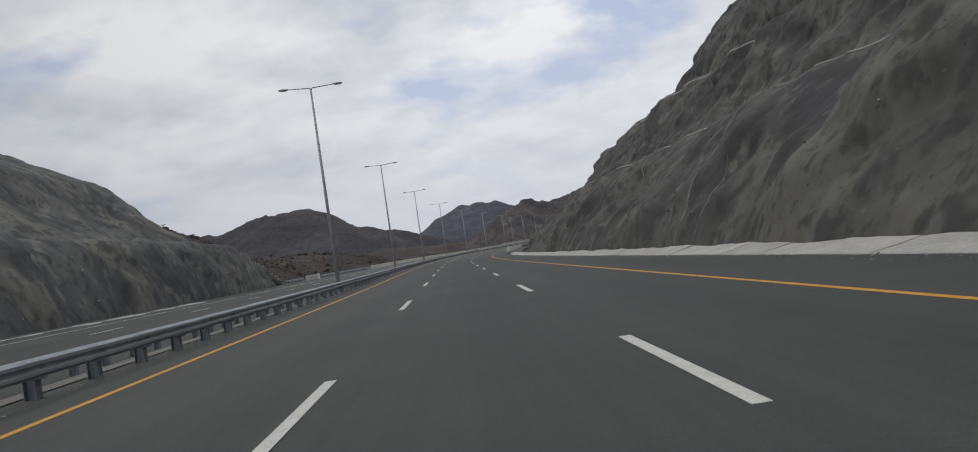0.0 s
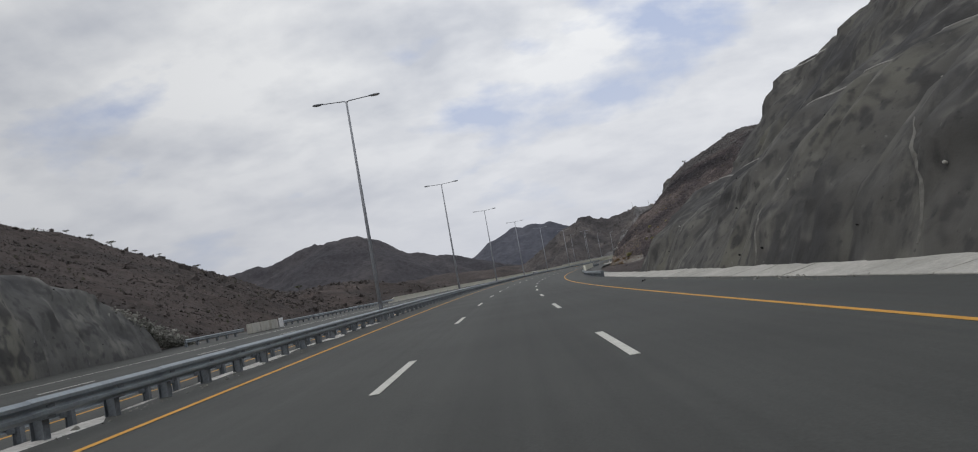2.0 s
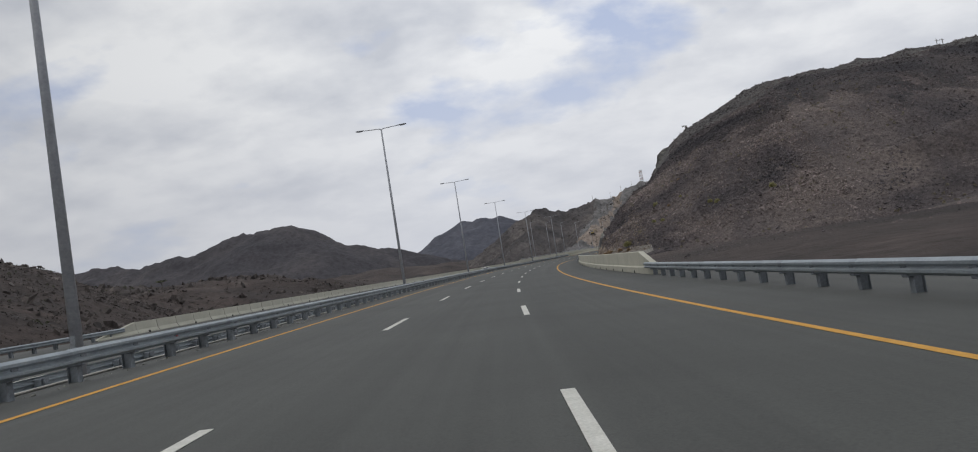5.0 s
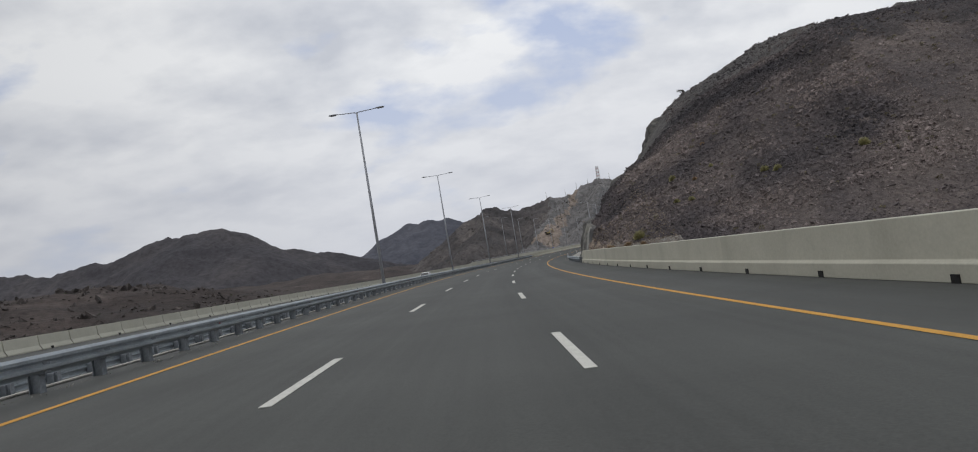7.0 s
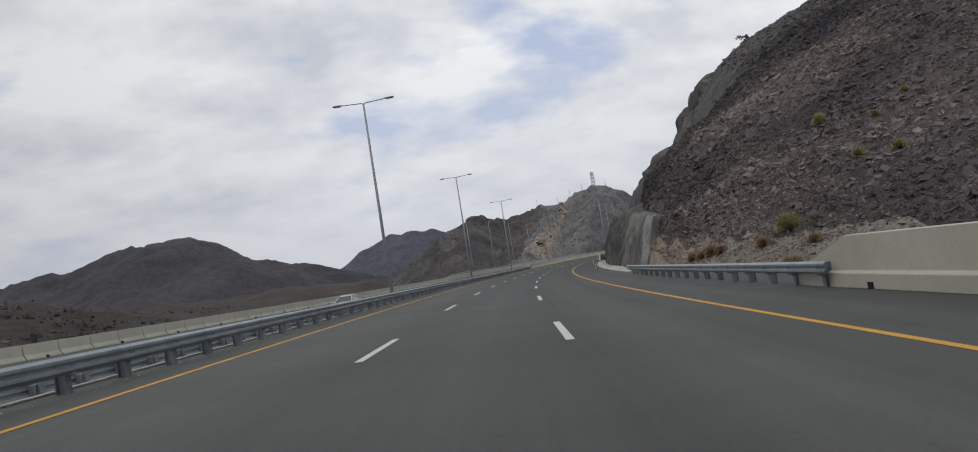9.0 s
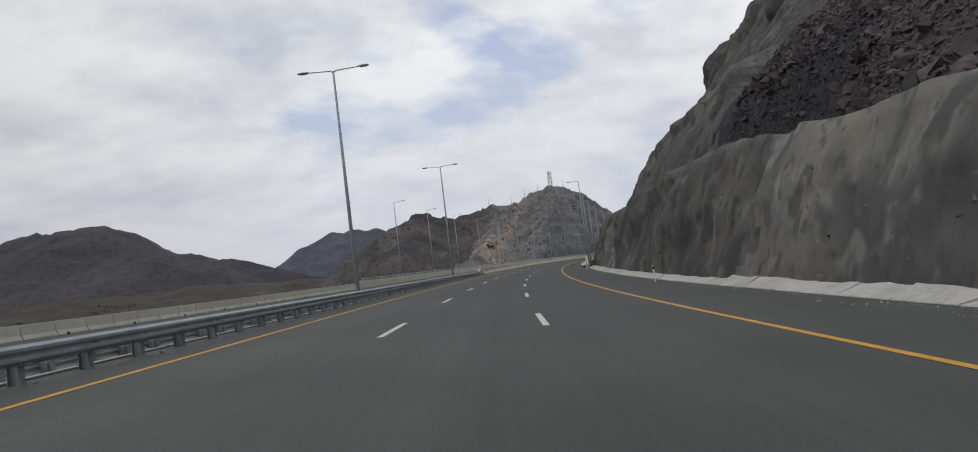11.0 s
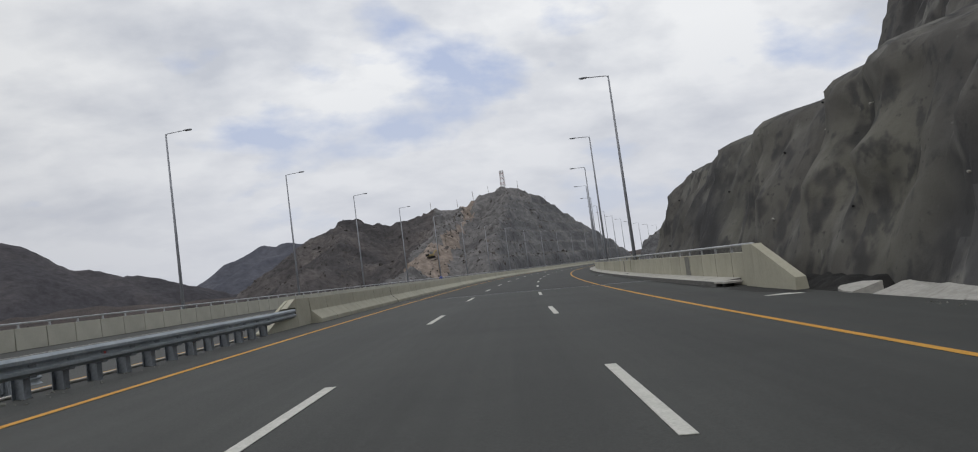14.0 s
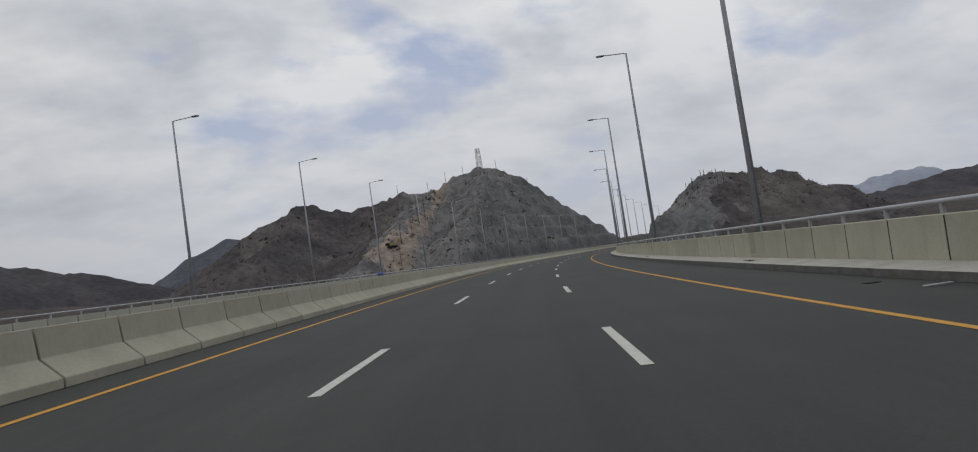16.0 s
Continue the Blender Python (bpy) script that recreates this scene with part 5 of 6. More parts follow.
def foot_bank(S, D, H):
    """1 on the bank of tan weathered earth, 2 on the gravel flat at the foot, 3 on the bare grey face high up, 4 on the dusky upper slope."""
    w = fbm(S / 5, D / 5, 4, 307) - 0.5
    tan = (S + 10 * w > 299) & (S < 318) & (H < np.interp(S, [297, 300, 304, 308, 312], [0.5, 1.3, 2.5, 3.6, 4.2]) + 5.0 * w) & (D < 22)
    flat = (H < 1.5 + 2.0 * w) & (S > 284) & (S < 301) & (D < 24) & ~tan
    grey = S + 26 * w > 354
    dusky = S + 0.6 * H + 40 * w + 30 * (fbm(S / 18, D / 18, 3, 309) - 0.5) > 335
    return np.where(grey, 3, np.where(tan, 1, np.where(flat, 2, np.where(dusky, 4, 0))))


ss, dd = np.arange(240, 470.1, 0.8), np.concatenate([np.arange(11, 100, 0.8), np.arange(100, 215, 3)])
SS, DD = np.meshgrid(ss, dd, indexing="ij")
HH = np.maximum(hill_right(SS, DD), -1.5)
P = R(SS, DD, 0.0)
P[..., 2] = np.interp(SS, SG, Z_S) + HH - 0.55
rock_hill = tagged(new("rocky_hill", sheet("rocky_hill", P[:, ::-1], M_ROCK)), "steep brown hillside of loose broken rock above the road", "hill", kind="structure")
for m_ in (M_BANK, M_GRAVEL, M_GREYROCK, M_ROCK_D):
    rock_hill.data.materials.append(m_)
idx = foot_bank(SS, DD, HH)[:, ::-1]
rock_hill.data.polygons.foreach_set("material_index", np.ascontiguousarray(idx[:-1, :-1]).reshape(-1).astype(np.int32))


# ---- far hills ----
def hill(name, ridges, slope, material, label, step, rough, scale, seed, pad=1.0, cut=None, shade=True):
    """A hill as the envelope of ridges, worn by noise. Returns the object and a function that gives its height."""
    pts = [p for r in ridges for p in r]
    xs, ys, hs = [p[0] for p in pts], [p[1] for p in pts], [p[2] for p in pts]
    w = (max(hs) + 25) / slope * pad
    gx2, gy2 = np.arange(min(xs) - w, max(xs) + w, step), np.arange(min(ys) - w, max(ys) + w, step)

    def height(A, B):
        wx = A + (fbm(A / scale, B / scale, 3, seed + 40) - 0.5) * scale * 0.35
        wy = B + (fbm(A / scale, B / scale, 3, seed + 50) - 0.5) * scale * 0.35
        H = np.max([tent(wx, wy, r, slope) for r in ridges], 0)
        H = H + (fbm(A / scale, B / scale, 6, seed, True) - 0.6) * rough
        crag = fbm(A / scale * 3.1, B / scale * 3.1, 5, seed + 60, True)
        H = H + (np.abs(crag - 0.55) * 2)**0.8 * np.sign(crag - 0.55) * rough * 0.45
        if cut is not None:
            H = cut(A, B, H)
        return np.maximum(H, GROUND_LOW)
    A, B = np.meshgrid(gx2, gy2)
    H = height(A, B)
    me = sheet(name, np.stack([A, B, H], -1), material, shade)
    if cut is not None:                                # the blasted faces are bare grey rock
        me.materials.append(M_CUT)
        keep, cut_was = H, cut
        cut = None
        bare = (height(A, B) - keep) > 0.6
        cut = cut_was
        me.materials.append(M_LEDGE)
        flat = np.hypot(np.gradient(H, step, axis=1), np.gradient(H, step, axis=0)) < 0.75
        kind_of = np.where(bare & flat, 2, np.where(bare, 1, 0))
        me.polygons.foreach_set("material_index", kind_of[:-1, :-1].reshape(-1).astype(np.int32))
    ob = tagged(new(name, me), label, "hill", kind="structure")
    return ob, height


GROUND_LOW = -30.0


def rd(s, d, z):
    return tuple(R(s, d)[:2]) + (z,)


hill("far_hill", [[(-760, 1260, 70), (-606, 1240, 90), (-540, 1211, 78), (-455, 1211, 82), (-384, 1211, 100), (-340, 1211, 109), (-305, 1211, 106), (-258, 1211, 75), (-175, 1211, 51), (-115, 1215, 37), (-40, 1230, 6)]], 0.55, M_HILL_DARK, "dark brown rounded desert hill in the distance", 5, 12, 110, 71)
hill("far_hill", [[(-175, 1640, 18), (-92, 1618, 64), (-54, 1618, 93), (-9, 1618, 101), (34, 1618, 93), (82, 1618, 62), (150, 1630, 10)]], 0.55, M_HILL_FAR, "conical hill far off, blue-grey with haze", 6, 16, 110, 81)


def road_cut(A, B, H):
    s, d = station(A, B)
    s, d = s.reshape(A.shape), d.reshape(A.shape)
    zr = np.interp(s, SG, Z_S)
    out = []
    for off in (np.maximum(-(d + 43.0), 0), np.maximum(d - 13, 0)):
        off = np.maximum(off + (fbm(s / 16, off / 9, 4, 17) - 0.5) * 7.0 * smooth(off, 0, 6), 0)
        step = np.floor(off / 6.4)
        out.append(zr - 1 + 3 * smooth(off, 0.2, 1.5) + step * 7.2 + np.clip((off - step * 6.4) / 3.4, 0, 1) * 7.2)
    return np.where(d < -9, np.minimum(H, out[0]), np.minimum(H, out[1]))


tower_ob, tower_h = hill("tower_hill", [[(-70, 850, -14), (-32, 855, -3), (16, 855, 21), (35, 855, 37), (53, 855, 46), (73, 855, 41), (102, 855, 45.5), (130, 855, 44), (143, 855, 51), (163, 855, 57), (170, 855, 57)],
                                 [(170, 855, 55), rd(800, -58, 16), rd(850, -50, 3), rd(900, -48, -6)], [(165, 850, 55), (140, 760, 34), (112, 680, 14)], [(53, 855, 46), (40, 790, 26), (20, 730, 8)], [(130, 855, 46), (105, 790, 31), (76, 712, 11), (60, 680, 4)]],
                 0.58, M_TOWER, "brown and grey rocky hill with terraced cuttings", 1.7, 9, 40, 91, cut=road_cut)
cut_ob, cut_h = hill("cut_hill", [[rd(700, 16, 5), rd(702, 22, 11), rd(705, 32, 18), rd(707, 53, 17.5), rd(710, 70, 13), rd(712, 80, 5), rd(715, 92, -6)], [rd(705, 34, 17.5), rd(760, 45, 19), rd(820, 60, 14)]], 0.7, M_HILL, "dark rocky hill with a grey cut face beyond the bridge", 1.8, 5, 22, 95, cut=road_cut)
hill("far_hill", [[(1150, 1720, 5), (1260, 1700, 24), (1413, 1700, 40), (1641, 1700, 62), (1900, 1750, 70)]], 0.4, M_HILL_DARK, "dark brown hill far off beyond the valley", 14, 14, 100, 111)
hill("mountain_range", [[(2150, 3300, 88), (2330, 3300, 104), (2515, 3300, 146), (2790, 3300, 108), (3149, 3300, 160), (3350, 3300, 115), (3900, 3300, 150)]], 0.4, M_RANGE, "mountain range at the horizon, pale blue-grey with haze", 34, 50, 260, 121)


# ---- loose rock: many small angular stones, joined ----
def rock_templates(n, seed, blocky=False):
    rng = np.random.default_rng(seed)
    bm = bmesh.new()
    bmesh.ops.create_icosphere(bm, subdivisions=1, radius=1.0)
    v0 = np.array([v.co[:] for v in bm.verts])
    f0 = np.array([[v.index for v in f.verts] for f in bm.faces])
    bm.free()
    cube = np.array([(x, y, z) for z in (-1, 1) for y in (-1, 1) for x in (-1, 1)], float)
    cf = np.array([(0, 2, 3), (0, 3, 1), (4, 5, 7), (4, 7, 6), (0, 1, 5), (0, 5, 4), (2, 6, 7), (2, 7, 3), (0, 4, 6), (0, 6, 2), (1, 3, 7), (1, 7, 5)])
    if blocky:
        return [(cube * 0.72 + rng.uniform(-0.46, 0.46, cube.shape)) * rng.uniform((0.75, 0.6, 0.24), (1.25, 1.0, 0.55)) for _ in range(n)], cf
    return [v0 * rng.uniform(0.45, 1.3, (len(v0), 1)) * rng.uniform((0.9, 0.55, 0.3), (1.5, 1.0, 0.6)) for _ in range(n)], f0


ROCKS, ROCK_F = rock_templates(24, 5, True)


def turns(n, rng):
    q = rng.normal(size=(n, 4))
    q /= np.linalg.norm(q, axis=1, keepdims=True)
    w, x, y, z = q.T
    return np.stack([1-2*(y*y+z*z), 2*(x*y-z*w), 2*(x*z+y*w), 2*(x*y+z*w), 1-2*(x*x+z*z), 2*(y*z-x*w), 2*(x*z-y*w), 2*(y*z+x*w), 1-2*(x*x+y*y)], -1).reshape(-1, 3, 3)


def bedded(n, rng):
    """Turns of slabs that lie much the same way, as broken beds do."""
    a, p, q = rng.normal(0, 1.4, n), rng.normal(0.30, 0.60, n), rng.normal(-0.30, 0.60, n)
    ca, sa, cp, sp, cq, sq = np.cos(a), np.sin(a), np.cos(p), np.sin(p), np.cos(q), np.sin(q)
    one, nil = np.ones(n), np.zeros(n)
    rz = np.stack([ca, -sa, nil, sa, ca, nil, nil, nil, one], -1).reshape(-1, 3, 3)
    rx = np.stack([one, nil, nil, nil, cp, -sp, nil, sp, cp], -1).reshape(-1, 3, 3)
    ry = np.stack([cq, nil, sq, nil, one, nil, -sq, nil, cq], -1).reshape(-1, 3, 3)
    return rx @ ry @ rz


def scatter(name, places, sizes, material, label, category, seed, shapes=None, faces=None, lay=None):
    shapes, faces = (ROCKS, ROCK_F) if shapes is None else (shapes, faces)
    rng = np.random.default_rng(seed)
    kind = rng.integers(0, len(shapes), len(places))
    V, F, base = [], [], 0
    for k, tm in enumerate(shapes):
        p, sz = places[kind == k], sizes[kind == k]
        v = np.einsum("nij,vj->nvi", (lay or turns)(len(p), rng), tm) * sz[:, None, None] + p[:, None, :]
        V.append(v.reshape(-1, 3))
        F.append((faces[None] + (np.arange(len(p)) * len(tm))[:, None, None] + base).reshape(-1, 3))
        base += len(p) * len(tm)
    V, F = np.concatenate(V), np.concatenate(F)
    me = bpy.data.meshes.new(name)
    me.vertices.add(len(V))
    me.vertices.foreach_set("co", V.reshape(-1).astype(np.float32))
    me.loops.add(len(F) * 3)
    me.loops.foreach_set("vertex_index", F.reshape(-1).astype(np.int32))
    me.polygons.add(len(F))
    me.polygons.foreach_set("loop_start", np.arange(0, len(F) * 3, 3, dtype=np.int32))
    me.polygons.foreach_set("loop_total", np.full(len(F), 3, dtype=np.int32))
    me.polygons.foreach_set("use_smooth", np.zeros(len(F), dtype=bool))
    me.materials.append(material)
    me.update(calc_edges=True)
    return tagged(new(name, me), label, category, kind="stuff")


def on_hill(s, d):
    p = R(s, d)
    p[:, 2] = np.maximum(np.interp(s, SG, Z_S) + np.maximum(hill_right(s, d), -1.5) - 0.55, ground_height(p[:, 0], p[:, 1]) - 0.03)
    return p


rng = np.random.default_rng(11)
n = 120000
s_r = np.concatenate([rng.uniform(280, 350, n), rng.uniform(270, 400, 60000), rng.uniform(200, 285, 5000)])
d_r = np.concatenate([12.5 + 50 * rng.random(n)**1.1, rng.uniform(26, 135, 60000), 14.0 + 50 * rng.random(5000)])
size = np.concatenate([0.085 + 0.095 * rng.pareto(2.5, n), 0.16 + 0.13 * rng.pareto(2.8, 60000), 0.08 + 0.06 * rng.pareto(3.0, 5000)]).clip(0.07, 0.75)
h_r = hill_right(s_r, d_r)
keep = ((h_r > 0.2) | (s_r < 282)) & ((d_r > 36) | (s_r < 350 + 14 * (fbm(s_r / 12, d_r / 12, 3, 305) - 0.5)))
bank_r = foot_bank(s_r, d_r, h_r)
keep &= (bank_r == 0) | (bank_r == 4) | ((rng.random(len(s_r)) < 0.10) & (size < 0.3)) | ((bank_r == 3) & (rng.random(len(s_r)) < 0.85))
size = (size * (0.36 + 0.72 * fbm(s_r / 9, d_r / 9, 3, 303))).clip(0.06, 0.42)
for zone, m_, text in ((bank_r < 3, M_BOULDER, "loose angular brown rocks strewn over the hillside"), (bank_r >= 3, M_BOULDER_D, "loose angular dusky purple rocks high on the hillside")):
    scatter("scree", on_hill(s_r[keep & zone], d_r[keep & zone]), size[keep & zone], m_, text, "scree", 21, lay=bedded)

n = 22000
s_r, d_r = rng.uniform(286, 316, n), 12.6 + 11 * rng.random(n)**1.4
scatter("rubble", on_hill(s_r, d_r), (0.035 + 0.03 * rng.pareto(2.5, n)).clip(0.03, 0.22), M_TAN, "tan broken rubble at the foot of the hillside", "rubble", 25)

# dark outcrops on the plain
n = 9500
s_r, d_r = rng.uniform(190, 680, n), -(44 + 330 * rng.random(n)**1.3)
keep = fbm(s_r / 30, d_r / 30, 4, 411) > 0.45
p = R(s_r, d_r)[keep]
p[:, 2] = ground_height(p[:, 0], p[:, 1])
scatter("outcrop", p, (0.30 + 0.35 * rng.pareto(2.6, len(p))).clip(0.25, 1.8), M_STONE, "dark weathered outcrops of rock on the plain", "rock", 30)

n = 9000
s_r, d_r = rng.uniform(285, 440, n), -(46 + 190 * rng.random(n)**1.2)
keep = fbm(s_r / 14, d_r / 14, 4, 413) > 0.50
p = R(s_r, d_r)[keep]
p[:, 2] = ground_height(p[:, 0], p[:, 1])
scatter("outcrop", p, (0.22 + 0.28 * rng.pareto(2.4, len(p))).clip(0.2, 1.6), M_STONE, "dark broken outcrops of rock on the brown knolls", "rock", 32)

# bare stones at the end of the sprayed bank
n = 2200
u_r = rng.random(n)
s_r, d_r = 107.5 + 9.5 * u_r + rng.normal(0, 0.7, n), -(28.9 + 2.4 * rng.random(n) + 1.0 * (1 - u_r))
p = R(s_r, d_r)
p[:, 2] = plane(s_r, np.full(n, -28.4)) + 4.2 * (1 - u_r) * rng.uniform(0.75, 1.0, n) - 0.05
scatter("rubble", p, (0.07 + 0.05 * rng.pareto(2.8, n)).clip(0.05, 0.28), M_PALE, "pale grey broken stones at the end of the sprayed bank", "rubble", 27)

# stones on the left slope
n = 34000
s_r, d_r = rng.uniform(95, 330, n), -(31.5 + 100 * rng.random(n)**1.3)
p = R(s_r, d_r)
p[:, 2] = ground_height(p[:, 0], p[:, 1])
scatter("scree", p, (0.10 + 0.11 * rng.pareto(2.8, n)).clip(0.08, 0.6), M_STONE, "scattered brown stones on the desert slope", "scree", 22)


# boulders on the tower hill and gravel heaps by the river bed
n = 7000
xy = np.stack([rng.uniform(-40, 175, n), rng.uniform(660, 850, n)], -1)
z = tower_h(xy[None, :, 0], xy[None, :, 1])[0]
p = np.concatenate([xy, z[:, None]], 1)[z > -8]
scatter("scree", p, (0.25 + 0.22 * rng.pareto(2.8, len(p))).clip(0.2, 1.3), M_CRAG, "broken boulders strewn over the hill with the tower", "scree", 28)
n = 2500
s_r, d_r = rng.uniform(690, 760, n), rng.uniform(18, 95, n)
p = R(s_r, d_r)
p[:, 2] = cut_h(p[None, :, 0], p[None, :, 1])[0]
scatter("scree", p, (0.2 + 0.14 * rng.pareto(2.8, n)).clip(0.15, 0.8), M_CRAG, "broken boulders on the dark hill beyond the bridge", "scree", 29)


def gravel_heap(s, d, r, h, seed):
    m = Matrix.Translation(R(s, d))
    ob = thing("gravel_heap", m, "pale grey heap of gravel on the plain beyond the barrier", "gravel heap", "gravel heaps on the plain")
    q = R(s, d)
    a, k = np.meshgrid(np.linspace(0, 2 * math.pi, 40), np.linspace(0, 1, 14), indexing="ij")
    x, y = r * 1.6 * k * np.cos(a), r * k * np.sin(a)
    g = ground_height(q[0] + x, q[1] + y)
    z = g + h * (1 - k)**0.8 * (0.75 + 0.6 * fbm((x + 40 * seed) / 4, y / 4, 4, 300 + seed)) - 0.4 * k
    part("gravel", sheet("gravel", np.stack([q[0] + x, q[1] + y, z], -1)[:, ::-1], M_LEDGE), ob)


for k, (s, d, r, h) in enumerate(((470, -62, 7, 4.5), (482, -64, 6, 4.0), (497, -70, 8, 5.5), (462, -60, 5, 2.2))):
    gravel_heap(s, d, r, h, k)


# grit washed onto the shoulders
n = 9000
s_r = np.concatenate([rng.uniform(0, 110, 3000), rng.uniform(285, 400, 3000), rng.uniform(0, 400, 3000)])
d_r = np.concatenate([9.1 - 0.9 * rng.random(6000)**2, -6.9 + 0.5 * rng.random(3000)**2])
keep = fbm(s_r / 6, d_r / 0.7, 4, 421) > 0.46
scatter("road_grit", R(s_r, d_r, 0.004)[keep], (0.012 + 0.010 * rng.pareto(2.5, n)).clip(0.01, 0.06)[keep], M_PALE, "loose grit washed onto the asphalt shoulder", "grit", 31)


# ---- shrubs and trees ----
def tuft_templates(n, blades, seed, flat=1.0, leaf=0.14):
    rng = np.random.default_rng(seed)
    out = []
    for _ in range(n):
        c = rng.normal(size=(blades, 3))
        c /= np.linalg.norm(c, axis=1, keepdims=True)
        c *= rng.uniform(0.35, 1.0, (blades, 1))**0.6 * (1, 1, flat)
        a, b = rng.normal(size=(2, blades, 3)) * leaf
        out.append(np.stack([c - a, c + a * 0.6 + b, c + a - b], 1).reshape(-1, 3))
    return out, np.arange(blades * 3).reshape(-1, 3)


TUFT, TUFT_F = tuft_templates(4, 60, 8, 0.75)
BIG, BIG_F = tuft_templates(3, 2600, 9, 0.85, 0.055)


def broom_templates(n, blades, seed):
    """Bushes of many thin stalks that fan out from the root."""
    rng = np.random.default_rng(seed)
    out = []
    for _ in range(n):
        a, e = rng.uniform(0, 2 * math.pi, blades), np.arccos(rng.random(blades)**0.75)
        lean = np.stack([np.sin(e) * np.cos(a), np.sin(e) * np.sin(a), np.cos(e)], -1)
        r1 = (0.70 + 0.38 * rng.random(blades)**1.5) * (0.86 + 0.22 * np.sin(3 * a + rng.uniform(0, 6)) * np.sin(e))
        r0 = r1 * rng.uniform(0.25, 0.80, blades)
        side = np.cross(lean, rng.normal(size=(blades, 3)))
        side *= 0.011 / (np.linalg.norm(side, axis=1, keepdims=True) + 1e-6)
        tip = lean * r1[:, None] + rng.normal(size=(blades, 3)) * 0.03
        base = lean * r0[:, None]
        out.append(np.stack([base - side, base + side, tip], 1).reshape(-1, 3) * (1, 1, 1.25))
    return out, np.arange(blades * 3).reshape(-1, 3)


BROOM, BROOM_F = broom_templates(3, 5200, 19)
n = 1500
s_r, d_r = rng.uniform(100, 560, n), -(33 + 420 * rng.random(n)**1.2)
p = R(s_r, d_r)
p[:, 2] = ground_height(p[:, 0], p[:, 1]) + 0.25
scatter("desert_scrub", p, rng.uniform(0.35, 1.5, n) * np.where(d_r > -150, 0.26, 1.0), M_TREE, "sparse dusty desert scrub on the plain", "scrub", 23, TUFT, TUFT_F)
n = 260
s_r, d_r = rng.uniform(262, 330, n), 13 + 70 * rng.random(n)
p = on_hill(s_r, d_r)
scatter("dry_tufts", p + np.array([0, 0, 0.1]), rng.uniform(0.15, 0.42, n), M_TUFT, "small dry grass tufts among the rocks", "scrub", 24, TUFT, TUFT_F)


def shrub(place, size, material, label, kind_i):
    m = Matrix.Translation(place)
    ob = thing("shrub", m, label, "shrub", "shrubs on the hillside")
    rng2 = np.random.default_rng(kind_i)
    V = BROOM[kind_i % 3] * size + np.array([0, 0, -0.06 * size])
    part("foliage", mesh("foliage", V, BROOM_F.tolist(), material, False), ob, m)
    bm = bmesh.new()
    for k in range(7):
        a, r = rng2.uniform(0, 6.28), rng2.uniform(0.3, 0.75) * size
        tube(bm, [(0, 0, -0.3), (r*0.4*math.cos(a), r*0.4*math.sin(a), size*0.45), (r*math.cos(a), r*math.sin(a), size*0.9)], [0.03*size, 0.02*size, 0.008*size], 5)
    part("stems", bm_mesh("stems", bm, M_BARK), ob, m)
    return ob


GREEN = ((294.2, 19.3, 1.2), (306.2, 27.4, 0.9), (292.5, 37.8, 0.75), (290.4, 39.0, 0.8), (288.0, 49.8, 1.0), (296.6, 25.8, 0.6), (294.6, 27.6, 0.6), (303, 33, 0.5))
STRAW = ((294.0, 17.4, 0.7), (287.0, 16.6, 0.95), (298.7, 15.0, 0.75), (300.2, 13.9, 0.6), (299.3, 14.4, 0.55), (289.5, 19.0, 0.6), (297.7, 15.4, 0.65), (311, 34, 0.5), (302, 30, 0.5))
for k, (s, d, sz, mt) in enumerate([(*g, M_BUSH) for g in GREEN] + [(*g, M_STRAW) for g in STRAW]):
    q = on_hill(np.array([s]), np.array([d]))[0]
    shrub(Vector(q), sz, mt, "round green desert shrub among brown rocks" if mt is M_BUSH else "dry straw-coloured shrub at the foot of the rocks", k)


def tree(place, h, seed, label, sparse=False):
    m = Matrix.Translation(place)
    ob = thing("tree", m, label, "tree", "acacia trees on the ridges")
    rng2 = np.random.default_rng(seed)
    bm = bmesh.new()
    top = []
    tube(bm, [(0, 0, -0.4), (0.05*h, 0, 0.3*h), (0.04*h, 0.03*h, 0.5*h)], [0.05*h, 0.035*h, 0.028*h], 7)
    for k in range(6):
        a = k * 1.05 + rng2.uniform(-0.3, 0.3)
        e = (0.42*h*math.cos(a), 0.42*h*math.sin(a), rng2.uniform(0.78, 0.95)*h)
        top.append(e)
        tube(bm, [(0.04*h, 0.03*h, 0.45*h), (e[0]*0.5, e[1]*0.5, 0.7*h), e], [0.022*h, 0.015*h, 0.006*h], 5)
    part("trunk", bm_mesh("trunk", bm, M_BARK, True), ob, m)
    if sparse:
        V = [TUFT[k % 4] * np.array([0.30, 0.30, 0.16]) * h + np.array(e) for k, e in enumerate(top)]
        part("crown", mesh("crown", np.concatenate(V), np.concatenate([TUFT_F + i * len(TUFT[0]) for i in range(len(V))]).tolist(), M_TREE, False), ob, m)
        return ob
    V = [BIG[k % 3] * np.array([0.26*h, 0.26*h, 0.10*h]) + np.array(e) for k, e in enumerate(top)]
    V.append(BIG[0] * np.array([0.3*h, 0.3*h, 0.10*h]) + np.array([0, 0, 0.9*h]))
    F = np.concatenate([BIG_F + i * len(BIG[0]) for i in range(len(V))])
    part("crown", mesh("crown", np.concatenate(V), F.tolist(), M_TREE, False), ob, m)
    return ob


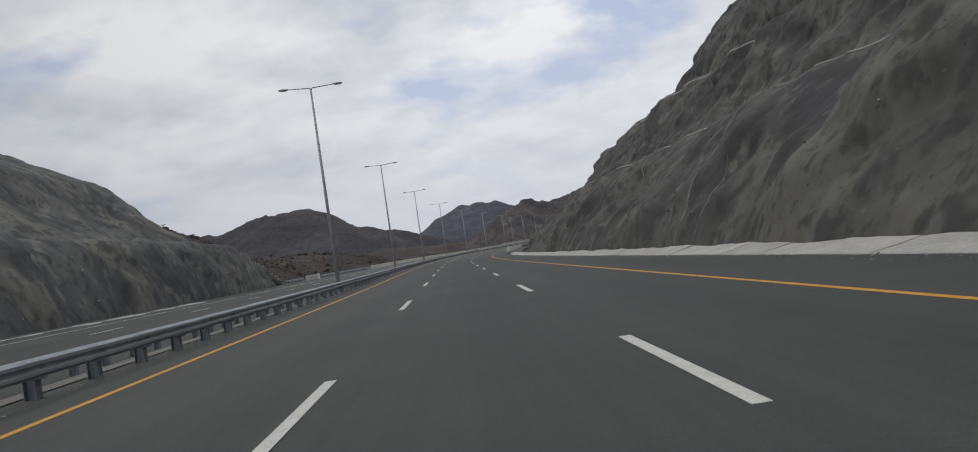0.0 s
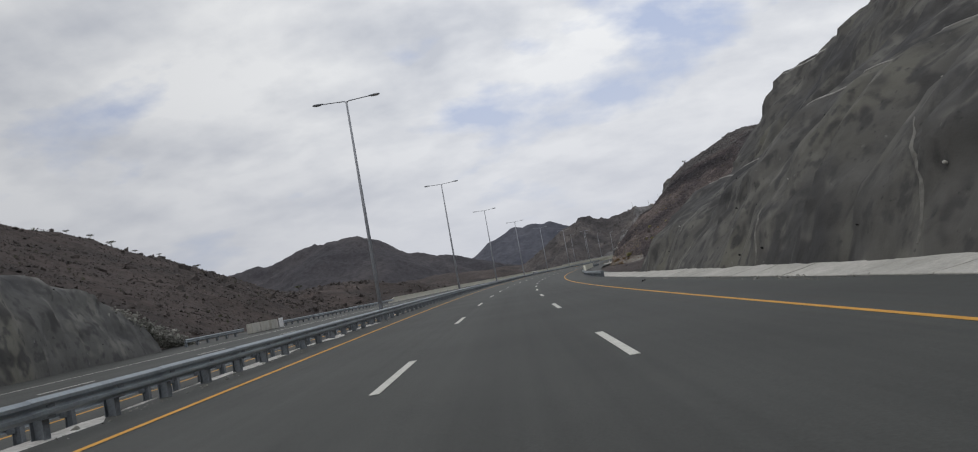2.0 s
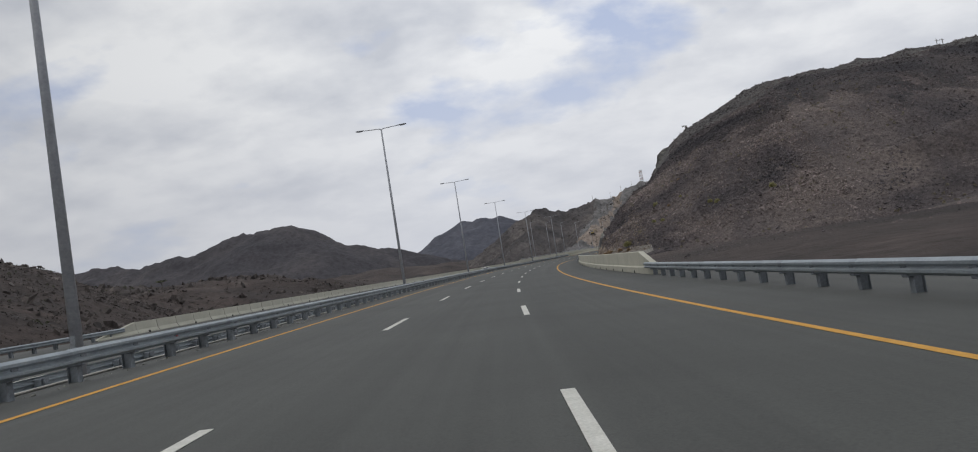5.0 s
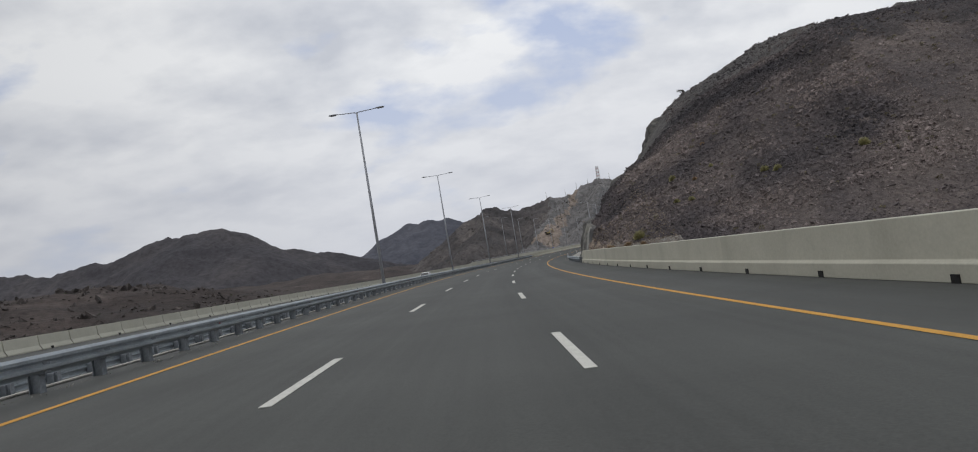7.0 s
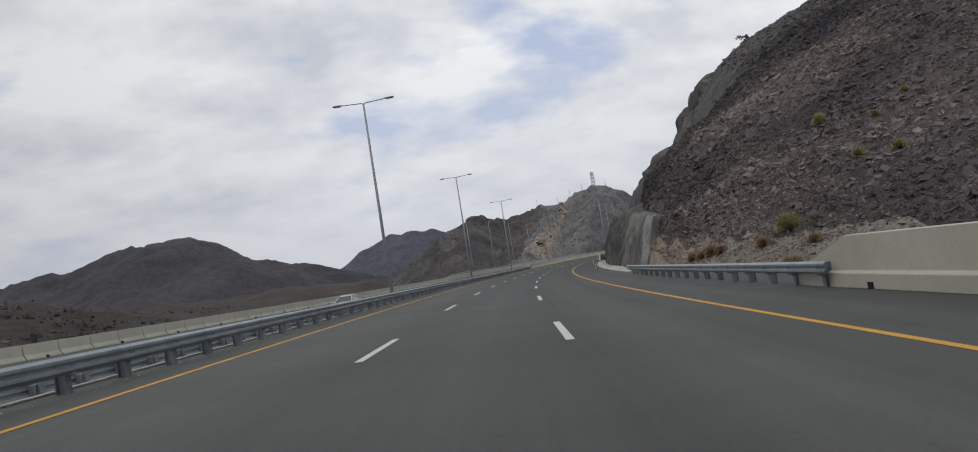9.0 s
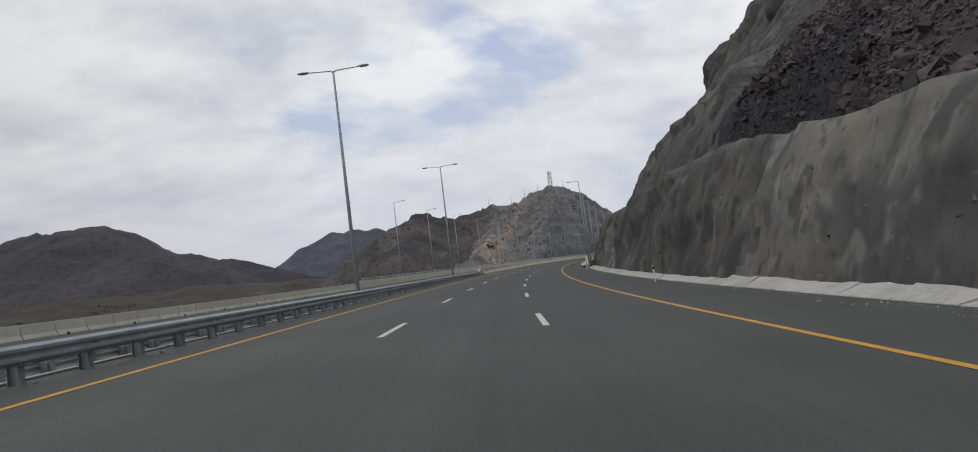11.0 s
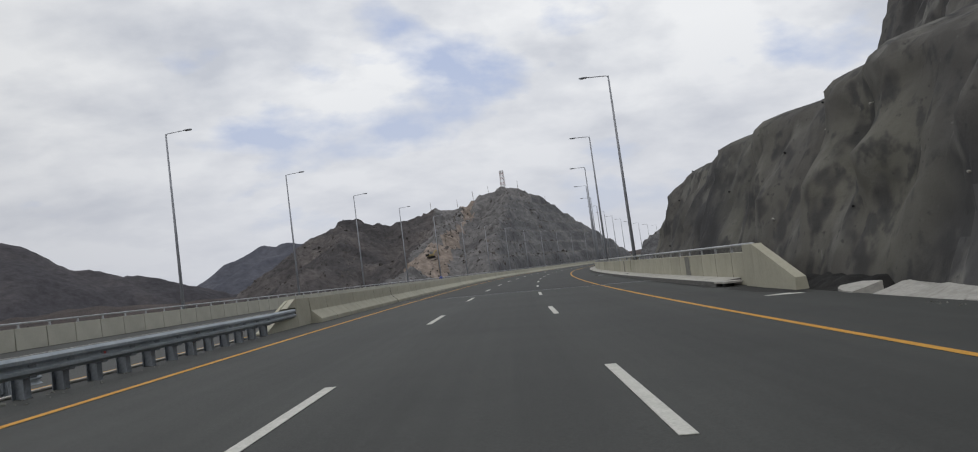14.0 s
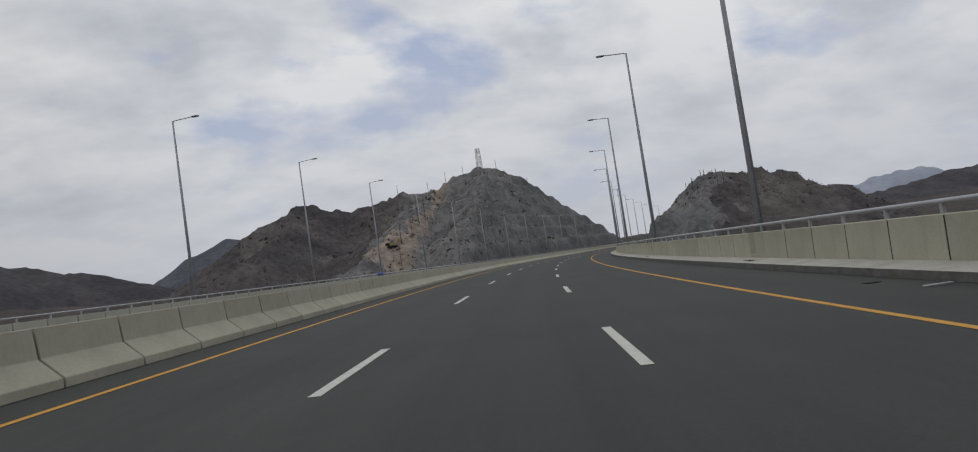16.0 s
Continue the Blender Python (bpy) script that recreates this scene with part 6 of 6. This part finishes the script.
for k, (s, d, h) in enumerate(((236, -130, 1.6), (243, -130, 2.0), (252, -130, 1.3), (262, -130, 1.2), (280, -131, 2.3), (292, -134, 2.2), (304, -137, 2.4), (330, -150, 3.0), (345, -135, 2.8), (228, -130, 1.3))):
    q = R(s, d)
    q[2] = ground_height(np.array([q[0]]), np.array([q[1]]))[0]
    tree(Vector(q), h, 40 + k, "small low acacia tree on a bare ridge", True)
q = on_hill(np.array([383.9]), np.array([42.9]))[0]
tree(Vector(q), 1.5, 60, "small sparse tree on the crest of the rocky hill", True)


# ---- masts and poles on the hills ----
def lattice_tower(place, h):
    m = Matrix.Translation(place)
    ob = thing("lattice_tower", m, "red and white steel lattice tower on a hilltop", "tower")
    w0, w1 = 1.55, 1.15
    n = 7
    for sx, sy in ((-1, -1), (1, -1), (1, 1), (-1, 1)):
        bm = bmesh.new()
        tube(bm, [(sx*w0, sy*w0, -2), (sx*w1, sy*w1, h)], [0.13, 0.11], 5)
        part("leg", bm_mesh("leg", bm, M_WHITEPAINT), ob, m)
    for i in range(n):
        z0, z1 = h*i/n, h*(i + 1)/n
        a, b = w0 + (w1 - w0)*i/n, w0 + (w1 - w0)*(i + 1)/n
        for (x0, y0), (x1, y1) in (((-1, -1), (1, -1)), ((1, -1), (1, 1)), ((1, 1), (-1, 1)), ((-1, 1), (-1, -1))):
            for p0, p1 in (((x0*a, y0*a, z0), (x1*b, y1*b, z1)), ((x1*a, y1*a, z0), (x0*b, y0*b, z1)), ((x0*b, y0*b, z1), (x1*b, y1*b, z1))):
                bm = bmesh.new()
                tube(bm, [p0, p1], [0.075, 0.075], 4)
                part("brace", bm_mesh("brace", bm, M_REDPAINT if i % 2 else M_WHITEPAINT), ob, m)
    for k in range(3):
        bm = bmesh.new()
        box(bm, (-0.25, -0.1, h - 2.2), (0.25, 0.1, h + 0.3), Matrix.Rotation(k*2.1, 4, "Z") @ Matrix.Translation((0, 1.1, 0)))
        part("antenna", bm_mesh("antenna", bm, M_WHITEPAINT), ob, m)
    return ob


tz = float(tower_h(np.array([[162.0]]), np.array([[857.0]]))[0, 0])
lattice_tower((162, 857, tz), 71.0 - tz)


def utility_pole(place, h, label, twin=False):
    m = Matrix.Translation(place)
    ob = thing("utility_pole", m, label, "utility pole", "poles on the hills")
    for x in ((-1.0, 1.0) if twin else (0.0,)):
        bm = bmesh.new()
        tube(bm, [(x, 0, -2), (x, 0, h)], [0.16, 0.11], 6)
        part("pole", bm_mesh("pole", bm, M_BARK), ob, m)
    if twin:
        bm = bmesh.new()
        box(bm, (-1.5, -0.07, h - 0.55), (1.5, 0.07, h - 0.4))
        part("crossarm", bm_mesh("crossarm", bm, M_BARK), ob, m)
    return ob


for x, y, h in ((108, 853, 7), (126, 850, 7.5), (138, 852, 7.5), (150, 854, 7), (172, 855, 6.5), (190, 852, 6), (120, 806, 7.5), (109.5, 785, 7.5), (101.2, 760, 7), (96, 751, 7), (85, 714, 8), (81.3, 697, 8)):
    utility_pole((x, y, float(tower_h(np.array([[float(x)]]), np.array([[float(y)]]))[0, 0])), h, "thin dark utility pole on the rocky hill")
q = on_hill(np.array([411.0]), np.array([130.0]))[0]
utility_pole(Vector(q), 7.5, "twin dark utility pole on the crest of the rocky hill", True)

# the side of the far hill towards the road is blasted bare
cme = cut_ob.data
cen = np.empty(len(cme.polygons) * 3, np.float32)
cme.polygons.foreach_get("center", cen)
cen = cen.reshape(-1, 3)
mi = np.empty(len(cme.polygons), np.int32)
cme.polygons.foreach_get("material_index", mi)
c_s, c_d = station(cen[:, 0], cen[:, 1])
mi[(mi == 0) & (c_d + (fbm(cen[:, 0] / 8, cen[:, 1] / 8, 4, 203) - 0.5) * 26 < 38)] = 1
cme.polygons.foreach_set("material_index", mi)
for s, d, h in ((706, 33.4, 2.2), (706, 34.6, 1.8), (708, 37.4, 2.6), (708, 38.6, 2.8), (700, 28.0, 4.5), (700, 30.2, 4.5), (696, 38.6, 5.5), (696, 40.6, 5.5)):
    x, y = (float(v) for v in R(s, d)[:2])
    utility_pole((x, y, float(cut_h(np.array([[x]]), np.array([[y]]))[0, 0])), h, "thin dark utility pole on the blasted hillside")

# pale track bulldozed down the tower hill: bare faces of the hill itself
TRACK = [(134, 856, 4.5), (121, 806, 2.6), (107, 775, 2.2), (98, 752, 3.6), (86, 728, 8), (76, 704, 12)]
tme = tower_ob.data
tme.materials.append(M_SCAR)
cen = np.empty(len(tme.polygons) * 3, np.float32)
tme.polygons.foreach_get("center", cen)
cen = cen.reshape(-1, 3)
mi = np.empty(len(tme.polygons), np.int32)
tme.polygons.foreach_get("material_index", mi)
wob = (fbm(cen[:, 0] / 9, cen[:, 1] / 9, 4, 201) - 0.5) * 12
for (x0, y0, w0), (x1, y1, w1) in zip(TRACK, TRACK[1:]):
    u = np.clip(((cen[:, 0] - x0)*(x1 - x0) + (cen[:, 1] - y0)*(y1 - y0)) / ((x1 - x0)**2 + (y1 - y0)**2), 0, 1)
    r = np.hypot(cen[:, 0] - x0 - u*(x1 - x0), cen[:, 1] - y0 - u*(y1 - y0))
    mi[r + wob * 0.6 < w0 + u*(w1 - w0)] = 3
tme.materials.append(M_HILL)
big = (fbm(cen[:, 0] / 30, cen[:, 1] / 30, 4, 207) - 0.5) * 60
mi[(mi == 0) & (cen[:, 0] + 0.35 * (850 - cen[:, 1]) + big < 112)] = 4
tme.polygons.foreach_set("material_index", mi)


# ---- small things on the road ----
KERB_M = [(-0.09, -0.1), (-0.08, 0.06), (0.08, 0.06), (0.09, -0.1)]
tagged(new("median_kerb", sweep(KERB_M, 96, 406, -7.42, 3.0, M_APRON, "median_kerb", True, 0.0)), "narrow pale concrete edging behind the guardrail posts", "kerb", kind="structure")

# concrete blocks on the far shoulder
bm = bmesh.new()
box(bm, (-0.30, -1.08, 0.0), (0.30, 1.08, 1.0))
bmesh.ops.bevel(bm, geom=list(bm.edges), offset=0.05, segments=2, affect="EDGES")
CBLK = bm_mesh("block_body", bm, M_KERB)
for k, s in enumerate((125.4, 127.7, 130.3)):
    b = thing("concrete_block", flat_at(s, -27.2) @ Matrix.Rotation((0.02, -0.03, 0.05)[k], 4, "Z"), "grey concrete road block standing on the far shoulder", "concrete block", "concrete blocks on the far shoulder")
    part("block_body", CBLK, b, b.matrix_basis)
bm = bmesh.new()
box(bm, (-0.05, -0.55, 0.05), (0.05, 0.55, 1.05))
for y in (-0.4, 0.4):
    box(bm, (-0.2, y - 0.04, 0.0), (0.2, y + 0.04, 0.08))
bmesh.ops.bevel(bm, geom=list(bm.edges), offset=0.02, segments=1, affect="EDGES")
wb = thing("barrier_board", flat_at(132.6, -27.1), "white plastic road barrier board beside the concrete blocks", "barrier board")
part("board", bm_mesh("board", bm, M_WHITEPAINT), wb, wb.matrix_basis)

# edge marker post
mp_ = thing("marker_post", flat_at(386.7, 8.45), "white plastic edge marker post with a black band", "marker post")
for nm, lo, hi, mt in (("shaft", 0.0, 0.66, M_WHITEPAINT), ("band", 0.66, 0.80, M_BLACK), ("cap", 0.80, 0.86, M_WHITEPAINT)):
    bm = bmesh.new()
    tube(bm, [(0, 0, lo), (0, 0, hi)], [0.036, 0.036 if nm != "cap" else 0.028], 10)
    part(nm, bm_mesh(nm, bm, mt), mp_, mp_.matrix_basis)

# scrap of tyre on the shoulder, and a bent bar by the bridge kerb
bm = bmesh.new()
pts = [(0.09*math.cos(a), 0.07*math.sin(a), 0.03 + 0.03*math.sin(2*a)) for a in np.linspace(0.2, 4.2, 12)]
tube(bm, pts, [0.022 + 0.008*math.sin(k) for k in range(12)], 6)
t_ = thing("tyre_scrap", flat_at(94.2, 7.4, 0.03), "torn scrap of black tyre on the shoulder", "tyre scrap")
part("tread", bm_mesh("tread", bm, M_BLACK, True), t_, t_.matrix_basis)
bm = bmesh.new()
tube(bm, [(-0.26, 0.03, 0.03), (0.0, 0, 0.035), (0.28, 0.05, 0.03)], [0.022, 0.022, 0.018], 6)
t_ = thing("metal_bar", flat_at(455.5, 7.9, 0.0), "bent pale metal bar lying by the bridge kerb", "metal bar")
part("bar", bm_mesh("bar", bm, M_RAIL), t_, t_.matrix_basis)
bm = bmesh.new()
for k in range(7):
    box(bm, (-0.15, -0.42 + 0.13*k, 0.0), (0.15, -0.36 + 0.13*k, 0.02))
box(bm, (-0.19, -0.47, 0.0), (-0.15, 0.47, 0.022))
box(bm, (0.15, -0.47, 0.0), (0.19, 0.47, 0.022))
GRATE = bm_mesh("grating", bm, M_BLACK)
for k in range(5):
    g = thing("drain_grate", at(441.8 + 27.87 * k, 8.95, 0.225), "dark iron drain grate in the bridge kerb", "drain grate", "drain grates")
    part("grating", GRATE, g, g.matrix_basis)

# second edge marker
copy_thing(mp_, flat_at(338.0, 8.5))

# drain inlet between the apron and the parapet
cv = thing("drain_inlet", flat_at(406.4, 10.6), "dark open drain inlet beside the parapet end", "drain inlet")
bm = bmesh.new()
box(bm, (-1.17, -3.9, -0.34), (-1.05, 3.9, -0.01))
part("rim", bm_mesh("rim", bm, M_KERB), cv, cv.matrix_basis)
# pit floor coloured black for the dark of the hole
bm = bmesh.new()
box(bm, (-1.05, -3.8, -0.34), (1.9, 3.9, -0.26))
part("pit_floor", bm_mesh("pit_floor", bm, M_HOLE), cv, cv.matrix_basis)
# mound added at the cliff foot, black like the shaded hole it replaces
SS, DD = np.meshgrid(np.linspace(404.9, 411.0, 36), np.linspace(9.4, 11.2, 16), indexing="ij")
HH = (0.08 + 0.42 * fbm(SS / 0.6, DD / 0.6, 4, 631)) * smooth(DD, 9.6, 10.3) * smooth(SS, 404.9, 405.5) - 0.02
part("silt", sheet("silt", R(SS, DD, HH)[:, ::-1], M_HOLE), cv, None, "black mound standing in for the dark of the hole")

# thin dark film on the asphalt by the parapet end and along the kerb
SS, OO = np.meshgrid(np.arange(406.0, 440.0, 0.35), np.linspace(-1, 1, 7), indexing="ij")
w = np.interp(SS, [406, 408, 412, 414, 440], [0.5, 0.9, 0.75, 0.35, 0.10]) * (0.5 + fbm(SS / 1.3, SS * 0, 4, 661))
DD = np.interp(SS, [406, 412.8, 413.4, 440], [9.12, 9.12, 8.46, 8.46]) - w * (1 - OO) * 0.5
part("silt_film", sheet("silt_film", R(SS, DD, 0.0075)[:, ::-1], M_DARK_FILM), road, None, "thin dark film")

# stray stroke of white paint before the parapet end
q = np.stack([R(405.6, np.linspace(7.7, 8.75, 6), 0.006), R(405.6 + np.linspace(0.25, 0.75, 6), np.linspace(7.7, 8.75, 6), 0.006)], 0)
part("paint_patch", sheet("paint_patch", q[:, ::-1], M_WHITE), road, None, "stray stroke of white paint")


def spill(s0, s1, d0, d1, seed):
    ss = np.arange(s0, s1, 0.25)
    q = fbm(ss / 2.2, ss * 0, 4, seed)
    half = np.clip((q - 0.30) * 3.2, 0.02, 1) * (d1 - d0) / 2
    mid = (d0 + d1) / 2 + (fbm(ss / 4, ss * 0, 3, seed + 4) - 0.5) * 0.3
    off = np.linspace(-1, 1, 7)
    D = mid[:, None] + off[None] * half[:, None]
    Hh = 0.035 * (1 - np.abs(off)**3)[None] + 0 * D - 0.012
    P = R(ss[:, None] + 0 * D, D, Hh)
    tagged(new("spilled_mortar", sheet("spilled_mortar", P[:, ::-1], M_SPILL)), "pale spilled mortar on the ground under the guardrail", "mortar", kind="structure")


spill(60, 92, -7.75, -6.75, 5)
spill(396, 407.5, -8.4, -7.3, 25)
spill(30, 75, -27.6, -25.8, 15)


# ---- white car on the other carriageway ----
M_CARPAINT = mat("white_car_paint", [(0.3, g3(0.66)), (0.7, g3(0.74))], 0.8, 0.25, 0.0, fine=0.02, spec=0.6)
M_CARGLASS = mat("dark_car_glass", [(0.3, g3(0.016, 0.9, 1.15)), (0.7, g3(0.026, 0.9, 1.15))], 1.0, 0.06, 0.0, fine=0.05, spec=0.9)
M_HEADLAMP = mat("clear_headlamp", [(0.3, g3(0.45)), (0.7, g3(0.60))], 3.0, 0.12, 0.0, fine=0.1, spec=0.8)


def loft(rings, close=True):
    """A skin over rings of places, with its two ends closed."""
    bm = bmesh.new()
    vs = [[bm.verts.new(p) for p in r] for r in rings]
    n = len(vs[0])
    for u, v in zip(vs, vs[1:]):
        for k in range(n if close else n - 1):
            bm.faces.new((u[k], u[(k + 1) % n], v[(k + 1) % n], v[k]))
    if close:
        bm.faces.new(vs[0][::-1])
        bm.faces.new(vs[-1])
    return bm


def car(m):
    """A saloon car that looks along +y."""
    ob = thing("car", m, "white saloon car with dark windows on the other carriageway", "car")
    hull = ((-2.28, 0.62, 0.40, 0.86), (-2.15, 0.80, 0.30, 1.00), (-1.45, 0.89, 0.26, 1.04), (0.0, 0.90, 0.24, 0.98), (0.95, 0.89, 0.24, 0.93), (1.75, 0.85, 0.26, 0.82), (2.15, 0.74, 0.30, 0.70), (2.27, 0.56, 0.40, 0.60))
    rings = []
    for y, w, z0, z1 in hull:
        zm = z0 + (z1 - z0) * 0.62
        rings.append([(-w * 0.86, y, z0), (w * 0.86, y, z0), (w, y, z0 + 0.14), (w * 0.99, y, zm), (w * 0.84, y, z1 - 0.02), (0, y, z1 + 0.03), (-w * 0.84, y, z1 - 0.02), (-w * 0.99, y, zm), (-w, y, z0 + 0.14)])
    body = part("body", bm_mesh("body", loft(rings), M_CARPAINT, True), ob, m)
    roof = ((-1.02, 0.56, 1.41), (-0.70, 0.60, 1.455), (-0.1, 0.61, 1.47), (0.28, 0.57, 1.43))
    part("roof", bm_mesh("roof", loft([[(-w, y, z - 0.06), (w, y, z - 0.06), (w * 0.9, y, z - 0.005), (0, y, z + 0.015), (-w * 0.9, y, z - 0.005)] for y, w, z in roof]), M_CARPAINT, True), body, m)
    for nm, quad in (("windscreen", ((-0.70, 1.02, 0.93), (0.70, 1.02, 0.93), (0.55, 0.27, 1.39), (-0.55, 0.27, 1.39))), ("rear_window", ((0.66, -1.66, 1.02), (-0.66, -1.66, 1.02), (-0.54, -1.02, 1.37), (0.54, -1.02, 1.37)))):
        c = sum((Vector(q) for q in quad), Vector()) / 4
        inner = [Vector(q) * 0.97 + Vector((0, -0.16 if nm == "windscreen" else 0.16, -0.10)) + c * 0.03 for q in quad]
        part(nm, bm_mesh(nm, loft([[tuple(q) for q in inner], list(quad)]), M_CARGLASS), body, m)
    for sx in (-1, 1):
        for y0, y1, t0, t1 in ((0.02, 0.88, 0.05, 0.24), (-0.92, -0.04, -0.92, -0.02), (-1.50, -0.99, -1.06, -0.98)):
            lo, hi = [(sx * 0.80, y0, 0.96), (sx * 0.80, y1, 0.95)], [(sx * 0.60, t1, 1.36), (sx * 0.60, t0, 1.36)]
            outer = lo + hi
            inner = [(x - sx * 0.08, y, z) for x, y, z in outer]
            part("side_window", bm_mesh("side_window", loft([inner, outer]), M_CARGLASS), body, m)
        bm = bmesh.new()
        tube(bm, [(sx * 0.79, 1.06, 0.93), (sx * 0.57, 0.27, 1.40)], [0.035, 0.035], 6)
        part("windscreen_pillar", bm_mesh("windscreen_pillar", bm, M_CARPAINT, True), body, m)
        bm = bmesh.new()
        tube(bm, [(sx * 0.78, -1.70, 1.0), (sx * 0.57, -1.02, 1.38)], [0.05, 0.045], 6)
        part("rear_pillar", bm_mesh("rear_pillar", bm, M_CARPAINT, True), body, m)
        bm = bmesh.new()
        bmesh.ops.create_icosphere(bm, subdivisions=2, radius=1.0)
        bmesh.ops.transform(bm, matrix=Matrix.Translation((sx * 0.98, 0.80, 1.02)) @ Matrix.Diagonal((0.10, 0.06, 0.075, 1)), verts=bm.verts)
        part("wing_mirror", bm_mesh("wing_mirror", bm, M_CARPAINT, True), body, m)
        bm = bmesh.new()
        bmesh.ops.create_icosphere(bm, subdivisions=2, radius=1.0)
        bmesh.ops.transform(bm, matrix=Matrix.Translation((sx * 0.60, 2.12, 0.64)) @ Matrix.Diagonal((0.17, 0.13, 0.075, 1)), verts=bm.verts)
        part("headlight", bm_mesh("headlight", bm, M_HEADLAMP, True), body, m, "clear headlight")
        for y in (-1.38, 1.36):
            bm = bmesh.new()
            bmesh.ops.create_cone(bm, cap_ends=True, segments=24, radius1=0.32, radius2=0.32, depth=0.21, matrix=Matrix.Translation((sx * 0.80, y, 0.32)) @ Matrix.Rotation(math.pi / 2, 4, "Y"))
            bmesh.ops.bevel(bm, geom=[e for e in bm.edges if len(e.link_faces) == 2 and max(len(f.verts) for f in e.link_faces) > 4], offset=0.03, segments=2, affect="EDGES")
            tyre = part("wheel", bm_mesh("wheel", bm, M_BLACK), ob, m)
            bm = bmesh.new()
            bmesh.ops.create_cone(bm, cap_ends=True, segments=20, radius1=0.20, radius2=0.17, depth=0.04, matrix=Matrix.Translation((sx * 0.905, y, 0.32)) @ Matrix.Rotation(sx * math.pi / 2, 4, "Y"))
            part("rim", bm_mesh("rim", bm, M_RAIL), tyre, m, "grey metal rim")
    return ob


car(at(307.0, -15.2, 0.0, math.pi))

# ---- small machine on the hill track, and a bundle by the far parapet ----
M_YELLOWPAINT = mat("faded_yellow_paint", [(0.3, (0.29, 0.23, 0.10)), (0.7, (0.37, 0.295, 0.14))], 1.0, 0.6, 0.05)
M_BLUE = mat("blue_tarpaulin", [(0.3, (0.05, 0.07, 0.24)), (0.7, (0.09, 0.12, 0.34))], 1.5, 0.6, 0.4, 6.0)


def excavator(place, turn):
    m = Matrix.Translation(place) @ Matrix.Rotation(turn, 4, "Z")
    ob = thing("excavator", m, "small faded yellow excavator working on the hill track", "excavator")
    for x in (-1.0, 1.0):
        bm = bmesh.new()
        box(bm, (x - 0.28, -1.7, -0.1), (x + 0.28, 1.7, 0.7))
        bmesh.ops.bevel(bm, geom=list(bm.edges), offset=0.2, segments=2, affect="EDGES")
        part("crawler", bm_mesh("crawler", bm, M_BLACK), ob, m)
    for nm, lo, hi, mt in (("body", (-1.25, -2.0, 0.8), (1.25, 1.0, 1.75), M_YELLOWPAINT), ("cab", (-1.2, 0.0, 1.7), (-0.1, 1.3, 2.9), M_POST), ("counterweight", (-1.2, -2.5, 0.9), (1.2, -2.0, 1.9), M_BLACK)):
        bm = bmesh.new()
        box(bm, lo, hi)
        bmesh.ops.bevel(bm, geom=list(bm.edges), offset=0.12, segments=2, affect="EDGES")
        part(nm, bm_mesh(nm, bm, mt), ob, m)
    bm = bmesh.new()
    tube(bm, [(0.4, 0.9, 1.5), (0.4, 2.6, 3.4), (0.4, 4.4, 3.2)], [0.26, 0.28, 0.2], 6)
    part("boom", bm_mesh("boom", bm, M_YELLOWPAINT), ob, m)
    bm = bmesh.new()
    tube(bm, [(0.4, 4.3, 3.4), (0.4, 4.9, 1.2)], [0.2, 0.15], 6)
    part("stick", bm_mesh("stick", bm, M_YELLOWPAINT), ob, m)
    bm = bmesh.new()
    box(bm, (0.0, 4.3, 0.5), (0.8, 5.1, 1.2))
    bmesh.ops.bevel(bm, geom=list(bm.edges), offset=0.15, segments=2, affect="EDGES")
    part("bucket", bm_mesh("bucket", bm, M_BLACK), ob, m)


excavator((81.0, 712.5, float(tower_h(np.array([[81.0]]), np.array([[712.5]]))[0, 0]) + 0.1), -1.1)

bm = bmesh.new()
bmesh.ops.create_icosphere(bm, subdivisions=3, radius=1.0)
for v in bm.verts:
    k = 0.8 + 0.4 * float(fbm(np.array([v.co.x * 1.7 + 9]), np.array([v.co.y * 1.7 + v.co.z]), 3, 71)[0])
    v.co = Vector((v.co.x * 0.28 * k, v.co.y * 1.4 * k, max(v.co.z, -0.3) * 0.45 * k + 0.12))
tp = thing("tarpaulin_bundle", flat_at(551.0, -28.06, 1.27), "crumpled blue tarpaulin bundle lying on the far parapet", "tarpaulin")
part("tarpaulin", bm_mesh("tarpaulin", bm, M_BLUE, True), tp, tp.matrix_basis)

bm = bmesh.new()
box(bm, (-0.17, -0.06, 0.0), (0.17, 0.06, 0.02))
bmesh.ops.bevel(bm, geom=list(bm.edges), offset=0.008, segments=1, affect="EDGES")
rs = thing("rubber_strip", flat_at(457.4, 7.62, 0.002), "flat dark scrap of rubber lying by the bridge kerb", "rubber scrap")
part("strip", bm_mesh("strip", bm, M_BLACK), rs, rs.matrix_basis)
